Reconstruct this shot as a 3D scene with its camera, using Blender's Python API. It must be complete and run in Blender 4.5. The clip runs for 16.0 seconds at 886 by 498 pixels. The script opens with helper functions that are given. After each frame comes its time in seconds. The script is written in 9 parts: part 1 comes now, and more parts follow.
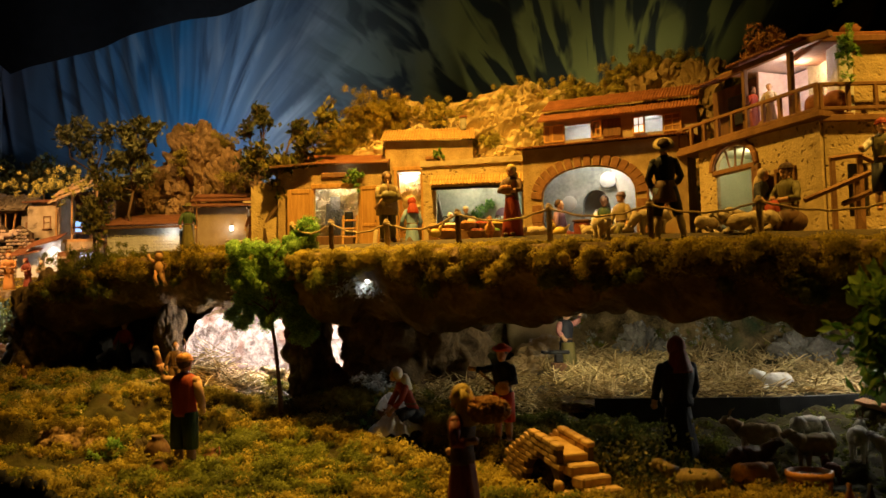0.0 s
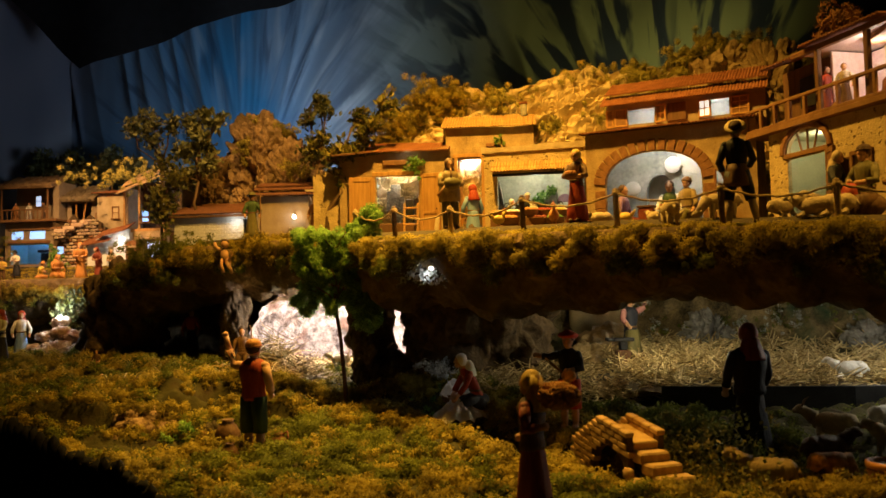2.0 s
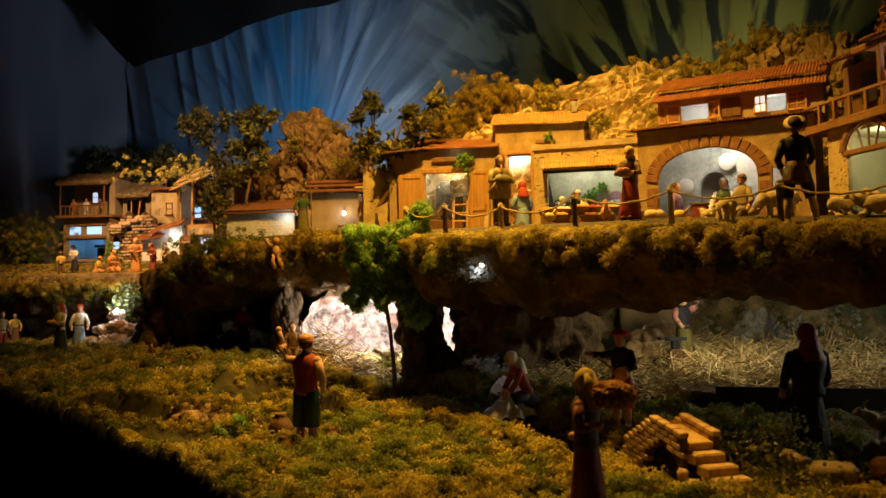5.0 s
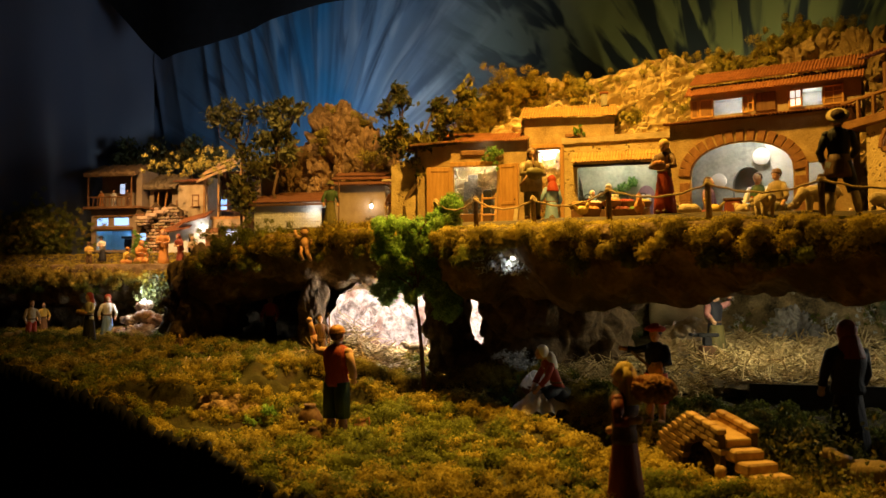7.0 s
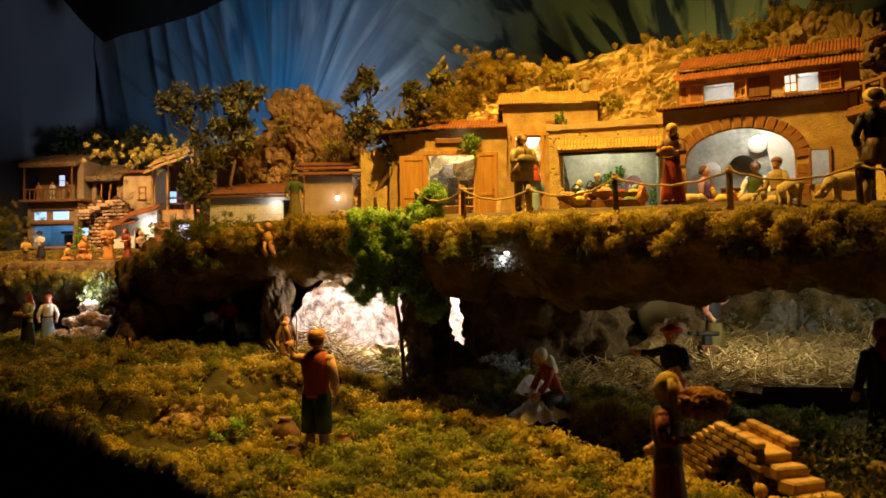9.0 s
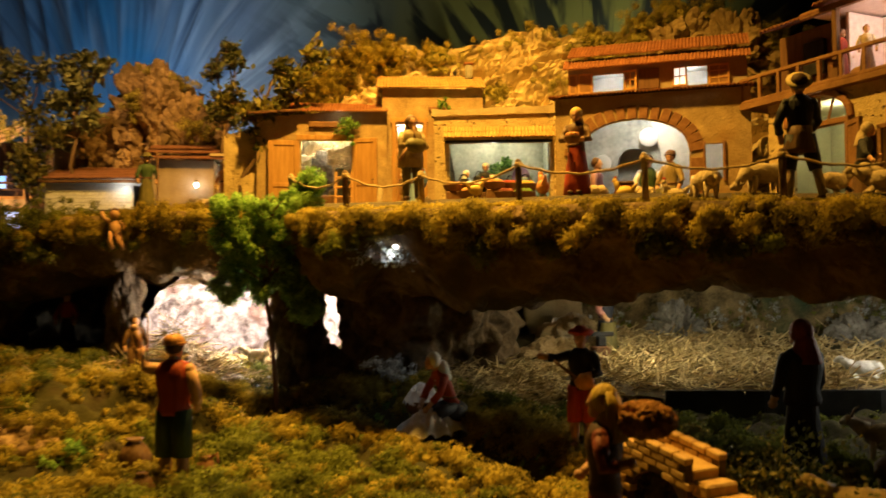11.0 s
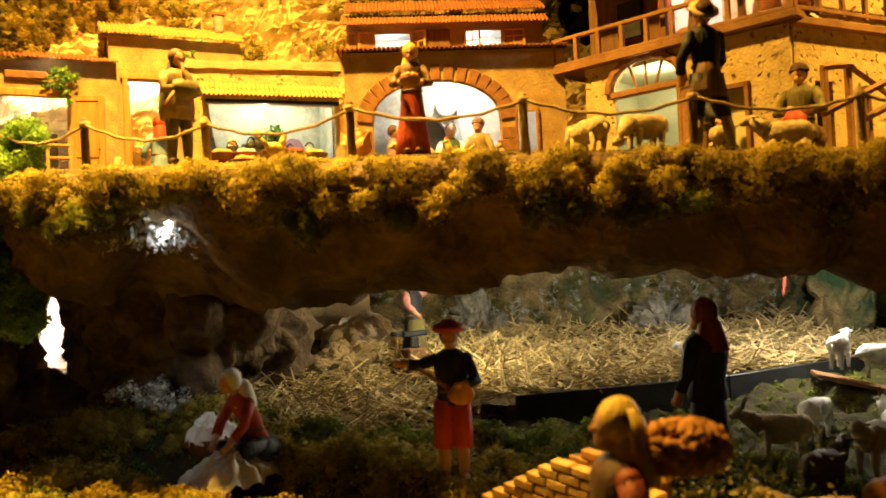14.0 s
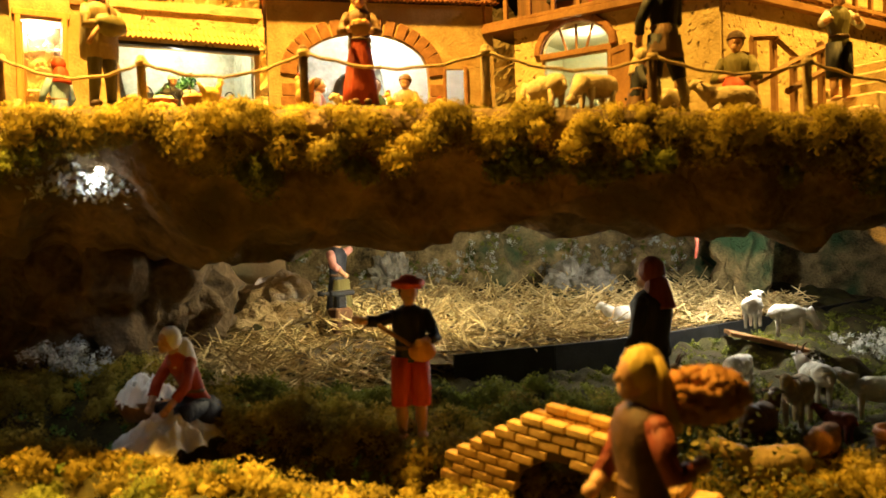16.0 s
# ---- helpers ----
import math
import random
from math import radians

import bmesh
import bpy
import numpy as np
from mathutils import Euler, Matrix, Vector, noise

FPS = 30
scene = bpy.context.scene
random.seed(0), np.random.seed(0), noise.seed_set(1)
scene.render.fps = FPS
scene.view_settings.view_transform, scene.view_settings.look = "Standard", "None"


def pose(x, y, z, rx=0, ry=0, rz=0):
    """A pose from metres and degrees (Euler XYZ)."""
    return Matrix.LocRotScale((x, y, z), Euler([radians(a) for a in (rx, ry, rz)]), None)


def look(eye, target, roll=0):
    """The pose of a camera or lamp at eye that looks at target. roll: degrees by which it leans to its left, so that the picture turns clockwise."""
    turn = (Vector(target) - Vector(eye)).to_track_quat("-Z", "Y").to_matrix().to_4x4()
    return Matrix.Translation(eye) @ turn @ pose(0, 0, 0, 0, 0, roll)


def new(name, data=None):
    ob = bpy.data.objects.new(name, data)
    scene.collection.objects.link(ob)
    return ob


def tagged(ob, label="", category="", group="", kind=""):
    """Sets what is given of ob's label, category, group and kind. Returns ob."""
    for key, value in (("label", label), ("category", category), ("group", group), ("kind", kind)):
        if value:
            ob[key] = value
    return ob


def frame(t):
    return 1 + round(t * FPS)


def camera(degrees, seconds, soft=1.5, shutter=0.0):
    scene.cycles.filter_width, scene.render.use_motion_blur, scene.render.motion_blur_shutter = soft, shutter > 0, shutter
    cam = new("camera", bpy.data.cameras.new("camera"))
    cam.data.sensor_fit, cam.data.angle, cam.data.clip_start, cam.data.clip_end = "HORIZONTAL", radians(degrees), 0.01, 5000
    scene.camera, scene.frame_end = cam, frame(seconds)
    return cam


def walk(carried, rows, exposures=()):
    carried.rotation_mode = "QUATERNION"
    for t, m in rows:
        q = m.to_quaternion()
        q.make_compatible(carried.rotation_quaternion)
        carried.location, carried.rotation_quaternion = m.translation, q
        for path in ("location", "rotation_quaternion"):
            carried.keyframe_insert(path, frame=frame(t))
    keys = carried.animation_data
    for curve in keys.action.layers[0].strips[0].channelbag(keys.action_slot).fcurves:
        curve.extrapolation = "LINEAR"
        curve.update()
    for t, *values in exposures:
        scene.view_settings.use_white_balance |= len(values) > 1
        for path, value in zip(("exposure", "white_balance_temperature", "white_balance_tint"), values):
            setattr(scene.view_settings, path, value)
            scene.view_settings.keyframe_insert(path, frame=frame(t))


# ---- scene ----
cam = camera(56.1, 16.0, 1.5, 0.5)
cam.data.dof.use_dof, cam.data.dof.focus_distance, cam.data.dof.aperture_fstop = True, 2.2, 8.0
PATH = [
    (0, (0.135, -0.222, 1.314), (0.06, 1.772, 1.45), -1.3),
    (0.5, (0.132, -0.224, 1.315), (0.033, 1.769, 1.45), -1.3),
    (1, (0.127, -0.223, 1.312), (0.005, 1.769, 1.449), -1.3),
    (1.5, (0.119, -0.218, 1.309), (-0.044, 1.772, 1.423), -1.3),
    (2, (0.115, -0.22, 1.31), (-0.091, 1.766, 1.422), -1.3),
    (2.5, (0.114, -0.225, 1.314), (-0.107, 1.76, 1.426), -1.4),
    (3, (0.111, -0.224, 1.312), (-0.129, 1.758, 1.43), -1.3),
    (3.5, (0.108, -0.223, 1.311), (-0.152, 1.756, 1.43), -1.2),
    (4, (0.106, -0.223, 1.311), (-0.173, 1.754, 1.427), -1.0),
    (6.5, (0.088, -0.222, 1.308), (-0.265, 1.745, 1.404), -0.5),
    (7, (0.076, -0.216, 1.304), (-0.283, 1.749, 1.401), -0.2),
    (7.5, (0.056, -0.183, 1.302), (-0.303, 1.782, 1.395), -0.2),
    (8, (0.037, -0.132, 1.302), (-0.298, 1.838, 1.384), 0.1),
    (8.5, (-0.003, -0.092, 1.31), (-0.292, 1.886, 1.382), -0.3),
    (8.7, (-0.019, -0.082, 1.314), (-0.282, 1.899, 1.396), -0.4),
    (10.8, (-0.063, 0.056, 1.307), (-0.017, 2.055, 1.366), -1.0),
    (11, (-0.092, 0.1, 1.313), (0.017, 2.096, 1.385), -0.5),
    (11.5, (-0.089, 0.198, 1.295), (0.129, 2.184, 1.381), -1.0),
    (12, (-0.083, 0.296, 1.275), (0.257, 2.263, 1.401), -1.8),
    (12.5, (-0.098, 0.345, 1.29), (0.356, 2.288, 1.434), -1.5),
    (13, (-0.128, 0.398, 1.288), (0.404, 2.322, 1.418), -2.4),
    (13.5, (-0.167, 0.44, 1.284), (0.511, 2.318, 1.39), -2.7),
    (14, (-0.202, 0.478, 1.287), (0.606, 2.306, 1.359), -2.5),
    (14.5, (-0.229, 0.499, 1.285), (0.666, 2.287, 1.343), -2.8),
    (15, (-0.252, 0.515, 1.282), (0.721, 2.262, 1.298), -2.3),
    (15.5, (-0.268, 0.54, 1.274), (0.765, 2.252, 1.272), -1.8),
    (16, (-0.277, 0.544, 1.277), (0.796, 2.232, 1.259), -1.7),
]

EXPO = [(0, 0.05), (4, 0.05), (8.7, 0.18), (11, 0.3), (12, 0.68), (13, 1.0), (14.5, 1.4), (16, 1.55)]
walk(cam, [(t, look(eye, target, roll)) for t, eye, target, roll in PATH], EXPO)


# ---------------------------------------------------------------- light
def lamp(kind, name, place, energy, colour, size=0.02, target=None, cone=90, blend=0.6):
    data = bpy.data.lights.new(name, kind)
    data.energy, data.color = energy, colour
    if kind == "AREA":
        data.size = size
    else:
        data.shadow_soft_size = size
    if kind == "SPOT":
        data.spot_size, data.spot_blend = radians(cone), blend
    ob = new(name, data)
    ob.matrix_world = look(place, target) if target else pose(*place)
    return ob


WARM = (1.0, 0.52, 0.07)
WHITE = (1.0, 0.95, 0.86)
world = bpy.data.worlds.new("dim_room")
world.use_nodes = True
world.node_tree.nodes["Background"].inputs[0].default_value = (0.9, 0.6, 0.35, 1)
world.node_tree.nodes["Background"].inputs[1].default_value = 0.004
scene.world = world

lamp("SPOT", "warm_spot", (-0.1, 1.57, 2.72), 178, WARM, 0.04, (0.0, 1.98, 1.4), 114, 1.0)
lamp("SPOT", "warm_spot_side", (1.25, 0.9, 2.6), 108, WARM, 0.04, (1.2, 1.3, 1.42), 68, 1.0)
lamp("SPOT", "meadow_spot", (-0.42, 2.02, 2.75), 155, (1.0, 0.6, 0.12), 0.04, (-0.18, 1.5, 1.05), 54, 1.0)
lamp("SPOT", "village_spot", (-1.62, 2.3, 2.35), 100, (1.0, 0.54, 0.2), 0.04, (-1.66, 3.1, 1.45), 76, 0.9)
lamp("SPOT", "cottage_spot", (-0.8, 1.85, 2.6), 32, (1.0, 0.55, 0.16), 0.04, (-0.95, 2.6, 1.72), 62, 0.9)
lamp("SPOT", "blue_spot", (-0.8, 2.9, 1.85), 18, (0.7, 0.85, 1.0), 0.12, (-1.15, 3.6, 2.45), 150, 1.0)
lamp("SPOT", "backdrop_spot", (0.75, 2.9, 2.0), 8, (1.0, 0.82, 0.4), 0.05, (0.5, 3.4, 2.7), 150, 0.9)
lamp("POINT", "cave_lamp", (-0.42, 2.22, 1.26), 6.8, (1.0, 0.9, 0.86), 0.02)
lamp("POINT", "straw_lamp", (0.4, 1.71, 1.285), 1.05, (1.0, 0.9, 0.58), 0.015)
lamp("POINT", "straw_lamp_side", (0.93, 1.5, 1.275), 1.8, (1.0, 0.95, 0.8), 0.008)
lamp("POINT", "ledge_bulb", (-0.1, 1.548, 1.356), 0.022, (0.95, 0.97, 1.0), 0.005)
lamp("SPOT", "ledge_bulb", (-0.105, 1.575, 1.33), 0.16, (0.85, 0.95, 1.0), 0.005, (-0.07, 1.66, 1.06), 80, 0.8)
lamp("POINT", "pond_lamp", (-1.53, 2.56, 1.3), 0.95, (0.85, 0.95, 1.0), 0.01)


# ---------------------------------------------------------------- materials
def tree_of(name):
    m = bpy.data.materials.new(name)
    m.use_nodes = True
    return m, m.node_tree.nodes, m.node_tree.links, m.node_tree.nodes["Principled BSDF"]


def matt(name, a, b, scale=60.0, rough=0.85, bump=0.3, fine=400.0, metal=0.0, island=0.0, stain=None, stretch=(1, 1, 1), dist=0.004):
    """Two colours mixed by coarse and fine noise, with relief; island: how far each loose piece differs."""
    m, n, l, p = tree_of(name)
    co, mp = n.new("ShaderNodeTexCoord"), n.new("ShaderNodeMapping")
    mp.inputs["Scale"].default_value = stretch
    l.new(co.outputs["Object"], mp.inputs["Vector"])
    t1, t2 = n.new("ShaderNodeTexNoise"), n.new("ShaderNodeTexNoise")
    t1.inputs["Scale"].default_value, t2.inputs["Scale"].default_value = scale, fine
    t1.inputs["Detail"].default_value, t2.inputs["Detail"].default_value = 4, 3
    for t in (t1, t2):
        l.new(mp.outputs[0], t.inputs["Vector"])
    add = n.new("ShaderNodeMath")
    add.operation = "MULTIPLY_ADD"
    l.new(t2.outputs["Fac"], add.inputs[0])
    add.inputs[1].default_value = 0.45
    l.new(t1.outputs["Fac"], add.inputs[2])
    fac = add.outputs[0]
    if island:
        geo, mad = n.new("ShaderNodeNewGeometry"), n.new("ShaderNodeMath")
        mad.operation = "MULTIPLY_ADD"
        l.new(geo.outputs["Random Per Island"], mad.inputs[0])
        mad.inputs[1].default_value = island
        l.new(fac, mad.inputs[2])
        sub = n.new("ShaderNodeMath")
        sub.operation = "SUBTRACT"
        l.new(mad.outputs[0], sub.inputs[0])
        sub.inputs[1].default_value = island / 2
        fac = sub.outputs[0]
    ramp = n.new("ShaderNodeValToRGB")
    ramp.color_ramp.elements[0].position, ramp.color_ramp.elements[1].position = 0.45, 0.98
    ramp.color_ramp.elements[0].color, ramp.color_ramp.elements[1].color = (*a, 1), (*b, 1)
    l.new(fac, ramp.inputs["Fac"])
    colour = ramp.outputs["Color"]
    if stain:
        t3, r3, mix = n.new("ShaderNodeTexNoise"), n.new("ShaderNodeValToRGB"), n.new("ShaderNodeMix")
        t3.inputs["Scale"].default_value, t3.inputs["Detail"].default_value = scale * 0.35, 6
        l.new(mp.outputs[0], t3.inputs["Vector"])
        r3.color_ramp.elements[0].position, r3.color_ramp.elements[1].position = 0.52, 0.66
        l.new(t3.outputs["Fac"], r3.inputs["Fac"])
        mix.data_type = "RGBA"
        l.new(r3.outputs["Color"], mix.inputs["Factor"])
        l.new(colour, mix.inputs["A"])
        mix.inputs["B"].default_value = (*stain, 1)
        colour = mix.outputs["Result"]
    l.new(colour, p.inputs["Base Color"])
    p.inputs["Roughness"].default_value, p.inputs["Metallic"].default_value = rough, metal
    p.inputs["Specular IOR Level"].default_value = 0.3
    if bump:
        bp = n.new("ShaderNodeBump")
        bp.inputs["Strength"].default_value, bp.inputs["Distance"].default_value = bump, dist
        l.new(add.outputs[0], bp.inputs["Height"])
        l.new(bp.outputs[0], p.inputs["Normal"])
    return m


def glow(name, colour, strength):
    m, n, l, p = tree_of(name)
    p.inputs["Base Color"].default_value = (*[min(1, c) for c in colour], 1)
    p.inputs["Emission Color"].default_value, p.inputs["Emission Strength"].default_value = (*colour, 1), strength
    return m


def stone_wall(name, a, b, pit):
    """Stucco with pitted stones pressed into it."""
    m = matt(name, a, b, 34, 0.9, 1.0, 200)
    n, l = m.node_tree.nodes, m.node_tree.links
    p = n["Principled BSDF"]
    old = p.inputs["Base Color"].links[0].from_socket
    co, v, r, mix = n.new("ShaderNodeTexCoord"), n.new("ShaderNodeTexVoronoi"), n.new("ShaderNodeValToRGB"), n.new("ShaderNodeMix")
    wob, addv = n.new("ShaderNodeTexNoise"), n.new("ShaderNodeVectorMath")
    wob.inputs["Scale"].default_value = 60
    l.new(co.outputs["Object"], wob.inputs["Vector"])
    addv.operation = "MULTIPLY_ADD"
    l.new(wob.outputs["Color"], addv.inputs[0])
    addv.inputs[1].default_value = (0.02, 0.02, 0.02)
    l.new(co.outputs["Object"], addv.inputs[2])
    v.inputs["Scale"].default_value = 75
    l.new(addv.outputs[0], v.inputs["Vector"])
    r.color_ramp.elements[0].position, r.color_ramp.elements[1].position = 0.16, 0.34
    r.color_ramp.elements[0].color, r.color_ramp.elements[1].color = (1, 1, 1, 1), (0, 0, 0, 1)
    l.new(v.outputs["Distance"], r.inputs["Fac"])
    t, rr, mul = n.new("ShaderNodeTexNoise"), n.new("ShaderNodeValToRGB"), n.new("ShaderNodeMath")
    t.inputs["Scale"].default_value = 14
    l.new(co.outputs["Object"], t.inputs["Vector"])
    rr.color_ramp.elements[0].position, rr.color_ramp.elements[1].position = 0.4, 0.6
    l.new(t.outputs["Fac"], rr.inputs["Fac"])
    mul.operation = "MULTIPLY"
    l.new(r.outputs["Color"], mul.inputs[0])
    l.new(rr.outputs["Color"], mul.inputs[1])
    mix.data_type = "RGBA"
    l.new(mul.outputs[0], mix.inputs["Factor"])
    l.new(old, mix.inputs["A"])
    mix.inputs["B"].default_value = (*pit, 1)
    l.new(mix.outputs["Result"], p.inputs["Base Color"])
    bp = n.new("ShaderNodeBump")
    bp.inputs["Strength"].default_value, bp.inputs["Distance"].default_value, bp.invert = 0.8, 0.004, True
    l.new(mul.outputs[0], bp.inputs["Height"])
    l.new(p.inputs["Normal"].links[0].from_socket, bp.inputs["Normal"])
    l.new(bp.outputs[0], p.inputs["Normal"])
    return m


STUCCO = matt("ochre_stucco", (0.26, 0.17, 0.075), (0.54, 0.39, 0.2), 26, 0.9, 0.9, 200, stain=(0.36, 0.22, 0.09))
STUCCO2 = matt("sand_stucco", (0.45, 0.35, 0.2), (0.62, 0.5, 0.32), 30, 0.9, 0.9, 180, stain=(0.4, 0.3, 0.17))
TAN = matt("tan_stucco", (0.3, 0.22, 0.14), (0.42, 0.33, 0.22), 30, 0.9, 0.35, 240)
PITTED = stone_wall("pitted_stone_wall", (0.42, 0.31, 0.14), (0.66, 0.51, 0.27), (0.2, 0.13, 0.06))
WHITEWASH = matt("whitewash", (0.68, 0.68, 0.64), (0.82, 0.82, 0.78), 60, 0.85, 0.5, 300)
GREYWASH = matt("grey_wash", (0.22, 0.25, 0.25), (0.6, 0.63, 0.61), 18, 0.85, 0.5, 120, stain=(0.22, 0.27, 0.26))
GREENWASH = matt("green_wash", (0.2, 0.22, 0.17), (0.56, 0.57, 0.48), 16, 0.85, 0.5, 120, stain=(0.22, 0.26, 0.2))
CREAMWASH = matt("cream_wash", (0.5, 0.48, 0.3), (0.66, 0.64, 0.42), 14, 0.85, 0.3, 200)
PINKWASH = matt("pink_wash", (0.7, 0.54, 0.48), (0.84, 0.7, 0.64), 70, 0.85, 0.5, 300)
BLUEWASH = matt("blue_wash", (0.3, 0.5, 0.62), (0.5, 0.68, 0.76), 22, 0.8, 0.2, 150)
BRICKRED = matt("red_brick", (0.16, 0.07, 0.03), (0.34, 0.17, 0.08), 60, 0.9, 0.4, 400)
BRIDGE = matt("bridge_brick", (0.38, 0.22, 0.07), (0.6, 0.4, 0.16), 70, 0.85, 0.4, 400)
MORTAR = matt("dark_mortar", (0.08, 0.05, 0.025), (0.14, 0.09, 0.04), 80, 0.95, 0.3)
TILE = matt("terracotta", (0.2, 0.07, 0.028), (0.38, 0.16, 0.07), 40, 0.8, 0.3, 300)
TILEDARK = matt("dark_roof", (0.16, 0.07, 0.04), (0.28, 0.12, 0.07), 40, 0.85, 0.3, 300)
THATCH = matt("thatch", (0.2, 0.12, 0.06), (0.45, 0.3, 0.15), 30, 0.95, 0.8, 500, stretch=(1, 0.15, 1))
WOOD = matt("orange_wood", (0.36, 0.18, 0.05), (0.56, 0.32, 0.11), 18, 0.6, 0.25, 150, stretch=(6, 6, 0.6))
DARKWOOD = matt("dark_wood", (0.09, 0.045, 0.02), (0.2, 0.1, 0.045), 18, 0.7, 0.3, 160, stretch=(6, 6, 0.6))
BROWNWOOD = matt("brown_wood", (0.17, 0.08, 0.03), (0.32, 0.17, 0.07), 25, 0.7, 0.3, 200)
TWIG = matt("twig_bark", (0.1, 0.06, 0.03), (0.24, 0.15, 0.08), 90, 0.9, 0.5, 500)
ROPE = matt("rope", (0.36, 0.25, 0.12), (0.58, 0.44, 0.24), 200, 0.9, 0.6, 900)
ROCK = matt("ochre_rock", (0.56, 0.44, 0.24), (0.84, 0.7, 0.44), 30, 0.95, 0.6, 220, stain=(0.5, 0.37, 0.18), dist=0.003)
REDROCK = matt("reddish_rock", (0.11, 0.062, 0.034), (0.56, 0.38, 0.22), 34, 0.95, 1.0, 180, stain=(0.2, 0.13, 0.06), dist=0.008)
BOULDER = matt("brown_boulder", (0.2, 0.13, 0.06), (0.62, 0.46, 0.25), 34, 0.95, 1.0, 180, stain=(0.3, 0.2, 0.09), dist=0.006)
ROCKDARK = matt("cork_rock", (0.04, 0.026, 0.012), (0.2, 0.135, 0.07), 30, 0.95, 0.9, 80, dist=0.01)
LEDGEROCK = matt("ledge_rock", (0.055, 0.036, 0.017), (0.3, 0.2, 0.1), 18, 0.95, 1.0, 90, stain=(0.09, 0.07, 0.03), dist=0.012)
ROCKGREY = matt("grey_rock", (0.09, 0.08, 0.06), (0.38, 0.36, 0.31), 26, 0.9, 1.0, 150, dist=0.008)
CAVEWALL = matt("painted_cave_wall", (0.04, 0.03, 0.013), (0.42, 0.31, 0.14), 22, 0.9, 1.0, 190, stain=(0.04, 0.085, 0.035), dist=0.014)
ROCKOCHRE = matt("crusted_ochre_rock", (0.36, 0.24, 0.1), (0.62, 0.45, 0.22), 24, 0.9, 1.0, 160, stain=(0.72, 0.68, 0.58), dist=0.01)
OCHRESLAB = matt("smooth_ochre_rock", (0.46, 0.32, 0.13), (0.68, 0.5, 0.25), 14, 0.9, 0.5, 160, stain=(0.36, 0.3, 0.15), dist=0.006)
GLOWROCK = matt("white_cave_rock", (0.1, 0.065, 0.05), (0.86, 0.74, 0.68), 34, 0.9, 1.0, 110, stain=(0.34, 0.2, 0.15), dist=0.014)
SOIL = matt("peat_soil", (0.035, 0.025, 0.012), (0.1, 0.075, 0.03), 40, 0.95, 0.6, 300)
GRASS = matt("green_moss_base", (0.025, 0.024, 0.007), (0.075, 0.065, 0.018), 40, 0.95, 1.0, 300, stain=(0.045, 0.03, 0.012))
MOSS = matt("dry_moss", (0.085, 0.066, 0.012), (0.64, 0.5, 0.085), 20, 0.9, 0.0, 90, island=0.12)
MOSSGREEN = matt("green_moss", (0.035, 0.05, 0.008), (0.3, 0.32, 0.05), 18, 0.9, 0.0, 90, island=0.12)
BRUSH = matt("olive_brush", (0.12, 0.11, 0.02), (0.62, 0.52, 0.12), 26, 0.9, 0.0, 80, island=0.3)
MOSSGREY = matt("grey_lichen", (0.3, 0.31, 0.28), (0.62, 0.63, 0.58), 14, 0.9, 0.0, 80, island=0.5)
FOAM = matt("green_foliage", (0.08, 0.21, 0.035), (0.38, 0.58, 0.15), 14, 0.9, 0.0, 80, island=0.5)
LEAF = matt("box_leaf", (0.06, 0.07, 0.014), (0.34, 0.3, 0.07), 20, 0.45, 0.0, 100, island=0.6)
LEAFDARK = matt("dark_box_leaf", (0.035, 0.045, 0.016), (0.15, 0.15, 0.05), 20, 0.5, 0.0, 100, island=0.6)
LEAFPALE = matt("grey_green_leaf", (0.07, 0.08, 0.03), (0.34, 0.34, 0.15), 20, 0.5, 0.0, 100, island=0.6)
AGAVE = matt("agave_leaf", (0.05, 0.09, 0.03), (0.16, 0.2, 0.08), 40, 0.6, 0.2)
STRAW = matt("straw", (0.3, 0.2, 0.07), (0.78, 0.62, 0.3), 30, 0.6, 0.0, 200, island=0.6)
STRAWBASE = matt("straw_litter", (0.03, 0.022, 0.01), (0.14, 0.1, 0.045), 60, 0.9, 0.8, 400)
BLACKLIP = matt("black_plastic", (0.012, 0.013, 0.014), (0.035, 0.037, 0.04), 30, 0.45, 0.2, 300)
BLACKCLOTH = matt("black_cloth", (0.004, 0.004, 0.005), (0.01, 0.01, 0.012), 20, 0.95, 0.2, 400)
ROOMDARK = matt("room_paint", (0.06, 0.052, 0.045), (0.1, 0.09, 0.08), 3, 0.9, 0.1, 40)
WATER = matt("stream_water", (0.01, 0.011, 0.01), (0.03, 0.032, 0.028), 20, 0.08, 0.15, 120)
PLASTER = matt("statue_plaster_white", (0.7, 0.68, 0.62), (0.85, 0.83, 0.78), 75, 0.6, 0.7, 280, stretch=(1, 1, 0.25))
SKIN = matt("statue_flesh", (0.5, 0.27, 0.14), (0.64, 0.38, 0.22), 60, 0.55, 0.1)
REDHAT = matt("statue_bright_red", (0.5, 0.05, 0.02), (0.66, 0.1, 0.04), 75, 0.55, 0.7, 280, stretch=(1, 1, 0.25))
HAIR = matt("statue_hair", (0.05, 0.025, 0.012), (0.12, 0.06, 0.03), 90, 0.6, 0.4)
RED = matt("statue_red", (0.3, 0.03, 0.015), (0.45, 0.08, 0.03), 75, 0.55, 0.7, 280, stretch=(1, 1, 0.25))
ORANGE = matt("statue_orange", (0.5, 0.2, 0.05), (0.66, 0.32, 0.1), 75, 0.55, 0.7, 280, stretch=(1, 1, 0.25))
BUNDLE = matt("woolly_bundle", (0.36, 0.15, 0.04), (0.62, 0.32, 0.1), 90, 0.8, 0.8, 300)
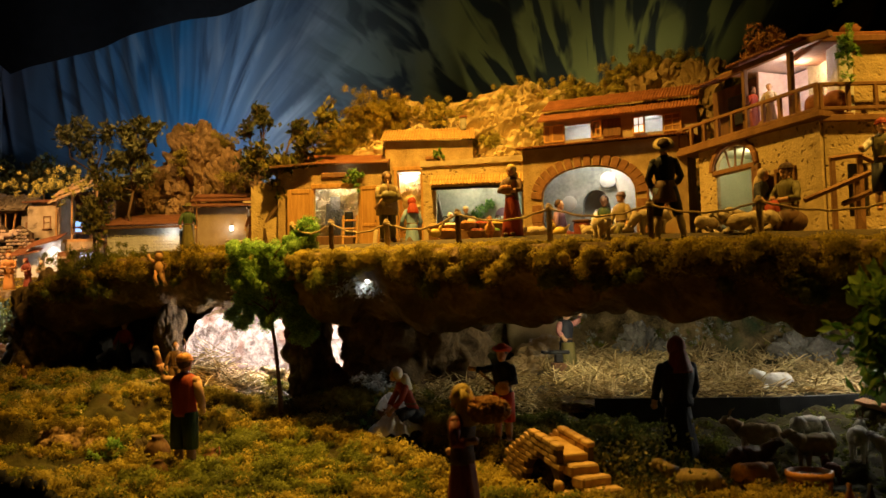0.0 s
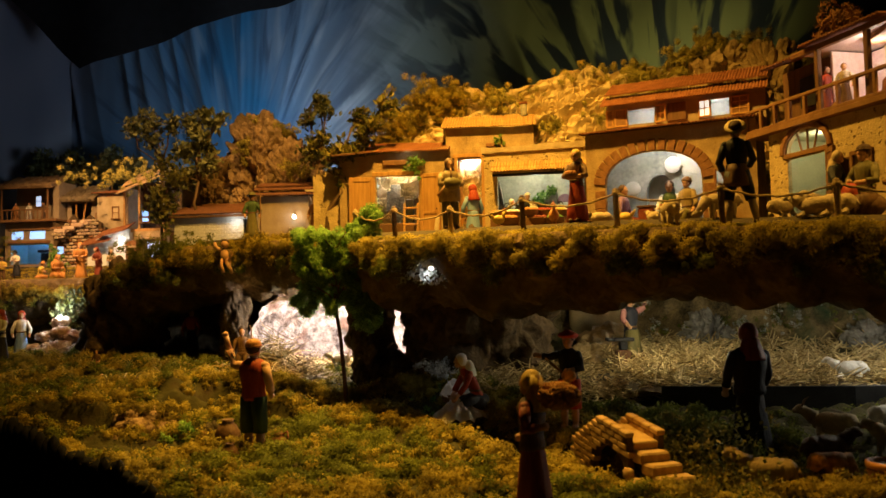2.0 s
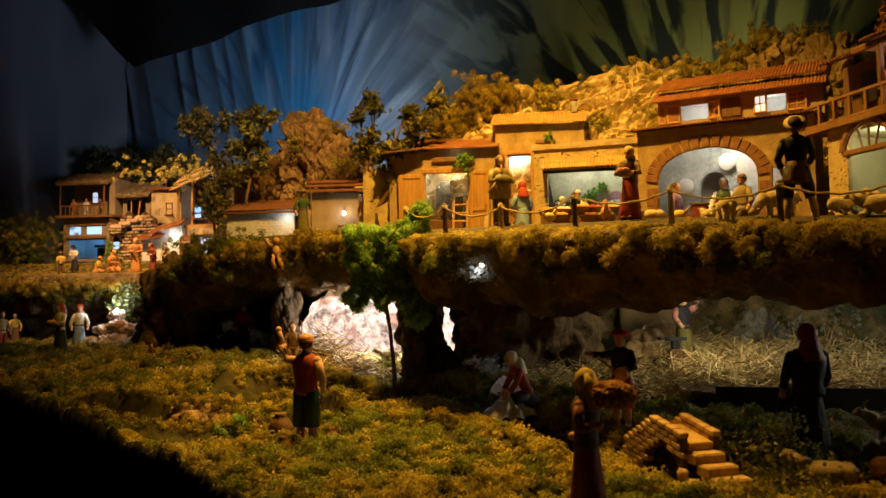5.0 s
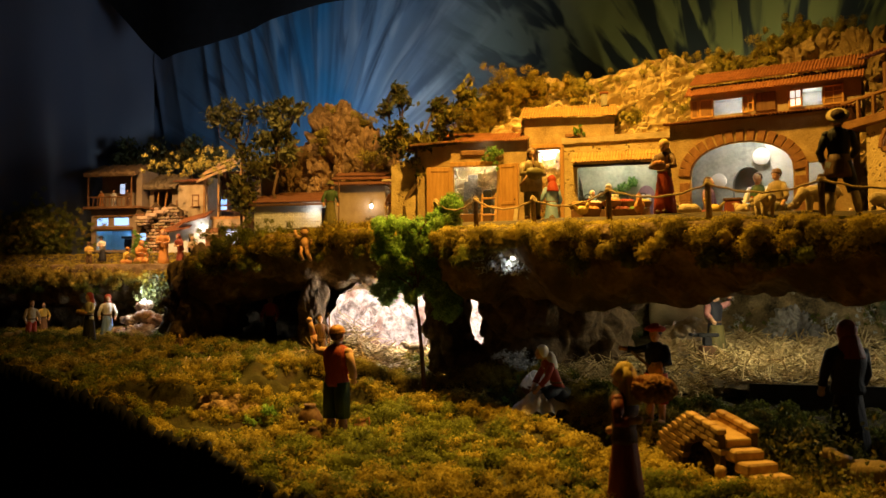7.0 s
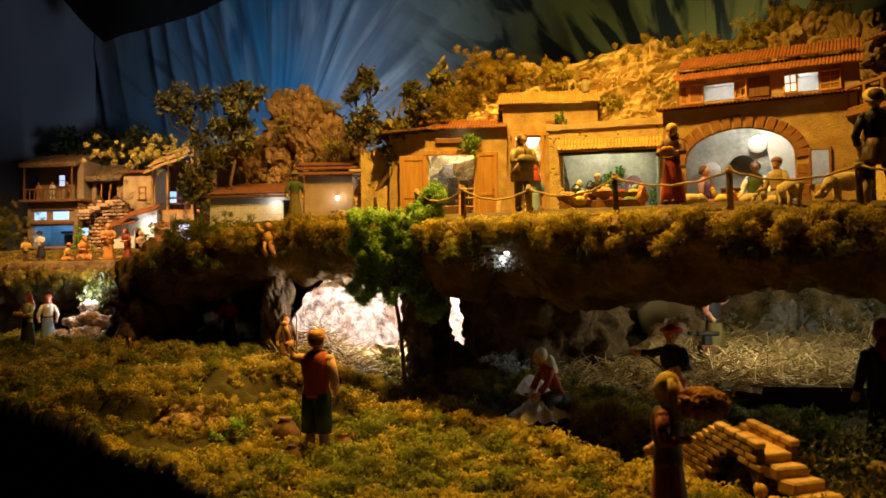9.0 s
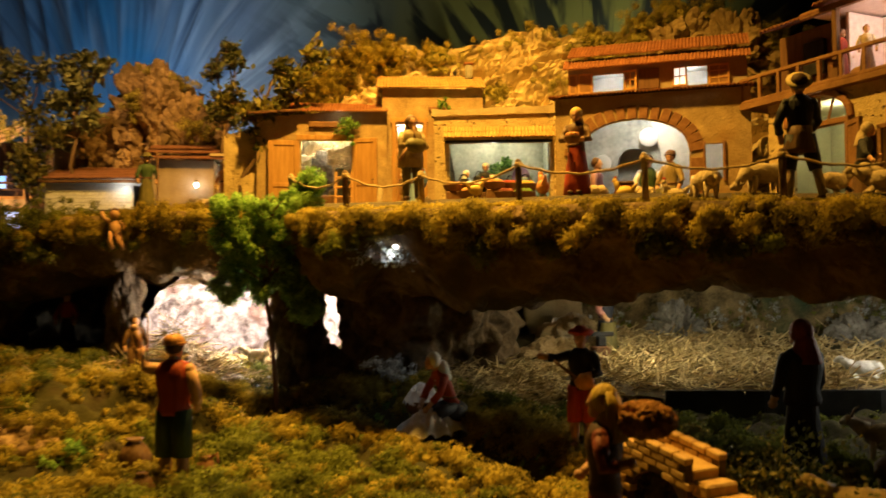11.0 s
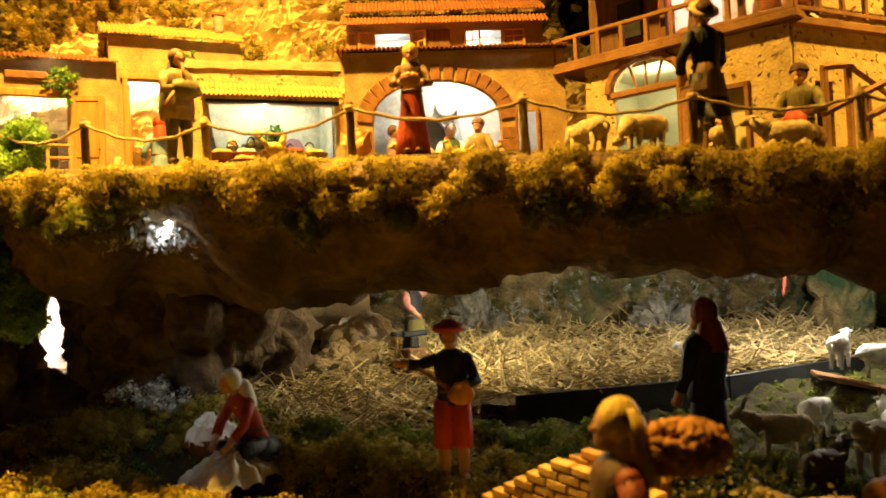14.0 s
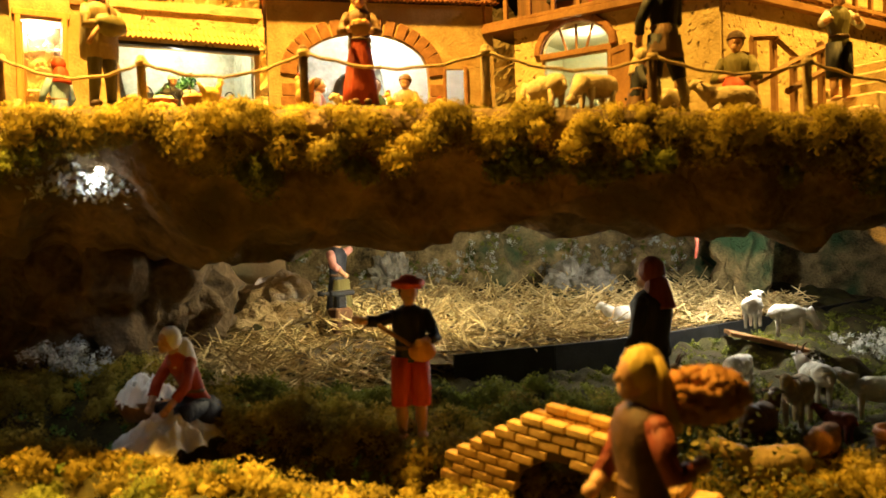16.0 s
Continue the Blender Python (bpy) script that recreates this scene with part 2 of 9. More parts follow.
YELLOW = matt("statue_yellow", (0.6, 0.4, 0.06), (0.75, 0.55, 0.14), 75, 0.55, 0.7, 280, stretch=(1, 1, 0.25))
BLUE = matt("statue_blue", (0.16, 0.28, 0.55), (0.3, 0.44, 0.7), 75, 0.55, 0.7, 280, stretch=(1, 1, 0.25))
NAVY = matt("statue_navy", (0.012, 0.013, 0.02), (0.032, 0.034, 0.046), 75, 0.6, 0.7, 280, stretch=(1, 1, 0.25))
OLIVE = matt("statue_olive", (0.1, 0.085, 0.02), (0.2, 0.17, 0.06), 75, 0.6, 0.7, 280, stretch=(1, 1, 0.25))
GREEN = matt("statue_green", (0.03, 0.06, 0.025), (0.08, 0.13, 0.05), 75, 0.6, 0.7, 280, stretch=(1, 1, 0.25))
BROWN = matt("statue_brown", (0.09, 0.045, 0.02), (0.2, 0.11, 0.05), 75, 0.6, 0.7, 280, stretch=(1, 1, 0.25))
WINE = matt("statue_wine", (0.16, 0.03, 0.02), (0.28, 0.07, 0.04), 75, 0.6, 0.7, 280, stretch=(1, 1, 0.25))
ROSE = matt("statue_rose", (0.4, 0.16, 0.14), (0.58, 0.28, 0.24), 75, 0.6, 0.7, 280, stretch=(1, 1, 0.25))
PURPLE = matt("statue_purple", (0.2, 0.1, 0.16), (0.34, 0.2, 0.26), 75, 0.6, 0.7, 280, stretch=(1, 1, 0.25))
KHAKI = matt("statue_khaki", (0.2, 0.145, 0.065), (0.36, 0.27, 0.13), 75, 0.65, 0.7, 280, stretch=(1, 1, 0.25))
WOOL = matt("statue_wool", (0.4, 0.31, 0.18), (0.62, 0.5, 0.32), 90, 0.85, 0.8, 300)
WOOLWHITE = matt("statue_white_wool", (0.66, 0.64, 0.58), (0.86, 0.84, 0.8), 90, 0.8, 0.8, 300)
IRON = matt("dark_iron", (0.02, 0.02, 0.022), (0.06, 0.06, 0.065), 60, 0.45, 0.2, metal=0.6)
GLASSLIT = glow("lit_white_pane", (1.0, 0.93, 0.78), 0.9)
BLUELIT = glow("lit_blue_pane", (0.3, 0.55, 1.0), 1.3)
LAMPLIT = glow("bulb_glass", (1.0, 0.95, 0.85), 9.0)
DISC = matt("white_disc", (0.75, 0.76, 0.76), (0.85, 0.86, 0.86), 60, 0.6, 0.1)


def cloth_material():
    """Painted sky cloth: navy at one end, deep blue, grey-blue in the middle, olive with dark brush strokes at the other."""
    m, n, l, p = tree_of("painted_sky_cloth")
    co, sep, ramp = n.new("ShaderNodeTexCoord"), n.new("ShaderNodeSeparateXYZ"), n.new("ShaderNodeValToRGB")
    t, mad, mr = n.new("ShaderNodeTexNoise"), n.new("ShaderNodeMath"), n.new("ShaderNodeMapRange")
    l.new(co.outputs["Object"], sep.inputs[0])
    l.new(co.outputs["Object"], t.inputs["Vector"])
    t.inputs["Scale"].default_value, t.inputs["Detail"].default_value = 2.2, 5
    mr.inputs["From Min"].default_value, mr.inputs["From Max"].default_value = -3.0, 2.0
    l.new(sep.outputs["X"], mr.inputs["Value"])
    mad.operation = "MULTIPLY_ADD"
    l.new(t.outputs["Fac"], mad.inputs[0])
    mad.inputs[1].default_value = 0.12
    l.new(mr.outputs[0], mad.inputs[2])
    e = ramp.color_ramp.elements
    e[0].position, e[0].color = 0.215, (0.1, 0.12, 0.18, 1)
    e[1].position, e[1].color = 0.98, (0.15, 0.17, 0.06, 1)
    for at, c in ((0.25, (0.1, 0.17, 0.27)), (0.34, (0.08, 0.19, 0.34)), (0.41, (0.025, 0.17, 0.36)), (0.45, (0.12, 0.22, 0.36)), (0.53, (0.17, 0.21, 0.26)), (0.6, (0.17, 0.2, 0.17)), (0.68, (0.19, 0.22, 0.085))):
        x = e.new(at)
        x.color = (*c, 1)
    l.new(mad.outputs[0], ramp.inputs["Fac"])
    colour = ramp.outputs["Color"]
    def maths(kind, a, b):
        k = n.new("ShaderNodeMath")
        k.operation = kind
        for socket, value in zip(k.inputs, (a, b)):
            if isinstance(value, (int, float)):
                socket.default_value = value
            else:
                l.new(value, socket)
        return k.outputs[0]

    def ramped(value, lo, hi, top=1.0):
        k = n.new("ShaderNodeMapRange")
        k.inputs["From Min"].default_value, k.inputs["From Max"].default_value, k.inputs["To Max"].default_value = lo, hi, top
        l.new(value, k.inputs["Value"])
        return k.outputs[0]

    # streaks along the upward-fanning gathers: fold light and shade painted pale, then dark; last, brush strokes
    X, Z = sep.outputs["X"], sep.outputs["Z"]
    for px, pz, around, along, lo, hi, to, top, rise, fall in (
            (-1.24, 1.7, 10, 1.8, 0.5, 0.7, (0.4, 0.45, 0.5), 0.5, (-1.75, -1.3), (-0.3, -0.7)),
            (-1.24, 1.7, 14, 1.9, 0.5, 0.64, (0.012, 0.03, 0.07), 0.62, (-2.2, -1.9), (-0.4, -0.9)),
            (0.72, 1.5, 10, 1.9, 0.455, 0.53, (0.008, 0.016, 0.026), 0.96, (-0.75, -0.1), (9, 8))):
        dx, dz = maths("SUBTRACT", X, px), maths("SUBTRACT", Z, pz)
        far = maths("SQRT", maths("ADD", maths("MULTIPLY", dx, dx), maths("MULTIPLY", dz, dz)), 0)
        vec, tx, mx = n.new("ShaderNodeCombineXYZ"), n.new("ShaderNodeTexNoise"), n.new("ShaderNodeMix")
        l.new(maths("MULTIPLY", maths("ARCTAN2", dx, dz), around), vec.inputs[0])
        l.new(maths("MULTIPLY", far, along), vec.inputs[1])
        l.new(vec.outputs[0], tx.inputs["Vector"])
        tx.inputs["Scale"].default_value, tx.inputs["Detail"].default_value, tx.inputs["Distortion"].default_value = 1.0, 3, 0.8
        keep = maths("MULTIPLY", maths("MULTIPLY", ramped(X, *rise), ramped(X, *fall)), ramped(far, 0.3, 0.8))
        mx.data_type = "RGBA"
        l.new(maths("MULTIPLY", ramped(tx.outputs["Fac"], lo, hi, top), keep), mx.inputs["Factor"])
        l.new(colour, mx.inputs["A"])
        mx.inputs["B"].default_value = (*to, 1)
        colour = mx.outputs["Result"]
    l.new(colour, p.inputs["Base Color"])
    p.inputs["Roughness"].default_value = 0.42
    p.inputs["Sheen Weight"].default_value = 0.2
    return m


CLOTH = cloth_material()


def let_light_through(m, amount):
    """Thin leaves: part of the light passes to the other side."""
    n, l = m.node_tree.nodes, m.node_tree.links
    p, out = n["Principled BSDF"], n["Material Output"]
    tr, mix = n.new("ShaderNodeBsdfTranslucent"), n.new("ShaderNodeMixShader")
    l.new(p.inputs["Base Color"].links[0].from_socket, tr.inputs["Color"])
    mix.inputs[0].default_value = amount
    l.new(p.outputs[0], mix.inputs[1])
    l.new(tr.outputs[0], mix.inputs[2])
    l.new(mix.outputs[0], out.inputs["Surface"])


for leaf_material in (MOSS, MOSSGREEN, FOAM, LEAF):
    let_light_through(leaf_material, 0.4)


# ---------------------------------------------------------------- mesh tools
class Geo:
    """Collects faces with their material, and turns them into one mesh."""

    def __init__(self):
        self.v, self.f, self.m, self.mats, self.smooth = [], [], [], [], []

    def slot(self, mat):
        if mat not in self.mats:
            self.mats.append(mat)
        return self.mats.index(mat)

    def add(self, verts, faces, mat, smooth=False):
        o, s = len(self.v), self.slot(mat)
        self.v.extend([tuple(v) for v in verts])
        self.f.extend([tuple(i + o for i in f) for f in faces])
        self.m.extend([s] * len(faces))
        self.smooth.extend([smooth] * len(faces))
        return self

    def box(self, c, s, mat, bevel=0.0015, m=None):
        """A box with chamfered edges: centre, full sizes."""
        h, b = [x / 2 for x in s], min(bevel, min(s) * 0.3)
        verts, idx = [], {}
        for sx in (-1, 1):
            for sy in (-1, 1):
                for sz in (-1, 1):
                    for k in range(3):
                        p = [sx * h[0], sy * h[1], sz * h[2]]
                        for j in range(3):
                            if j != k:
                                p[j] -= (sx, sy, sz)[j] * b
                        idx[sx, sy, sz, k] = len(verts)
                        verts.append(p)
        faces = []
        for k in range(3):
            a, d = (k + 1) % 3, (k + 2) % 3
            for sk in (-1, 1):
                ring = []
                for sa, sd in ((-1, -1), (1, -1), (1, 1), (-1, 1)):
                    q = [0, 0, 0]
                    q[k], q[a], q[d] = sk, sa, sd
                    ring.append(idx[(*q, k)])
                faces.append(ring if sk > 0 else ring[::-1])
            for sa in (-1, 1):
                for sd in (-1, 1):
                    q0, q1 = [0, 0, 0], [0, 0, 0]
                    q0[k], q0[a], q0[d] = -1, sa, sd
                    q1[k], q1[a], q1[d] = 1, sa, sd
                    r = [idx[(*q0, a)], idx[(*q1, a)], idx[(*q1, d)], idx[(*q0, d)]]
                    faces.append(r if sa * sd > 0 else r[::-1])
        for sx in (-1, 1):
            for sy in (-1, 1):
                for sz in (-1, 1):
                    r = [idx[sx, sy, sz, k] for k in range(3)]
                    faces.append(r if sx * sy * sz > 0 else r[::-1])
        cv = Vector(c)
        verts = [(m @ Vector(p) if m else Vector(p)) + cv for p in verts]
        return self.add(verts, faces, mat)

    def tube(self, pts, radii, mat, sides=7, smooth=True):
        """A tapered tube along points."""
        pts = [Vector(p) for p in pts]
        if not hasattr(radii, "__len__"):
            radii = [radii] * len(pts)
        verts, faces = [], []
        for i, p in enumerate(pts):
            d = (pts[min(i + 1, len(pts) - 1)] - pts[max(i - 1, 0)]).normalized()
            a = d.cross(Vector((0.3, 0.2, 1)) if abs(d.z) < 0.9 else Vector((1, 0.1, 0))).normalized()
            b = d.cross(a)
            for k in range(sides):
                w = 2 * math.pi * k / sides
                verts.append(p + (a * math.cos(w) + b * math.sin(w)) * radii[i])
        for i in range(len(pts) - 1):
            for k in range(sides):
                j = (k + 1) % sides
                faces.append((i * sides + k, i * sides + j, (i + 1) * sides + j, (i + 1) * sides + k))
        faces.append(tuple(range(sides))[::-1])
        faces.append(tuple((len(pts) - 1) * sides + k for k in range(sides)))
        return self.add(verts, faces, mat, smooth)

    def lathe(self, prof, mat, c=(0, 0, 0), sides=14, flat=1.0, folds=0.0, nfold=7, seed=0, m=None):
        """Profile (radius, height) turned about z; flat squeezes y; folds: cloth folds that deepen downwards."""
        verts, faces, cv = [], [], Vector(c)
        z0, z1 = prof[0][1], prof[-1][1]
        for r, z in prof:
            t = (z1 - z) / (z1 - z0 + 1e-9)
            for k in range(sides):
                w = 2 * math.pi * k / sides
                q = r * (1 + folds * t * math.sin(nfold * w + seed + 2.1 * z / (abs(z1) + 0.01)))
                p = Vector((q * math.cos(w), q * math.sin(w) * flat, z))
                verts.append((m @ p if m else p) + cv)
        n = len(prof)
        for i in range(n - 1):
            for k in range(sides):
                j = (k + 1) % sides
                faces.append((i * sides + k, i * sides + j, (i + 1) * sides + j, (i + 1) * sides + k))
        faces.append(tuple(range(sides))[::-1])
        faces.append(tuple((n - 1) * sides + k for k in range(sides)))
        return self.add(verts, faces, mat, True)

    def ball(self, c, r, mat, rings=7, sides=10, rough=0.0, seed=0.0, m=None):
        """An ellipsoid with uneven skin."""
        r = r if hasattr(r, "__len__") else (r, r, r)
        verts, faces, cv = [], [], Vector(c)
        for i in range(rings + 1):
            a = math.pi * i / rings
            for k in range(sides):
                w = 2 * math.pi * k / sides
                d = Vector((math.sin(a) * math.cos(w), math.sin(a) * math.sin(w), -math.cos(a)))
                q = 1 + (rough * noise.noise(d * 2.3 + Vector((seed, 1.7, 0))) if rough else 0)
                p = Vector((d.x * r[0], d.y * r[1], d.z * r[2])) * q
                verts.append((m @ p if m else p) + cv)
        for i in range(rings):
            for k in range(sides):
                j = (k + 1) % sides
                faces.append((i * sides + k, i * sides + j, (i + 1) * sides + j, (i + 1) * sides + k))
        return self.add(verts, faces, mat, True)

    def mesh(self, name):
        me = bpy.data.meshes.new(name)
        me.from_pydata(self.v, [], self.f)
        for m in self.mats:
            me.materials.append(m)
        me.polygons.foreach_set("material_index", self.m)
        me.polygons.foreach_set("use_smooth", self.smooth)
        me.update()
        return me


def thing(name, m, label, category, group="", kind=""):
    ob = new(name)
    ob.empty_display_size = 0.02
    ob.matrix_world = m
    return tagged(ob, label, category, group, kind)


def part(name, g, parent, label=""):
    """One mesh under a thing or under a part, in the parent's own axes."""
    ob = new(name, g.mesh(name) if isinstance(g, Geo) else g)
    ob.parent = parent
    return tagged(ob, label)


def solid(name, g, m, label, category, group="", kind=""):
    ob = new(name, g.mesh(name))
    ob.matrix_world = m
    return tagged(ob, label, category, group, kind)


LEAN = {}


def soup(name, verts, tri, mat, label, category="", kind="stuff", parent=None, smooth=False):
    """A mesh from numpy arrays, for what nobody counts."""
    me, tri_in = bpy.data.meshes.new(name), tri
    verts, tri = np.asarray(verts, np.float32), np.asarray(tri, np.int32)
    k = tri.shape[1]
    me.vertices.add(len(verts))
    me.vertices.foreach_set("co", verts.ravel())
    me.loops.add(tri.size)
    me.loops.foreach_set("vertex_index", tri.ravel())
    me.polygons.add(len(tri))
    me.polygons.foreach_set("loop_start", np.arange(0, tri.size, k, dtype=np.int32))
    me.polygons.foreach_set("use_smooth", np.full(len(tri), smooth))
    me.materials.append(mat)
    me.update()
    me.validate()
    if id(tri_in) in LEAN and len(me.vertices) == len(verts):
        me.normals_split_custom_set_from_vertices(LEAN.pop(id(tri_in)))
    ob = new(name, me)
    if parent:
        ob.parent = parent
    return tagged(ob, label, category, "", kind)


def sheet(nu, nv, fn):
    """A grid of points fn(u, v), as vertices and quads."""
    verts = np.array([fn(i / (nu - 1), j / (nv - 1)) for j in range(nv) for i in range(nu)])
    i, j = np.meshgrid(np.arange(nu - 1), np.arange(nv - 1))
    a = (j * nu + i).ravel()
    return verts, np.stack([a, a + 1, a + nu + 1, a + nu], 1)


rng = np.random.default_rng(7)


def tufts(centres, radius, per, leaf, up=0.4, squash=1.0, shape=0.5, lie=0.8):
    """Loose clumps of tiny leaves round many centres: vertices and triangles."""
    c = np.repeat(np.asarray(centres), per, 0)
    r = np.repeat(np.broadcast_to(radius, len(centres)), per)
    d = rng.normal(size=(len(c), 3))
    d[:, 2] = d[:, 2] * squash + up
    d /= np.linalg.norm(d, axis=1)[:, None]
    base = c + d * (r * rng.uniform(0.35, 1.0, len(c)))[:, None]
    a = np.cross(d, rng.normal(size=d.shape))
    a /= np.linalg.norm(a, axis=1)[:, None] + 1e-9
    s = leaf * rng.uniform(0.5, 1.4, len(c))[:, None]
    o = (1 - lie) * d + lie * np.cross(a, d) + 0.35 * rng.normal(size=d.shape)
    o /= np.linalg.norm(o, axis=1)[:, None]
    v = np.stack([base - a * s * shape, base + a * s * shape, base + o * s * 1.3], 1).reshape(-1, 3)
    t = np.arange(len(v)).reshape(-1, 3)
    # leaves are shaded with the roundness of their clump
    face = np.cross(v[1::3] - v[0::3], v[2::3] - v[0::3])
    turn = np.sum(face * d, 1) < 0
    t[turn] = t[turn][:, ::-1]
    soft = d + 0.35 * np.where(turn[:, None], -face, face) / (np.linalg.norm(face, axis=1)[:, None] + 1e-12)
    soft /= np.linalg.norm(soft, axis=1)[:, None]
    LEAN[id(t)] = np.repeat(soft, 3, 0)
    LEAN[-id(t)] = t
    return v, t


def step(a, b, x):
    t = np.clip((x - a) / (b - a), 0, 1)
    return t * t * (3 - 2 * t)


def fbm(p, octaves=4):
    return noise.fractal(Vector(p), 0.9, 2.1, octaves)


def cracks(p):
    """Blocks with sharp crevices between them: 0 in a crevice, 1 inside a block."""
    d = noise.voronoi(Vector(p))[0]
    return min(1.0, (d[1] - d[0]) * 3.5)


def ridges(p, octaves=5):
    return noise.ridged_multi_fractal(Vector(p), 0.9, 2.2, octaves, 1.0, 2.0)


# ---------------------------------------------------------------- room, cloths
def room():
    g = Geo()
    g.box((0, 1, -0.05), (9, 9, 0.1), ROOMDARK, 0)
    tagged(solid("floor", g, Matrix(), "dark floor of an unlit hall", "floor", kind="structure"))
    g = Geo()
    g.box((0, 1, 3.35), (9, 9, 0.1), ROOMDARK, 0)
    solid("ceiling", g, Matrix(), "black ceiling above the display", "ceiling", kind="structure")
    for name, c, s in (("wall_north", (0, 5.45, 1.65), (9, 0.1, 3.3)), ("wall_south", (0, -3.45, 1.65), (9, 0.1, 3.3)),
                       ("wall_west", (-4.45, 1, 1.65), (0.1, 8.8, 3.3)), ("wall_east", (4.45, 1, 1.65), (0.1, 8.8, 3.3))):
        g = Geo()
        g.box(c, s, ROOMDARK, 0)
        solid(name, g, Matrix(), "dark painted wall of the hall", "wall", kind="structure")


def backdrop():
    """Sky cloth pinned up in gathers, in two lengths that meet at a corner."""
    def pleat(a):
        """Sharp crests with round troughs."""
        return 1.0 - abs(math.sin(a)) ** 0.7

    def fold(x, z):
        d = 0.0
        # tight gathers beside the corner, which lean as they fall
        q = x + 0.22 * (z - 2.2) + 0.03 * noise.noise((x * 4, z * 1.2, 2))
        d += 0.024 * pleat(q * 27 + 2.2 * noise.noise((q * 5, 0.2 * z, 5))) * step(-1.2, -1.4, x) * (0.35 + 0.65 * step(1.8, 2.45, z))
        # gathers that fan out upward from two low points
        a, r = math.atan2(x + 1.24, z - 1.7), math.hypot(x + 1.24, z - 1.7)
        w = step(-1.7, -1.3, x) * step(-0.3, -0.75, x) * step(0.2, 0.45, r)
        d += w * (0.026 * step(0.3, 0.85, r) * pleat(a * 13 + 3.5 * noise.noise((a * 4, 0.7 * r, 0.3))) + 0.005 * pleat(a * 37 + 4 * noise.noise((a * 6, 1.4 * r, 1.3))))
        a, r = math.atan2(x - 0.72, z - 1.5), math.hypot(x - 0.72, z - 1.5)
        d += step(-0.7, -0.3, x) * 0.045 * pleat(a * 9 + 1.6 * noise.noise((a * 3, r * 1.2, 6)))
        return d + 0.05 * noise.noise((x * 1.4, z * 0.7, 4)) + 0.014 * noise.noise((x * 6, z * 1.2, 7)) + 0.006 * noise.noise((x * 14, z * 5, 9))

    def back(u, v):
        x, z = -2.2 + 4.9 * u, 1.2 + 2.0 * v
        return (x, 3.78 - 0.16 * (x + 2.2) - fold(x, z), z)

    def side(u, v):
        s, z = 2.6 * u, 1.2 + 2.0 * v
        d = 0.016 * math.sin(s * 9 + 2 * noise.noise((s * 2, z * 0.4, 9))) + 0.03 * noise.noise((s * 3, z, 3)) + 0.009 * pleat(s * 7 + 0.4 * z + 1.5 * noise.noise((s * 2, z, 1))) + 0.012 * noise.noise((s * 5, z * 2.5, 6))
        return (-2.2 - s * 0.62 - d, 3.78 - s * 0.78 + d, z)

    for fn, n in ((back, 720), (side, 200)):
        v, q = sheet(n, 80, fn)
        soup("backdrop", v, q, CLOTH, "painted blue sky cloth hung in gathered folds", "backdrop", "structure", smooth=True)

    def dark(u, v):
        x = -2.62 + 5.4 * u
        low = float(np.interp(x, (-2.62, -2.3, -2.14, -1.98, -1.66, -1.46, -1.12, -0.96, -0.6, -0.3, 0.6, 2.8), (3.05, 2.74, 2.57, 2.42, 2.5, 2.55, 2.625, 2.64, 2.74, 2.8, 2.9, 2.95)))
        low += 0.012 * noise.noise((x * 6, 0, 0))
        return (x, 3.5 - 0.1 * (x + 2.2) + 0.02 * math.sin(x * 11) - 0.02 * v, low + (3.3 - low) * v)

    v, q = sheet(120, 8, dark)
    soup("ceiling_drape", v, q, BLACKCLOTH, "black cloth that hangs from the ceiling", "drape", "structure", smooth=True)

    def dark_side(u, v):
        x = -4.2 + 1.75 * u
        low = float(np.interp(x, (-4.2, -2.88, -2.58, -2.45), (2.35, 2.62, 2.74, 2.9)))
        return (x, 3.46 + 0.02 * math.sin(x * 9), low + (3.3 - low) * v)

    v, q = sheet(40, 6, dark_side)
    soup("ceiling_drape", v, q, BLACKCLOTH, "black cloth that hangs from the ceiling", "drape", "structure", smooth=True)


# ---------------------------------------------------------------- ground and ledge
EDGE_X = (-2.7, -1.9, -1.35, -1.2, -0.95, -0.7, -0.45, -0.21, 0.02, 0.27, 0.46, 0.6, 0.85, 1.3, 1.7)
EDGE_Y = (2.8, 2.7, 2.64, 2.25, 2.16, 2.12, 1.95, 1.6, 1.44, 1.285, 1.165, 1.08, 1.0, 0.95, 0.95)
STREAM = ((-0.62, 1.67), (-0.46, 1.66), (-0.36, 1.675), (-0.24, 1.7), (-0.14, 1.665), (-0.065, 1.54), (0.03, 1.385), (0.12, 1.265), (0.225, 1.175), (0.33, 1.11), (0.45, 0.98), (0.62, 0.8))


def edge_y(x):
    return np.interp(x, EDGE_X, EDGE_Y)


def top_z(x):
    return np.interp(x, (-2.6, -1.35, -1.14, -0.9, -0.6, -0.35, -0.2, 0.3, 0.6, 1.2), (1.41, 1.405, 1.415, 1.475, 1.48, 1.455, 1.44, 1.425, 1.405, 1.39))


def floor_z(x, y):
    """The terrace floor, which climbs a little behind its edge."""
    return top_z(x) - 0.004 + (0.032 + 0.02 * step(-1.3, -1.5, x)) * step(0.03, 0.2, y - edge_y(x) - 0.1 * step(-1.3, -1.5, x))


def front_y(x):
    return np.interp(x, (-2.7, -1.9, -1.39, -1.1, -0.86, -0.67, -0.4, -0.2, 0.0, 0.5, 1.7), (2.6, 2.11, 1.79, 1.615, 1.44, 1.28, 0.99, 0.82, 0.74, 0.66, 0.6))


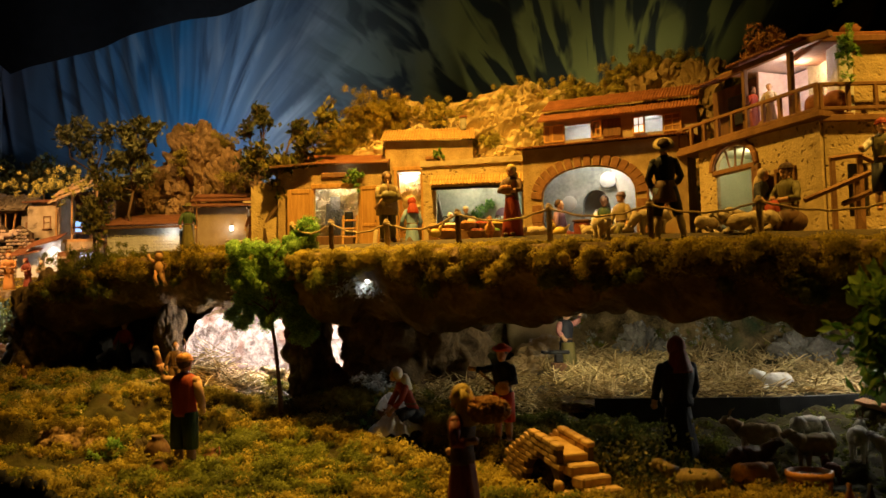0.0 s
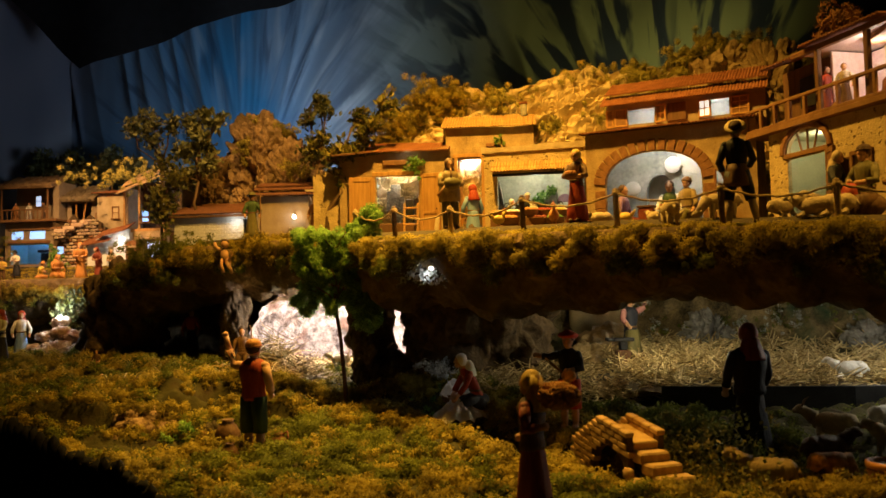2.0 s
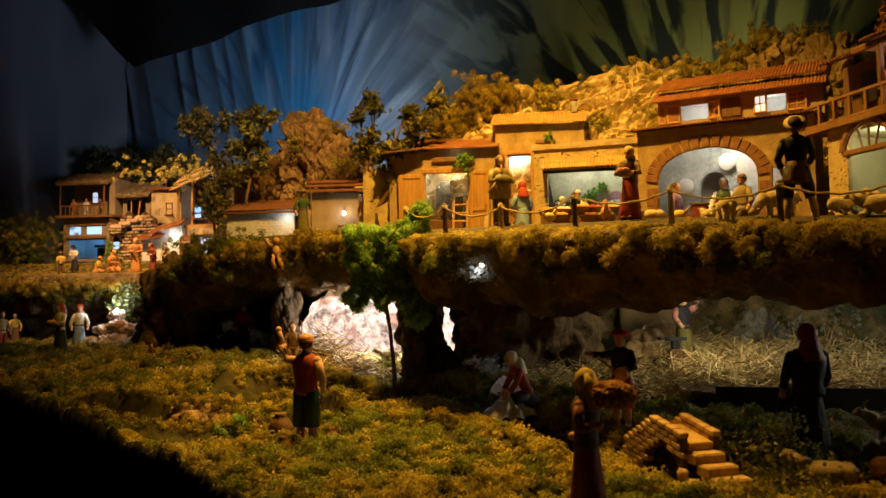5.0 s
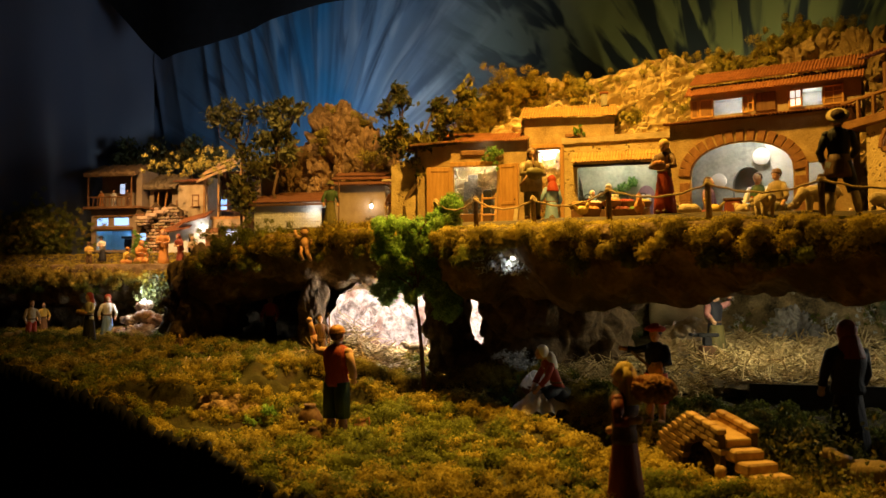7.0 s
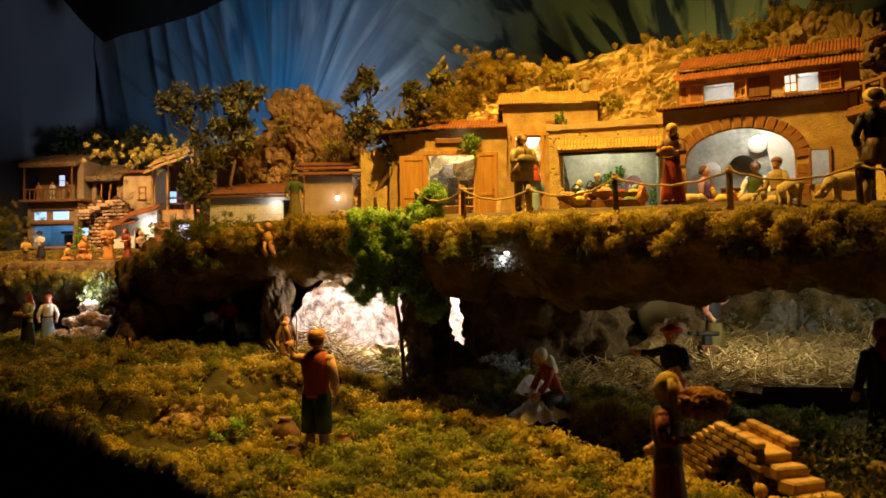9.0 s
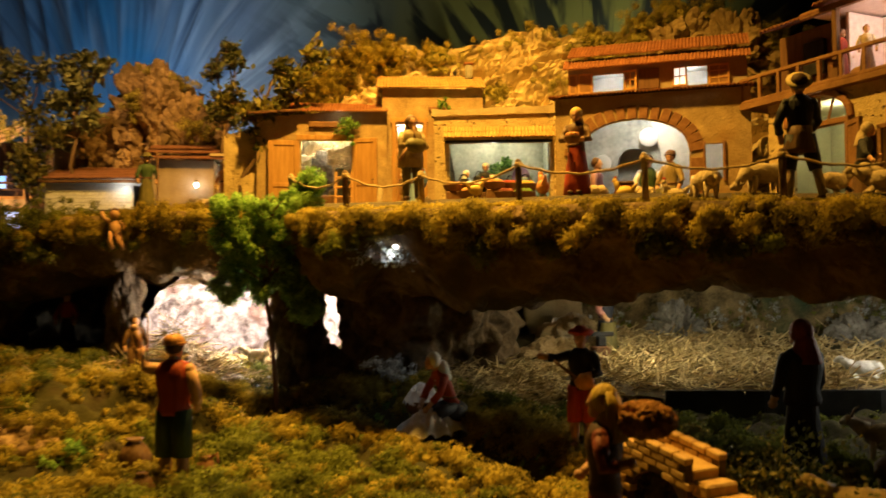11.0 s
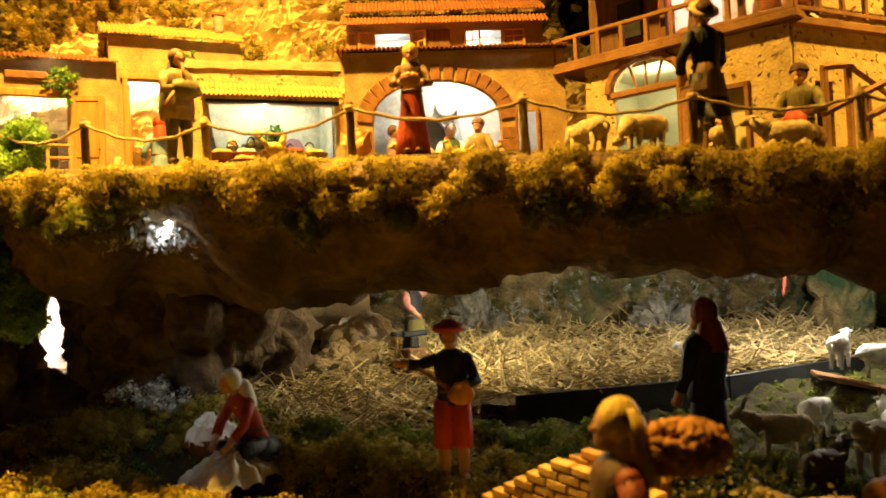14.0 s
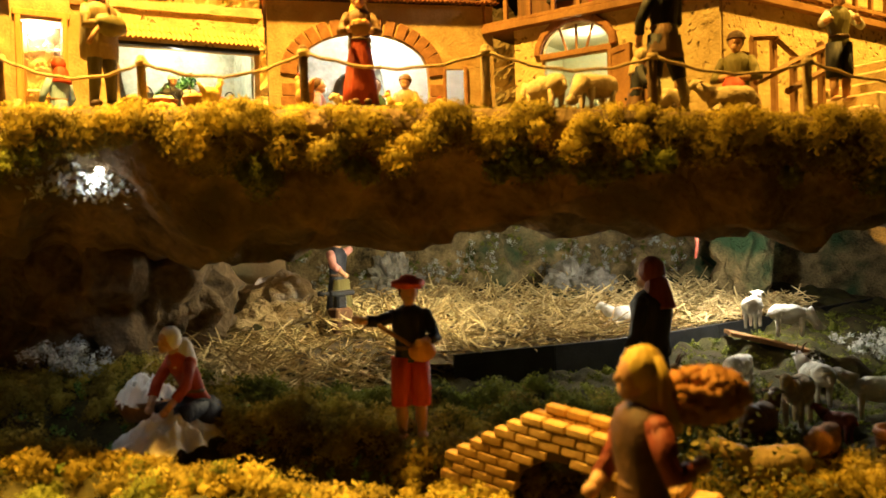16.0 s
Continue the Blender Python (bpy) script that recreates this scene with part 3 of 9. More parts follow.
def stream_far(x, y):
    p = np.stack([x, y], -1)
    best = np.full(np.shape(x), 9.0)
    for a, b in zip(STREAM, STREAM[1:]):
        a, b = np.array(a), np.array(b)
        t = np.clip(((p - a) @ (b - a)) / ((b - a) @ (b - a)), 0, 1)
        best = np.minimum(best, np.linalg.norm(p - a - t[..., None] * (b - a), axis=-1))
    return best


def ground_z(x, y):
    z = 1.0 + 0.125 * step(1.25, 2.3, y) + 0.038 * step(-0.3, 0.1, x) * step(1.1, 1.4, y)
    z = z + 0.02 * step(0.5, 0.9, x) * step(1.2, 1.5, y)
    z = z + 0.007 * np.sin(9 * x + 2) * np.sin(8 * y) + 0.006 * np.sin(27 * x + 3 * np.sin(11 * y)) * np.sin(25 * y + 1 + 2 * np.sin(13 * x)) + 0.003 * np.sin(61 * x + 4 * np.sin(23 * y)) * np.sin(57 * y)
    z = z + 0.045 * step(1.568, 1.598, y + 0.03 * np.sin(x * 13)) * (1 - step(1.68, 1.95, y)) * step(-1.2, -0.95, x) * (1 - step(-0.5, -0.35, x))
    z = z - 0.034 * step(-0.78, -0.62, x) * (1 - step(-0.34, -0.22, x)) * step(1.74, 1.88, y)
    far = stream_far(x, y)
    z = z + 0.016 * (step(0.045, 0.075, far) - step(0.1, 0.2, far)) * (1 - step(1.0, 1.15, y) * step(0.1, 0.25, x))
    return z - 0.056 * (1 - step(0.02, 0.058, far))


def cushions(x, y):
    """Domed moss cushions of a few centimetres with gaps between them, about zero in the mean."""
    out = np.zeros(np.shape(x))
    for size, high, seed in ((0.068, 0.023, 3.1), (0.034, 0.011, 8.7)):
        u, v = x / size + 0.5 * np.sin(y / size * 0.7), y / size + 0.5 * np.sin(x / size * 0.6)
        best = np.full(np.shape(x), 9.0)
        for i in (-1, 0, 1):
            for j in (-1, 0, 1):
                a, b = np.floor(u) + i, np.floor(v) + j
                h1 = np.mod(np.sin(a * 127.1 + b * 311.7 + seed) * 43758.5, 1)
                h2 = np.mod(np.sin(a * 269.5 + b * 183.3 + seed) * 43758.5, 1)
                best = np.minimum(best, np.hypot(a + h1 - u, b + h2 - v))
        out = out + high * (0.62 - np.minimum(best, 1.0))
    return out


def on_ground(x, y):
    return float(ground_z(np.array(x), np.array(y)))


def ground():
    nu, nv = 420, 240
    u, v = np.meshgrid(np.linspace(-2.7, 1.7, nu), np.linspace(0, 1, nv))
    x, y = u, front_y(u) + (2.75 - front_y(u)) * v
    z = ground_z(x, y)
    w = np.array([fbm((a * 24, b * 24, 0)) for a, b in zip(x.ravel(), y.ravel())]).reshape(x.shape)
    z = z + cushions(x, y) + 0.004 * w - 0.02 * (1 - step(0, 0.02, v))
    i, j = np.meshgrid(np.arange(nu - 1), np.arange(nv - 1))
    a = (j * nu + i).ravel()
    soup("ground", np.stack([x, y, z], -1).reshape(-1, 3), np.stack([a, a + 1, a + nu + 1, a + nu], 1), GRASS,
         "mossy meadow floor of the display", "ground", "structure", smooth=True)

    def skirt(u, v):
        x = -2.7 + 4.4 * u
        y, z = float(front_y(x)), on_ground(x, float(front_y(x))) - 0.012
        return (x, y - 0.004 + 0.015 * v * math.sin(x * 40), z - (z - 0.005) * v)

    vv, q = sheet(240, 6, skirt)
    soup("table_skirt", vv, q, BLACKCLOTH, "black cloth skirt round the display table", "table skirt", "structure", smooth=True)

    def water(u, v):
        k = u * (len(STREAM) - 1)
        i = min(int(k), len(STREAM) - 2)
        a, b = Vector(STREAM[i]), Vector(STREAM[i + 1])
        p, d = a.lerp(b, k - i), (b - a).normalized()
        q = p + Vector((-d.y, d.x)) * (v - 0.5) * 0.06
        return (q.x, q.y, min(on_ground(p.x, p.y), on_ground(p.x, p.y)) + 0.009)

    vv, q = sheet(60, 4, water)
    soup("water", vv, q, WATER, "narrow dark stream in the meadow", "stream", "structure", smooth=True)


def ledge():
    """The terrace that carries the village: its top, and its rocky front and underside."""
    prof = ((0.06, 0.0), (0.0, -0.004), (-0.012, -0.022), (-0.012, -0.05), (0.0, -0.075), (0.03, -0.11), (0.08, -0.135), (0.16, -0.155),
            (0.28, -0.158), (0.45, -0.11), (0.7, -0.065), (1.25, -0.03))
    po, pz = [p[0] for p in prof], [p[1] for p in prof]
    k = np.linspace(0, 1, len(prof))

    def under(u, v):
        x = -2.7 + 4.4 * u
        o, dz = float(np.interp(v, k, po)), float(np.interp(v, k, pz))
        dz *= float(np.interp(x, (-0.4, 0.1, 0.2, 0.28, 0.34, 0.4, 0.48, 0.62, 0.9), (1.0, 1.0, 0.92, 0.84, 0.68, 0.64, 0.84, 0.8, 0.7)))
        dz *= 1 - 0.5 * math.exp(-((x + 0.105) / 0.055) ** 2) * step(0.75, 0.6, v)
        y, z = float(edge_y(x)) + o * (0.45 + 0.55 * step(-1.25, -0.9, x)), float(top_z(x)) + dz
        r = 0.026 * step(0.1, 0.5, v)
        n1, n2 = ridges((x * 5, y * 5, z * 9)), fbm((x * 14, y * 14, 3))
        return (x, y + r * n2, z - r * 1.4 * (n1 - 1) + 0.6 * r * n2)

    v, q = sheet(330, 44, under)
    soup("ledge", v, q, LEDGEROCK, "overhanging cork rock ledge under the village", "rock ledge", "structure", smooth=True)

    def top(u, v):
        x = -2.7 + 4.4 * u
        y0 = float(edge_y(x)) + 0.05
        y = y0 + (3.7 - y0) * v
        return (x, y, float(floor_z(x, y)) + 0.002 * fbm((x * 12, y * 12, 1)))

    v, q = sheet(200, 60, top)
    soup("terrace", v, q, SOIL, "earthen terrace floor of the village", "terrace", "structure", smooth=True)


def rock(name, c, r, mat, amp, freq, seed, label, n=80, category="rock", columns=False, facets=False):
    """A craggy lump: a ball pushed in and out by ridged noise; columns: split into upright pillars with chipped faces."""
    cv = Vector(c)

    def fn(u, v):
        a, w = math.pi * v, 2 * math.pi * u
        d = Vector((math.sin(a) * math.cos(w), math.sin(a) * math.sin(w), math.cos(a)))
        p = Vector((d.x * r[0], d.y * r[1], d.z * r[2]))
        q = p * freq + Vector((seed * 7.3, seed * 3.1, seed))
        if columns:
            wob = 0.5 * fbm(q * 1.4, 3)
            k = amp * (2.0 * (cracks((q.x * 1.1 + wob, q.y * 1.1, q.z * 0.28)) - 0.6) + 0.75 * (cracks((q.x * 2.6 + wob, q.y * 2.6, q.z * 1.1 + wob)) - 0.6)
                       + 0.4 * (cracks((q.x * 6, q.y * 6, q.z * 3.4)) - 0.6) + 0.3 * fbm(q * 3, 3))
        else:
            k = amp * (ridges(q) - 1.2) + amp * 0.3 * fbm(q * 2.5) + amp * 0.8 * (cracks((q.x * 1.6, q.y * 1.6, q.z * 0.9)) - 0.7) + amp * 0.35 * (cracks((q.x * 4, q.y * 4, q.z * 2.4)) - 0.7)
        return cv + p + d * k

    v, q = sheet(int(n * 1.6), n, fn)
    return soup(name, v, q, mat, label, category, "", smooth=not (columns or facets))


def straw_wall(u, v):
    """The rough wall behind the straw."""
    x = 0.05 + 1.75 * u
    y = 2.22 + 0.1 * math.sin(x * 5) - 0.75 * max(0, x - 1.05) ** 1.3
    z = 1.08 + 0.3 * v
    n1, n2 = ridges((x * 6, z * 6, 5)), fbm((x * 18, z * 18, 2))
    n3 = cracks((x * 11, z * 9, 1)) + 0.4 * cracks((x * 32, z * 30, 1))
    return (x, y - 0.034 * n1 - 0.01 * n2 - 0.012 * n3 - 0.05 * math.sin(v * 3), z)


def caves():
    v, q = sheet(300, 70, straw_wall)
    soup("cave_wall", v, q, CAVEWALL, "rough painted rock wall behind the straw", "cave wall", "structure", smooth=True)

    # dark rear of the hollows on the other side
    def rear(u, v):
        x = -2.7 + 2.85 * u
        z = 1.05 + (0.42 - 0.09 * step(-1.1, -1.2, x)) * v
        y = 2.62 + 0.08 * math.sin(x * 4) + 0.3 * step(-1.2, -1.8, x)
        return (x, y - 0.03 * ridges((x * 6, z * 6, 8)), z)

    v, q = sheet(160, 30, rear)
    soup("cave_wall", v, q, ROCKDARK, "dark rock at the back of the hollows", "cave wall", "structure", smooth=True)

    # pale grotto
    def grotto(u, v):
        w = math.pi * (0.02 + 0.96 * u)
        a = 0.5 * math.pi * v
        d = Vector((math.cos(w) * math.cos(a * 0.8), math.sin(w) * math.cos(a * 0.8), math.sin(a)))
        p = Vector((-0.47 + 0.29 * d.x, 2.2 + 0.3 * d.y, 1.07 + 0.28 * d.z))
        n1 = ridges((p.x * 9, p.y * 9, p.z * 9)) - 1 + 0.5 * fbm((p.x * 25, p.y * 25, p.z * 25))
        return p - d * 0.018 * n1

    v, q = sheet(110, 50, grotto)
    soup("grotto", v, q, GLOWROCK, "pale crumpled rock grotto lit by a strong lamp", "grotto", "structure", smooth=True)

    def floor(u, v):
        x, y = 0.2 + 1.6 * u, 0
        y0 = float(np.interp(x, (0.2, 0.4, 0.75, 1.1, 1.8), (1.68, 1.55, 1.53, 1.58, 1.7)))
        y = y0 + (2.35 - y0) * v
        return (x, y, 1.10 + 0.085 * v + 0.008 * fbm((x * 10, y * 10, 5)))

    v, q = sheet(120, 50, floor)
    soup("straw_floor", v, q, STRAWBASE, "raised cave floor littered with straw", "cave floor", "structure", smooth=True)
    g = Geo()
    xs = (0.38, 0.55, 0.75, 0.95, 1.15, 1.7)
    for a, b in zip(xs, xs[1:]):
        ya, yb = (float(np.interp(t, (0.2, 0.4, 0.75, 1.1, 1.8), (1.68, 1.55, 1.53, 1.58, 1.7))) - 0.006 for t in (a, b))
        d = Vector((b - a, yb - ya, 0))
        g.box(((a + b) / 2, (ya + yb) / 2, 1.085), (d.length, 0.006, 0.055), BLACKLIP, 0.001, pose(0, 0, 0, 0, 0, math.degrees(math.atan2(d.y, d.x))).to_3x3())
    solid("floor_edging", g, Matrix(), "black plastic edging along the straw floor", "edging", kind="structure")

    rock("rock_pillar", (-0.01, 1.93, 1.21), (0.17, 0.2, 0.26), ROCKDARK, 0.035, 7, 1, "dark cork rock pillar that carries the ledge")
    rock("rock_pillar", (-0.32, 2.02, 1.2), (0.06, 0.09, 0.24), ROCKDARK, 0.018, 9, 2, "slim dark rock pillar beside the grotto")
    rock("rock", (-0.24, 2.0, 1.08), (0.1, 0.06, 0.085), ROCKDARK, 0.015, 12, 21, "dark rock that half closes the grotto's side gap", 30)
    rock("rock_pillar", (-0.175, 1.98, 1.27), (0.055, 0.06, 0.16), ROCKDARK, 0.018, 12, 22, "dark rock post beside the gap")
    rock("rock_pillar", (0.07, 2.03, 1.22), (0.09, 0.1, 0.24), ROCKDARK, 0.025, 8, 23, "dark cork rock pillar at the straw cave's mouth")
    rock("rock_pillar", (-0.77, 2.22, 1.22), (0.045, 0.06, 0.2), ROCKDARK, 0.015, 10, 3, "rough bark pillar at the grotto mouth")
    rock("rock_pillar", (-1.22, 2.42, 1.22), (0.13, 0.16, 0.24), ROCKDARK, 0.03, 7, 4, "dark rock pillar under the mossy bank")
    rock("rock_pillar", (1.28, 1.75, 1.25), (0.05, 0.07, 0.2), CAVEWALL, 0.015, 10, 5, "rough plaster pillar in the cave")
    for i, (x, y, z, r) in enumerate(((-1.6, 2.52, 1.15, 0.035), (-1.55, 2.5, 1.145, 0.042), (-1.49, 2.48, 1.15, 0.045), (-1.43, 2.48, 1.14, 0.04), (-1.57, 2.54, 1.2, 0.03), (-1.51, 2.53, 1.21, 0.036), (-1.45, 2.52, 1.195, 0.032), (-1.54, 2.57, 1.25, 0.026))):
        rock("rock", (x, y, z), (r * 1.2, r, r * 0.8), GLOWROCK, 0.012, 22, 60 + i, "pale rock in the heap by the pond", 18)
    rock("rock", (0.265, 1.98, 1.135), (0.088, 0.06, 0.045), ROCKOCHRE, 0.014, 11, 6, "ochre rock with a white crust in the straw", 60)
    rock("rock", (0.315, 2.07, 1.17), (0.08, 0.07, 0.055), ROCKOCHRE, 0.014, 10, 36, "ochre boulder with a pale top at the cave mouth", 60)
    rock("rock", (0.605, 2.1, 1.185), (0.065, 0.045, 0.045), ROCKGREY, 0.03, 13, 7, "hollow grey rock in the straw", 56, columns=True)
    rock("rock", (0.98, 1.95, 1.18), (0.09, 0.05, 0.035), ROCKGREY, 0.016, 12, 8, "pale grey rock at the back of the straw", 50, columns=True)
    rock("rock", (0.3, 2.17, 1.22), (0.075, 0.03, 0.15), OCHRESLAB, 0.008, 5, 9, "smooth ochre rock slab at the cave mouth", 40)



def hill():
    cx = (-0.75, -0.5, -0.36, -0.26, -0.16, -0.05, 0.03, 0.15, 0.3, 0.42, 0.55, 0.63, 0.72, 0.85, 0.95, 1.1, 1.5)
    cz = (1.5, 1.7, 1.85, 1.95, 2.0, 1.99, 1.96, 1.99, 2.05, 2.03, 2.02, 2.05, 2.1, 2.09, 2.06, 1.96, 1.86)

    def fn(u, v):
        x = -0.72 + 2.1 * u
        crest = float(np.interp(x, cx, cz))
        t = min(v / 0.7, 1.0)
        z = 1.42 + (crest - 1.42) * t ** 0.75 - 0.5 * max(0, v - 0.72)
        y = 2.34 + 0.34 * v ** 1.4 + 0.02 * math.sin(x * 9)
        w1, w2 = noise.noise((x * 4, y * 3, z * 5)), fbm((x * 9, y * 6, z * 12), 3)
        # overlapping plates that dip to one side, each with an undercut lip
        s = z * 11 - x * 5.0 + 1.3 * w1 + 0.35 * w2
        f = s - math.floor(s)
        plate = (f ** 0.8) * (1 - step(0.88, 1.0, f))
        s2 = z * 30 - x * 9 + 2.0 * w2 + 6.0 * w1
        f2 = s2 - math.floor(s2)
        n4 = cracks((x * 3.6 + 0.5 * w2, y * 4, z * 15 - x * 5 + 0.8 * w1))
        k = 0.05 * (plate - 0.4) + 0.014 * (f2 ** 0.7) * (1 - step(0.85, 1.0, f2)) + 0.03 * (min(n4, 0.4) - 0.4) + 0.016 * (min(cracks((x * 9 + w2, y * 6, z * 36 - x * 12 + w1)), 0.45) - 0.45) + 0.02 * w1 + 0.004 * w2 + 0.003 * fbm((x * 50, y * 40, z * 60), 3)
        return (x, y - k, z + k * 0.5)

    v, q = sheet(520, 250, fn)
    soup("hillside", v, q, ROCK, "ochre rocky hillside behind the houses", "hillside", "structure", smooth=False)
    rock("boulder", (0.73, 2.5, 1.97), (0.16, 0.1, 0.11), BOULDER, 0.04, 9, 11, "broken boulders on the hilltop", 90, facets=True)
    rock("boulder", (0.88, 2.44, 1.94), (0.12, 0.1, 0.12), BOULDER, 0.04, 9, 12, "broken boulders on the hilltop", 90, facets=True)
    rock("crag", (-0.86, 2.72, 1.72), (0.15, 0.1, 0.27), REDROCK, 0.034, 8, 13, "steep reddish crag behind the cottages", 130, category="crag", columns=True)
    rock("crag", (-0.72, 2.68, 1.66), (0.11, 0.09, 0.2), REDROCK, 0.03, 9, 14, "steep reddish crag behind the cottages", 130, category="crag", columns=True)
    rock("crag", (-1.02, 2.74, 1.64), (0.12, 0.1, 0.2), REDROCK, 0.03, 9, 15, "steep reddish crag behind the cottages", 130, category="crag", columns=True)
    rock("boulder", (-1.62, 3.62, 1.8), (0.12, 0.08, 0.09), ROCK, 0.025, 9, 16, "mossy boulder above the far village", 30)
    rock("bank", (-1.8, 3.72, 1.66), (0.65, 0.16, 0.22), SOIL, 0.04, 5, 17, "dark mossy bank behind the far village", 40)
    rock("bank", (-2.85, 3.3, 1.45), (0.48, 0.3, 0.2), SOIL, 0.04, 5, 18, "dark mossy slope at the village end", 40)


room()
backdrop()
ground()
ledge()
caves()
hill()


# ---------------------------------------------------------------- houses
from mathutils.geometry import tessellate_polygon


def panel(g, outline, holes, thick, mat, y=0.0):
    """An upright slab in the x-z plane, from y to y + thick, with holes through it."""
    loops = [outline, *holes]
    flat = [p for lo in loops for p in lo]
    tris = tessellate_polygon([[Vector((a, b, 0)) for a, b in lo] for lo in loops])
    n = len(flat)
    verts = [(a, y, b) for a, b in flat] + [(a, y + thick, b) for a, b in flat]
    faces = []
    for t in tris:
        a, b, c = (Vector(flat[i]) for i in t)
        cw = (b - a).x * (c - a).y - (b - a).y * (c - a).x
        t = tuple(t) if cw > 0 else tuple(t)[::-1]
        faces += [t, tuple(i + n for i in t[::-1])]
    o = 0
    for lo in loops:
        k = len(lo)
        for i in range(k):
            j = (i + 1) % k
            faces.append((o + i, o + j, o + j + n, o + i + n))
        o += k
    g.add(verts, faces, mat)


def rect(x0, z0, x1, z1):
    return [(x0, z0), (x1, z0), (x1, z1), (x0, z1)]


def arched(x0, x1, z0, spring, top, n=14):
    """An opening with a rounded head."""
    c, r = (x0 + x1) / 2, (x1 - x0) / 2
    return [(x0, z0), (x1, z0)] + [(c + r * math.cos(math.pi * i / n), spring + (top - spring) * math.sin(math.pi * i / n) ** 0.86) for i in range(n + 1)]


def uneven(outline, amount=0.002, seed=0):
    """Breaks a long straight outline into short, slightly wavering runs."""
    out = []
    for i, (a, b) in enumerate(outline):
        c, d = outline[(i + 1) % len(outline)]
        k = max(1, int(math.hypot(c - a, d - b) / 0.02))
        for j in range(k):
            t = j / k
            x, z = a + (c - a) * t, b + (d - b) * t
            q = amount * noise.noise((x * 40 + seed, z * 40, seed))
            out.append((x + q, z + q) if j else (x, z))
    return out


def shell(parent, w, h, d, holes, out, inn, thick=0.008, back=True, label="", top=None, cap=True):
    """The walls of a house: front with openings, two sides and back; and the lining of its room."""
    g = Geo()
    head = top or [(w, h), (0, h)]
    panel(g, uneven([(0, 0), (w, 0), *head], 0.0015, w * 31), holes, thick, out)
    hl, hr = head[-1][1], head[0][1]
    part("wall", g, parent, label)
    for c, s in (((thick / 2, d / 2, hl / 2), (thick, d - thick * 2, hl)), ((w - thick / 2, d / 2, hr / 2), (thick, d - thick * 2, hr)), ((w / 2, d - thick / 2, h / 2), (w, thick, h))):
        g = Geo()
        g.box(c, s, out, 0.001)
        part("wall", g, parent)
    g = Geo()
    t = thick + 0.001
    g.box((w / 2, d - t - 0.002, h / 2), (w - 2 * t, 0.003, h - 0.01), inn, 0)
    g.box((t + 0.001, d / 2, h / 2), (0.002, d - 2 * t - 0.004, h - 0.01), inn, 0)
    g.box((w - t - 0.001, d / 2, h / 2), (0.002, d - 2 * t - 0.004, h - 0.01), inn, 0)
    part("room_lining", g, parent)
    g = Geo()
    if cap:
        g.box((w / 2, d / 2, h - 0.004), (w - 2 * t, d - 2 * t, 0.004), inn, 0)
        part("room_ceiling", g, parent)


def tiles(g, x0, x1, y0, z0, y1, z1, mat, pitch=0.0084, amp=0.0027, thick=0.0025, rows=4):
    """A sheet of half-round roof tiles from the eave (y0, z0) to the head (y1, z1), in stepped rows."""
    n = int((x1 - x0) / pitch * 6)
    verts, faces = [], []
    prof = []
    for r in range(rows):
        prof += [(r / rows, 0.0015 * 1.0), ((r + 0.98) / rows, 0.0)]
    d = Vector((0, y1 - y0, z1 - z0))
    nrm = Vector((0, -(z1 - z0), y1 - y0)).normalized()
    m = len(prof)
    for side in (0, 1):
        for t, lift in prof:
            for i in range(n + 1):
                x = x0 + (x1 - x0) * i / n
                wav = abs(math.sin(math.pi * (x - x0) / pitch)) * amp * 1.6 + 0.0008 * noise.noise((x * 50, t * 9, 1))
                p = Vector((x, y0, z0)) + d * t + nrm * (wav + lift - side * thick)
                verts.append(p)
    k = n + 1
    for j in range(m - 1):
        for i in range(n):
            a = j * k + i
            faces.append((a, a + 1, a + k + 1, a + k))
            b = a + m * k
            faces.append((b, b + k, b + k + 1, b + 1))
    for i in range(n):
        faces.append((i, i + m * k, i + 1 + m * k, i + 1))
        a = (m - 1) * k + i
        faces.append((a, a + 1, a + 1 + m * k, a + m * k))
    for i in (0, n):
        for j in range(m - 1):
            a = j * k + i
            faces.append((a, a + k, a + k + m * k, a + m * k))
    g.add(verts, faces, mat)


def casement(parent, name, x, z, w, h, ang, mat=WOOD, y=-0.002, bars=(1, 1), panes=None, label=""):
    """A hinged sash or shutter leaf that stands open: a frame with bars."""
    ob = new(name)
    ob.parent = parent
    ob.matrix_local = pose(x, y, z, 0, 0, ang)
    tagged(ob, label)
    g = Geo()
    t = 0.005
    for c, s in (((t / 2, 0, h / 2), (t, 0.004, h)), ((w - t / 2, 0, h / 2), (t, 0.004, h)), ((w / 2, 0, t / 2), (w - 2 * t, 0.004, t)), ((w / 2, 0, h - t / 2), (w - 2 * t, 0.004, t))):
        g.box(c, s, mat, 0.0006)
    for i in range(bars[0]):
        g.box((w * (i + 1) / (bars[0] + 1), 0, h / 2), (0.0025, 0.003, h - 2 * t), mat, 0.0004)
    for i in range(bars[1]):
        g.box((w / 2, 0, h * (i + 1) / (bars[1] + 1)), (w - 2 * t, 0.003, 0.0025), mat, 0.0004)
    part("frame", g, ob)
    if panes:
        g = Geo()
        g.box((w / 2, 0.001, h / 2), (w - 2 * t, 0.001, h - 2 * t), panes, 0)
        part("pane", g, ob)
    return ob


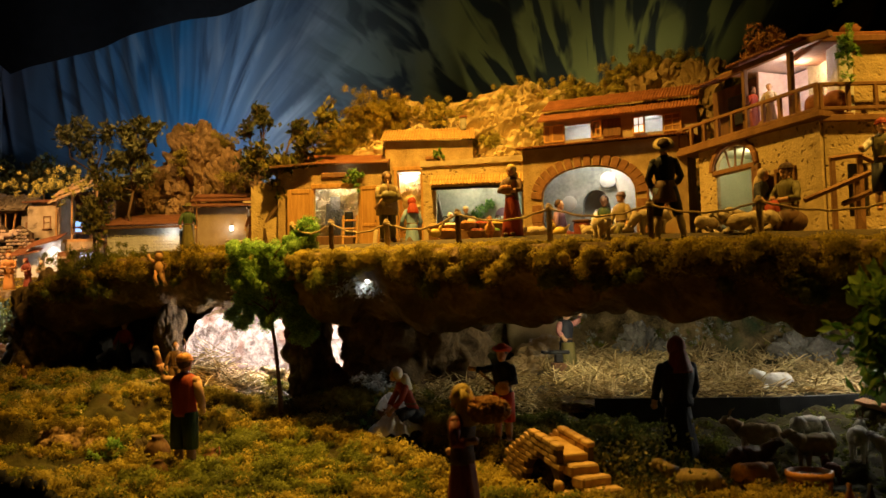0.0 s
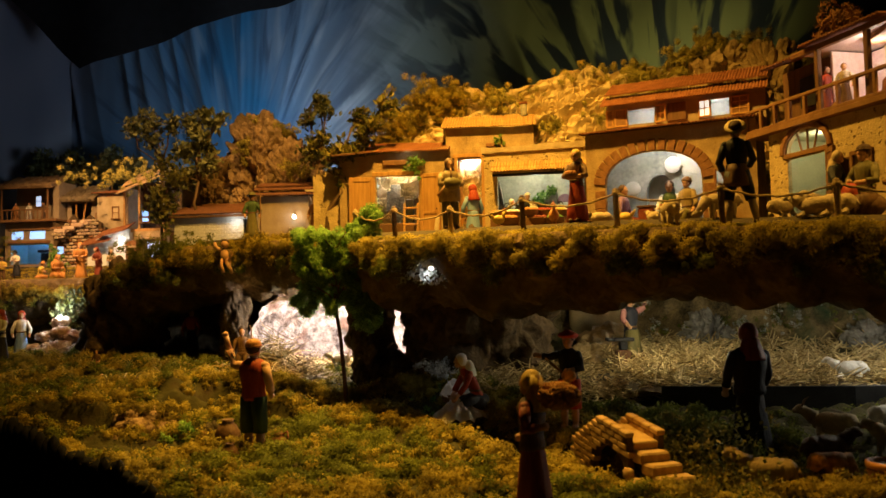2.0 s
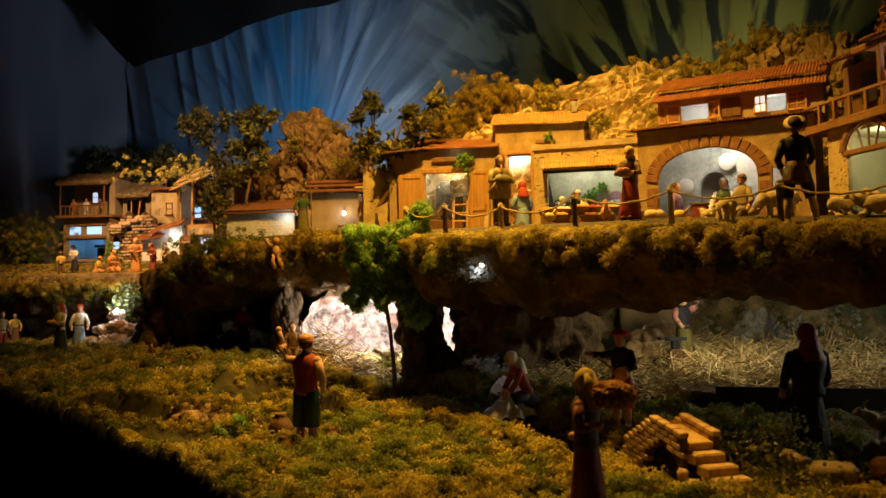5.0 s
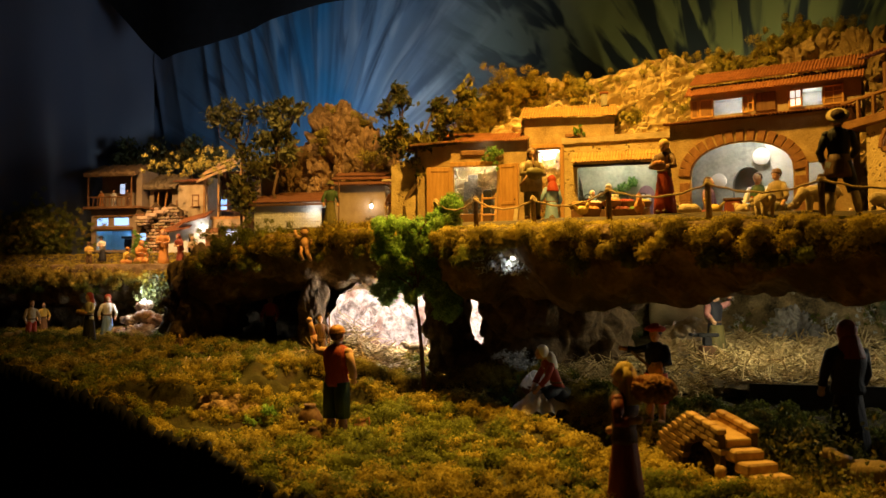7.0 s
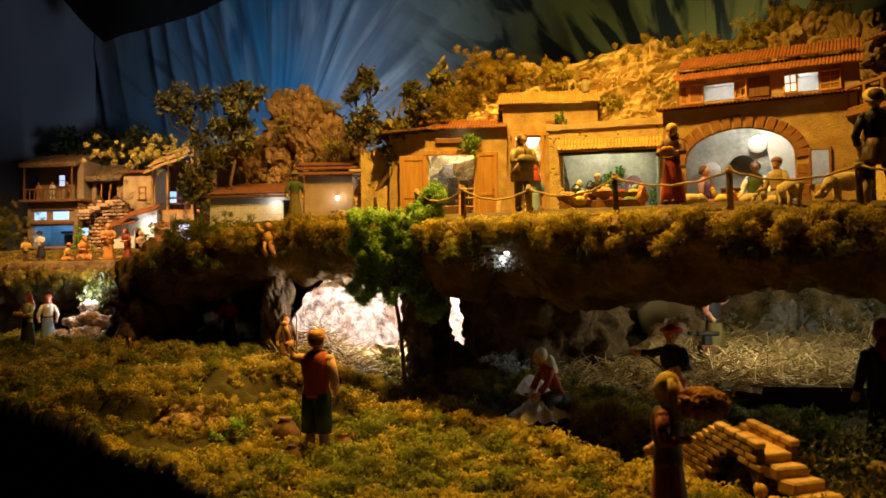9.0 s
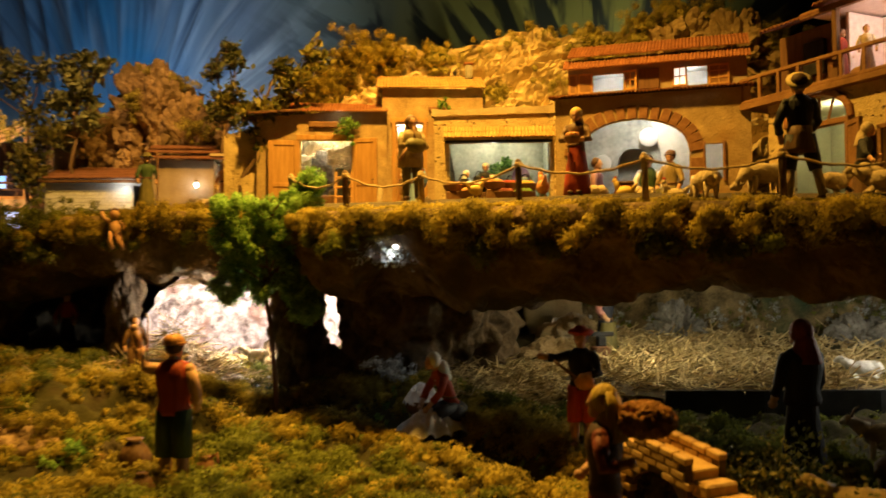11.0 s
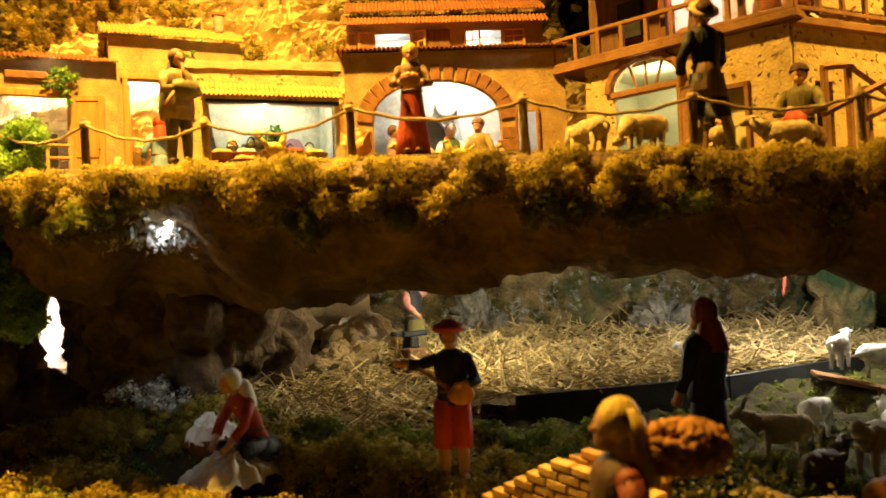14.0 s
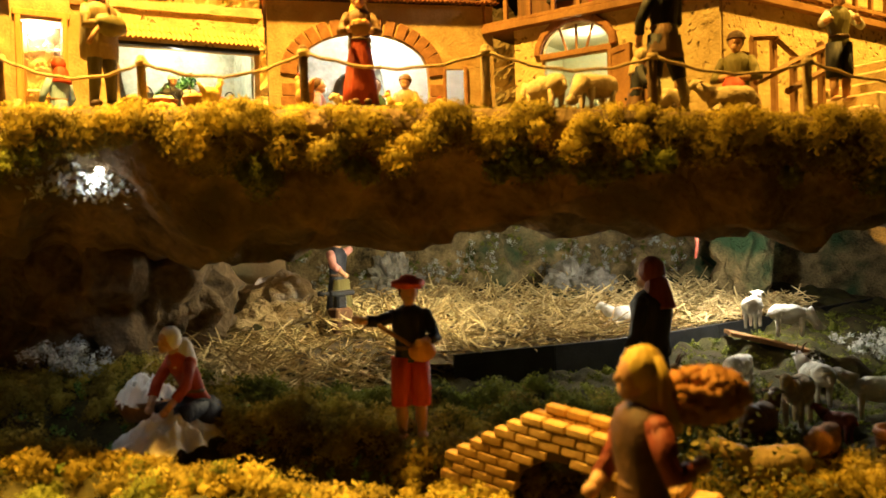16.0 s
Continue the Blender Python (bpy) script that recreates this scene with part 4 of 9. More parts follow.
def door_leaf(parent, x, z, w, h, ang, mat=WOOD, y=-0.004, label=""):
    """A panelled wooden door leaf that stands open on its hinge."""
    ob = new("door")
    ob.parent = parent
    ob.matrix_local = pose(x, y, z, 0, 0, ang)
    tagged(ob, label)
    g = Geo()
    g.box((w / 2, 0, h / 2), (w, 0.004, h), mat, 0.001)
    part("board", g, ob)
    g = Geo()
    t = w * 0.17
    for c, s in (((t / 2, 0, h / 2), (t, 0.008, h)), ((w - t / 2, 0, h / 2), (t, 0.008, h)), ((w / 2, 0, t / 2), (w - 2 * t, 0.008, t)), ((w / 2, 0, h - t / 2), (w - 2 * t, 0.008, t)), ((w / 2, 0, h * 0.45), (w - 2 * t, 0.008, t * 0.8))):
        g.box(c, s, mat, 0.0008)
    part("frame", g, ob)
    g = Geo()
    g.ball((w * 0.85, -0.007, h * 0.5), 0.0022, IRON, 5, 8)
    part("knob", g, ob)
    return ob


def bulb(parent, p, r=0.006):
    g = Geo()
    g.ball(p, (r, r, r * 1.3), LAMPLIT, 7, 10)
    g.lathe([(r * 0.5, 0), (r * 0.55, r), (r * 0.3, r * 1.3)], IRON, (p[0], p[1], p[2] + r * 0.9), 8)
    part("bulb", g, parent, "small lit bulb")


def house_arch():
    """The wide house with a brick arch, and its upper storey set back."""
    m = pose(0.269, 1.969, 1.42, 0, 0, -20.3)
    ob = thing("arch_house", m, "ochre stucco house with a brick arch and tiled roof", "house")
    hole = arched(0.052, 0.292, 0.012, 0.165, 0.243)
    shell(ob, 0.42, 0.3, 0.225, [hole, rect(0.325, 0.105, 0.362, 0.18)], STUCCO, WHITEWASH)
    g = Geo()
    tiles(g, -0.012, 0.43, -0.02, 0.3, 0.235, 0.335, TILE, rows=6)
    g.box((0.209, 0.105, 0.3045), (0.43, 0.2, 0.004), DARKWOOD, 0.001)
    part("roof", g, ob, "terracotta tile roof")
    # voussoirs
    c, r = 0.172, 0.12
    brick = Geo()
    brick.box((0, 0, 0), (0.0185, 0.006, 0.03), BRICKRED, 0.001)
    me = brick.mesh("brick")
    n = 17
    for i in range(n):
        a = math.pi * (i + 0.5) / n
        x, z = c + (r + 0.016) * math.cos(a), 0.165 + (0.078 + 0.016) * math.sin(a) ** 0.9
        nx, nz = math.cos(a) / r, math.sin(a) / 0.078
        b = part("brick", me, ob)
        b.matrix_local = pose(x, 0.0004 - 0.0008 * rng.random(), z, 0, math.degrees(math.atan2(nx, nz)), 0)
    for side in (0.036, 0.308):
        for k in range(6):
            b = part("brick", me, ob)
            b.matrix_local = pose(side, 0.0004, 0.022 + 0.0235 * k, 0, 90 if k % 2 else 87, 0) @ Matrix.Diagonal((1.25, 1, 0.85 if k % 2 else 1, 1))
    # painted inner wall with a niche and two discs
    g = Geo()
    panel(g, rect(0.012, 0.0, 0.405, 0.285), [arched(0.125, 0.2, 0.01, 0.15, 0.2)], 0.02, GREYWASH, 0.14)
    part("inner_wall", g, ob, "grey weathered inner wall with a niche")
    g = Geo()
    panel(g, [(0.25, 0.0), (0.405, 0.0), (0.405, 0.285), (0.2, 0.285), (0.225, 0.19)], [], 0.006, WHITEWASH, 0.13)
    part("inner_wall", g, ob, "whitewashed inner wall")
    for x, z, rr in ((0.092, 0.165, 0.021), (0.2, 0.222, 0.022)):
        g = Geo()
        g.lathe([(rr * 0.95, 0), (rr, 0.001), (rr, 0.003), (rr * 0.95, 0.004)], DISC, (x, 0.126, z), 24, m=Matrix.Rotation(radians(90), 3, "X"))
        part("disc", g, ob, "round white disc on the inner wall")
    g = Geo()
    for c2, s in (((0.323, -0.002, 0.142), (0.006, 0.006, 0.086)), ((0.364, -0.002, 0.142), (0.006, 0.006, 0.086))):
        g.box(c2, s, BRICKRED, 0.001)
    part("window_surround", g, ob)
    lamp("POINT", "arch_house_lamp", tuple(m @ Vector((0.2, 0.05, 0.262))), 0.4, (1.0, 0.9, 0.72), 0.012)

    # upper storey
    m2 = m @ pose(-0.003, 0.232, 0.3)
    up = thing("upper_house", m2, "tan upper storey with open casements and double tiled roof", "house")
    shell(up, 0.43, 0.125, 0.11, [rect(0.062, 0.062, 0.138, 0.105), rect(0.256, 0.062, 0.338, 0.108)], TAN, WHITEWASH, 0.006)
    g = Geo()
    tiles(g, -0.012, 0.437, -0.032, 0.114, 0.02, 0.15, TILE, rows=2)
    part("roof", g, up, "terracotta tile roof")
    g = Geo()
    tiles(g, -0.004, 0.437, -0.006, 0.15, 0.09, 0.202, TILE, rows=4)
    part("roof", g, up)
    g = Geo()
    g.box((0.215, 0.02, 0.129), (0.42, 0.05, 0.006), DARKWOOD, 0.001)
    part("beam", g, up)
    casement(up, "shutter", 0.062, 0.058, 0.038, 0.052, 186, bars=(0, 1), label="open wooden shutter", panes=BROWNWOOD)
    casement(up, "shutter", 0.022, 0.058, 0.022, 0.052, 186, bars=(0, 1), panes=BROWNWOOD)
    casement(up, "casement", 0.139, 0.06, 0.034, 0.05, -18, label="open wooden casement")
    casement(up, "casement", 0.256, 0.06, 0.036, 0.05, -10, label="wooden casement with glowing panes", panes=GLASSLIT)
    casement(up, "shutter", 0.34, 0.058, 0.05, 0.052, -6, bars=(1, 2), panes=BROWNWOOD)
    g = Geo()
    g.box((0.2, -0.004, 0.085), (0.05, 0.006, 0.05), DARKWOOD, 0.001)
    part("dark_panel", g, up)
    lamp("POINT", "upper_house_lamp", tuple(m2 @ Vector((0.1, 0.05, 0.105))), 0.06, WHITE, 0.01)
    lamp("POINT", "upper_house_lamp", tuple(m2 @ Vector((0.3, 0.05, 0.105))), 0.06, WHITE, 0.01)


def house_shop():
    """The low shop with a tiled awning over a wide opening."""
    m = pose(-0.003, 2.067, 1.43, 0, 0, -5.0)
    ob = thing("shop_house", m, "sand stucco shop with a tiled awning and lit room", "house")
    top = [(0.284, 0.288), (0.2, 0.286), (0.12, 0.283), (0.05, 0.28), (0.0, 0.284)]
    shell(ob, 0.284, 0.282, 0.16, [rect(0.036, 0.005, 0.274, 0.205)], PITTED, GREENWASH, 0.01, top=top)
    g = Geo()
    panel(g, uneven([(-0.006, 0.27), (0.29, 0.274), (0.29, 0.292), (0.2, 0.29), (0.12, 0.287), (0.05, 0.284), (-0.006, 0.288)], 0.003, 4), [], 0.026, STUCCO2, -0.005)
    part("coping", g, ob, "rough pale coping")
    g = Geo()
    tiles(g, 0.022, 0.284, -0.036, 0.211, 0.004, 0.243, YELLOWTILE, rows=2)
    part("awning", g, ob, "yellow tiled awning")
    g = Geo()
    g.box((0.152, -0.026, 0.204), (0.25, 0.012, 0.006), IRON, 0.001)
    part("awning_beam", g, ob, "black beam under the awning")
    g = Geo()
    panel(g, arched(0.19, 0.236, 0.01, 0.135, 0.165), [], 0.004, PURPLE, 0.139)
    g.box((0.213, 0.137, 0.13), (0.026, 0.004, 0.02), WHITEWASH, 0.001)
    part("painted_door", g, ob, "mauve arched door in the back wall")
    g = Geo()
    panel(g, [(0.036, 0.0), (0.1, 0.0), (0.05, 0.12), (0.036, 0.2)], [], 0.03, ROCKGREY, 0.03)
    part("stone_jamb", g, ob, "rough stone jamb")
    v = []
    for i in range(150):
        t = rng.random()
        v.append((0.046 + 0.135 * t + 0.006 * rng.normal(), 0.128 + 0.004 * rng.normal(), 0.055 + 0.125 * t ** 0.85 + (0.006 + 0.01 * (1 - t)) * rng.normal()))
    vv, tt = tufts(v, 0.006, 13, 0.0052)
    soup("ivy", vv, tt, FOAM, "ivy trailing on the back wall", parent=ob)
    v = [(0.266 + 0.006 * rng.normal(), 0.12 + 0.004 * rng.normal(), 0.02 + 0.12 * rng.random()) for i in range(26)]
    vv, tt = tufts(v, 0.008, 14, 0.006)
    soup("ivy", vv, tt, FOAM, "", parent=ob)
    lamp("POINT", "shop_lamp", tuple(m @ Vector((0.15, 0.05, 0.262))), 0.5, (1.0, 0.93, 0.7), 0.012)
    lamp("POINT", "shop_lamp", tuple(m @ Vector((0.14, 0.03, 0.19))), 0.05, (0.95, 1.0, 0.88), 0.006)


def house_tall():
    """The tall plain house behind, with a lit doorway."""
    m = pose(-0.13, 2.3, 1.43, 0, 0, 0)
    ob = thing("tall_house", m, "tall ochre stucco house with a lit doorway", "house")
    shell(ob, 0.268, 0.39, 0.16, [rect(0.036, 0.02, 0.106, 0.295)], STUCCO, PINKWASH, cap=False)
    g = Geo()
    g.box((0.13, 0.08, 0.3), (0.25, 0.14, 0.004), PINKWASH, 0)
    part("room_ceiling", g, ob)
    g = Geo()
    tiles(g, -0.016, 0.276, -0.018, 0.388, 0.13, 0.452, YELLOWTILE, rows=5)
    part("roof", g, ob, "ochre tile roof")
    g = Geo()
    for c, s in (((0.03, -0.003, 0.155), (0.01, 0.012, 0.29)), ((0.112, -0.003, 0.155), (0.01, 0.012, 0.29)), ((0.071, -0.003, 0.305), (0.1, 0.012, 0.012))):
        g.box(c, s, WOOD, 0.001)
    part("door_frame", g, ob, "orange wooden door frame")
    door_leaf(ob, 0.036, 0.02, 0.045, 0.27, 70, y=0.01, label="wooden door standing open inwards")
    g = Geo()
    for k in range(4):
        g.box((0.071, 0.05 + 0.012 * k, 0.165 + 0.03 * k), (0.085, 0.03, 0.004), WHITEWASH, 0.0008)
    part("shelf", g, ob)
    g = Geo()
    for k in range(3):
        g.box((0.08, -0.025 + 0.012 * k, 0.01 + 0.012 * k), (0.1, 0.035 - 0.008 * k, 0.012), STUCCO2, 0.002)
    part("doorstep", g, ob, "pale doorstep")
    g = Geo()
    g.box((0.24, 0.1, 0.46), (0.02, 0.02, 0.04), ROCKGREY, 0.002)
    g.box((0.24, 0.1, 0.483), (0.026, 0.026, 0.006), TILE, 0.001)
    part("chimney", g, ob, "small stone chimney")
    g = Geo()
    g.box((0.145, -0.004, 0.335), (0.045, 0.008, 0.012), BRICKRED, 0.002)
    part("brick_course", g, ob)
    lamp("POINT", "tall_house_lamp", tuple(m @ Vector((0.07, 0.05, 0.285))), 0.7, (1.0, 0.88, 0.72), 0.01)


def house_workshop():
    """The low workshop with double doors thrown open."""
    m = pose(-0.45, 2.236, 1.45, 0, 0, 2.0)
    ob = thing("workshop_house", m, "low ochre workshop with double wooden doors thrown open", "house")
    shell(ob, 0.332, 0.285, 0.18, [rect(0.112, 0.012, 0.24, 0.222)], STUCCO, WHITEWASH, top=[(0.332, 0.308), (0.08, 0.286), (0.0, 0.284)])
    g = Geo()
    tiles(g, 0.06, 0.335, -0.02, 0.292, 0.17, 0.352, TILE, rows=5)
    part("roof", g, ob, "terracotta tile roof")
    g = Geo()
    g.box((0.03, 0.03, 0.298), (0.13, 0.16, 0.006), DARKWOOD, 0.001, pose(0, 0, 0, 8, -6, 14).to_3x3())
    g.box((0.02, 0.02, 0.29), (0.12, 0.012, 0.01), BROWNWOOD, 0.001, pose(0, 0, 0, 0, -10, 8).to_3x3())
    part("lean_to_roof", g, ob, "dark plank lean-to roof")
    g = Geo()
    panel(g, uneven([(-0.085, -0.01), (-0.001, -0.01), (-0.001, 0.262), (-0.085, 0.235)], 0.0015, 9), [], 0.012, PITTED, 0.02)
    part("side_wall", g, ob, "pitted ochre side wall")
    g = Geo()
    g.box((0.176, -0.004, 0.228), (0.15, 0.012, 0.014), WOOD, 0.001)
    part("lintel", g, ob)
    door_leaf(ob, 0.108, 0.012, 0.078, 0.208, 188, label="open panelled wooden door")
    door_leaf(ob, 0.244, 0.012, 0.064, 0.214, -14, label="open panelled wooden door")
    g = Geo()
    g.box((0.17, -0.004, 0.262), (0.075, 0.008, 0.016), BROWNWOOD, 0.004)
    part("name_board", g, ob, "dark blank wooden name board")
    g = Geo()
    for k, (x, hh) in enumerate(((0.14, 0.19), (0.158, 0.21), (0.176, 0.17))):
        g.box((x, 0.11 - 0.01 * k, hh / 2), (0.03, 0.006, hh), ROCKGREY, 0.001, pose(0, 0, 0, 6, 4 - 3 * k, 0).to_3x3())
    part("planks", g, ob, "grey planks leaning inside")
    g = Geo()
    g.box((0.17, 0.02, 0.045), (0.11, 0.05, 0.07), DARKWOOD, 0.003)
    g.box((0.21, 0.03, 0.11), (0.025, 0.02, 0.09), IRON, 0.003)
    part("workbench", g, ob, "dark workbench")
    lamp("POINT", "workshop_lamp", tuple(m @ Vector((0.17, 0.06, 0.265))), 0.62, (1.0, 0.9, 0.72), 0.01)
    lamp("POINT", "workshop_lamp", tuple(m @ Vector((0.21, -0.03, 0.288))), 0.01, WHITE, 0.006)


YELLOWTILE = matt("ochre_tile", (0.4, 0.22, 0.075), (0.64, 0.42, 0.17), 40, 0.8, 0.3, 300)
K, L = Vector((0.822, 1.427)), Vector((0.68, 1.78))


def rail(parent, a, b, n, h=0.055, t=0.008):
    """A timber railing from a to b: posts and two rails."""
    a, b = Vector(a), Vector(b)
    d = b - a
    ang = math.degrees(math.atan2(d.y, d.x))
    for i in range(n + 1):
        p = a + d * (i / n)
        g = Geo()
        g.box((p.x, p.y, p.z + h / 2), (t, t, h), BROWNWOOD, 0.001, pose(0, 0, 0, 0, 0, ang).to_3x3())
        part("post", g, parent)
    for k in (h, h * 0.12):
        g = Geo()
        c = (a + b) / 2
        q = d.to_track_quat("X", "Z").to_matrix()
        g.box((c.x, c.y, c.z + k), (d.length + t, t * 1.1, t * 0.9), BROWNWOOD, 0.001, q)
        part("rail", g, parent)


def house_balcony():
    """The two-storey house on the corner, with a timber balcony and a lit loft."""
    d = K - L
    ang = math.degrees(math.atan2(d.y, d.x))
    m = pose(L.x, L.y, 1.40, 0, 0, ang)
    ob = thing("balcony_house", m, "pitted stone corner house with a timber balcony and lit loft", "house")
    w = d.length
    fan = [(0.062, 0.21)] + [(0.125 + 0.066 * math.cos(math.pi * (1 - i / 12)), 0.21 + 0.05 * math.sin(math.pi * i / 12)) for i in range(1, 12)] + [(0.188, 0.21)]
    g = Geo()
    panel(g, uneven([(0, 0), (w, 0), (w, 0.262), (0, 0.272)], 0.0012, 5), [rect(0.062, 0.012, 0.19, 0.2), fan, rect(0.262, 0.045, 0.305, 0.175)], 0.01, PITTED)
    part("wall", g, ob, "pitted ochre stone wall")
    inv = m.inverted()
    right = inv.to_3x3() @ Vector((1, 0.03, 0))
    o = inv @ Vector((K.x, K.y, 1.40))
    mr = Matrix.Translation(o) @ Matrix.Rotation(math.atan2(right.y, right.x), 4, "Z")
    g = Geo()
    panel(g, uneven([(0.008, 0), (0.75, 0), (0.75, 0.262), (0.008, 0.262)], 0.0012, 6), [rect(0.05, 0.07, 0.09, 0.175)], 0.01, PITTED)
    wl = part("wall", g, ob)
    wl.matrix_local = mr
    # room behind the arched door
    g = Geo()
    g.box((0.19, 0.17, 0.13), (0.36, 0.006, 0.25), CREAMWASH, 0)
    g.box((0.012, 0.09, 0.13), (0.006, 0.15, 0.25), CREAMWASH, 0)
    g.box((0.235, 0.08, 0.13), (0.006, 0.13, 0.25), CREAMWASH, 0)
    g.box((0.19, 0.09, 0.256), (0.36, 0.16, 0.005), CREAMWASH, 0)
    part("room_lining", g, ob)
    for i in range(9):
        g = Geo()
        a0 = math.pi * (i + 0.5) / 9
        g.box((0.125 + 0.074 * math.cos(a0), -0.002, 0.212 + 0.056 * math.sin(a0)), (0.026, 0.012, 0.013), BRICKRED, 0.002, pose(0, 0, 0, 0, 90 - math.degrees(a0), 0).to_3x3())
        part("brick", g, ob)
    g = Geo()
    g.box((0.126, -0.001, 0.206), (0.14, 0.01, 0.011), BROWNWOOD, 0.001)
    for x in (0.1, 0.126, 0.152):
        g.box((x, 0.003, 0.233), (0.004, 0.004, 0.05), BROWNWOOD, 0.0006, pose(0, 0, 0, 0, (x - 0.126) * 700, 0).to_3x3())
    part("fanlight", g, ob, "wooden fanlight")
    door_leaf(ob, 0.19, 0.012, 0.06, 0.188, -28, BROWNWOOD, label="brown door standing open")
    casement(ob, "shutter", 0.262, 0.045, 0.03, 0.13, 200, BROWNWOOD, panes=DARKWOOD)
    g = Geo()
    for c2, s in (((0.258, -0.002, 0.11), (0.008, 0.008, 0.145)), ((0.309, -0.002, 0.11), (0.008, 0.008, 0.145)), ((0.284, -0.002, 0.18), (0.06, 0.008, 0.009))):
        g.box(c2, s, BROWNWOOD, 0.001)
    part("window_frame", g, ob)
    g = Geo()
    g.box((0.284, 0.02, 0.11), (0.07, 0.003, 0.16), CREAMWASH, 0)
    part("window_backing", g, ob)
    lamp("POINT", "balcony_house_lamp", tuple(m @ Vector((0.12, 0.05, 0.235))), 0.16, (1.0, 0.95, 0.62), 0.01)
    # deck
    g = Geo()
    g.box((w / 2 - 0.02, 0.08, 0.272), (w + 0.08, 0.2, 0.012), BROWNWOOD, 0.001)
    part("deck", g, ob, "balcony deck")
    g = Geo()
    g.box((0.37, 0.07, -0.004), (0.74, 0.17, 0.012), BROWNWOOD, 0.001)
    dk = part("deck", g, ob)
    dk.matrix_local = mr @ pose(0, 0, 0.268)
    rail(ob, (-0.06, -0.01, 0.276), (w + 0.008, -0.012, 0.276), 9)
    q = mr.to_3x3()
    a, b = mr @ Vector((0.0, -0.012, 0.276)), mr @ Vector((0.7, -0.012, 0.276))
    rail(ob, a, b, 13)
    # loft
    g = Geo()
    g.box((0.23, 0.15, 0.35), (0.28, 0.008, 0.15), PINKWASH, 0.001)
    g.box((0.155, 0.10, 0.35), (0.008, 0.1, 0.15), PINKWASH, 0.001)
    g.box((0.24, 0.09, 0.432), (0.3, 0.13, 0.005), PINKWASH, 0.001)
    part("loft_lining", g, ob, "pink washed loft walls")
    for x in (0.165, 0.305):
        g = Geo()
        g.box((x, 0.006, 0.352), (0.011, 0.011, 0.15), DARKWOOD, 0.001)
        part("post", g, ob)
    g = Geo()
    g.box((0.25, 0.006, 0.428), (0.33, 0.012, 0.012), BROWNWOOD, 0.001)
    part("beam", g, ob)
    g = Geo()
    g.box((0.06, 0.08, 0.35), (0.19, 0.01, 0.15), DARKWOOD, 0.001)
    g.box((0.06, 0.07, 0.36), (0.05, 0.012, 0.07), IRON, 0.001)
    part("plank_wall", g, ob, "dark plank wall of the loft")
    g = Geo()
    g.box((0.06, 0.0, -0.082), (0.03, 0.05, 0.165), WHITEWASH, 0.002)
    jb = part("loft_jamb", g, ob, "whitewashed jamb")
    jb.matrix_local = mr @ pose(0.0, 0.03, 0.43)
    g = Geo()
    panel(g, uneven([(0.075, 0), (0.75, 0), (0.75, 0.155), (0.075, 0.148)], 0.0012, 8), [], 0.012, PITTED)
    g.box((0.083, 0.11, 0.08), (0.012, 0.2, 0.16), PITTED, 0.001)
    lw = part("loft_wall", g, ob, "pitted stone loft wall")
    lw.matrix_local = mr @ pose(0, 0.012, 0.27)
    g = Geo()
    g.box((0.37, 0.06, 0.0), (0.76, 0.17, 0.014), BRICKRED, 0.002)
    g.box((0.37, 0.06, 0.012), (0.72, 0.14, 0.012), TILE, 0.002)
    cp = part("loft_coping", g, ob, "red tile coping")
    cp.matrix_local = mr @ pose(0.02, 0.02, 0.425)
    g = Geo()
    tiles(g, 0.13, 0.36, -0.016, 0.436, 0.1, 0.452, TILEDARK, rows=4, pitch=0.011)
    part("loft_roof", g, ob, "dark tiled loft roof")
    g = Geo()
    tiles(g, -0.02, 0.15, 0.0, 0.424, 0.09, 0.452, TILEDARK, rows=3, pitch=0.011, amp=0.003)
    part("porch_roof", g, ob)
    vv, tt = tufts([(0.2 + 0.02 * rng.normal(), 0.03 + 0.012 * rng.normal(), 0.452 + 0.02 * abs(rng.normal())) for i in range(150)], 0.01, 26, 0.009, shape=0.2)
    soup("brushwood", vv, tt, BROWNSTRAW, "heap of brown brushwood on the loft roof", parent=ob)
    g = Geo()
    g.ball((0, 0, 0.012), (0.02, 0.018, 0.014), TILE, 7, 12, 0.2)
    pt = part("roof_finial", g, ob)
    pt.matrix_local = mr @ pose(0.09, 0.04, 0.442)
    lamp("POINT", "loft_lamp", tuple(m @ Vector((0.27, 0.07, 0.405))), 0.42, (1.0, 0.8, 0.68), 0.012)
    for i, (x, hh) in enumerate(((0.19, 0.03), (0.33, 0.05), (0.38, 0.045))):
        g = Geo()
        g.lathe([(0.014, 0), (0.024, hh * 0.4), (0.022, hh * 0.8), (0.014, hh)], TILE if i else BROWNWOOD, (x, 0.045, 0.278), 14)
        part("jar", g, ob, "clay jar on the balcony")


BROWNSTRAW = matt("brushwood", (0.16, 0.07, 0.025), (0.36, 0.18, 0.07), 30, 0.9, 0.0, 200, island=0.5)


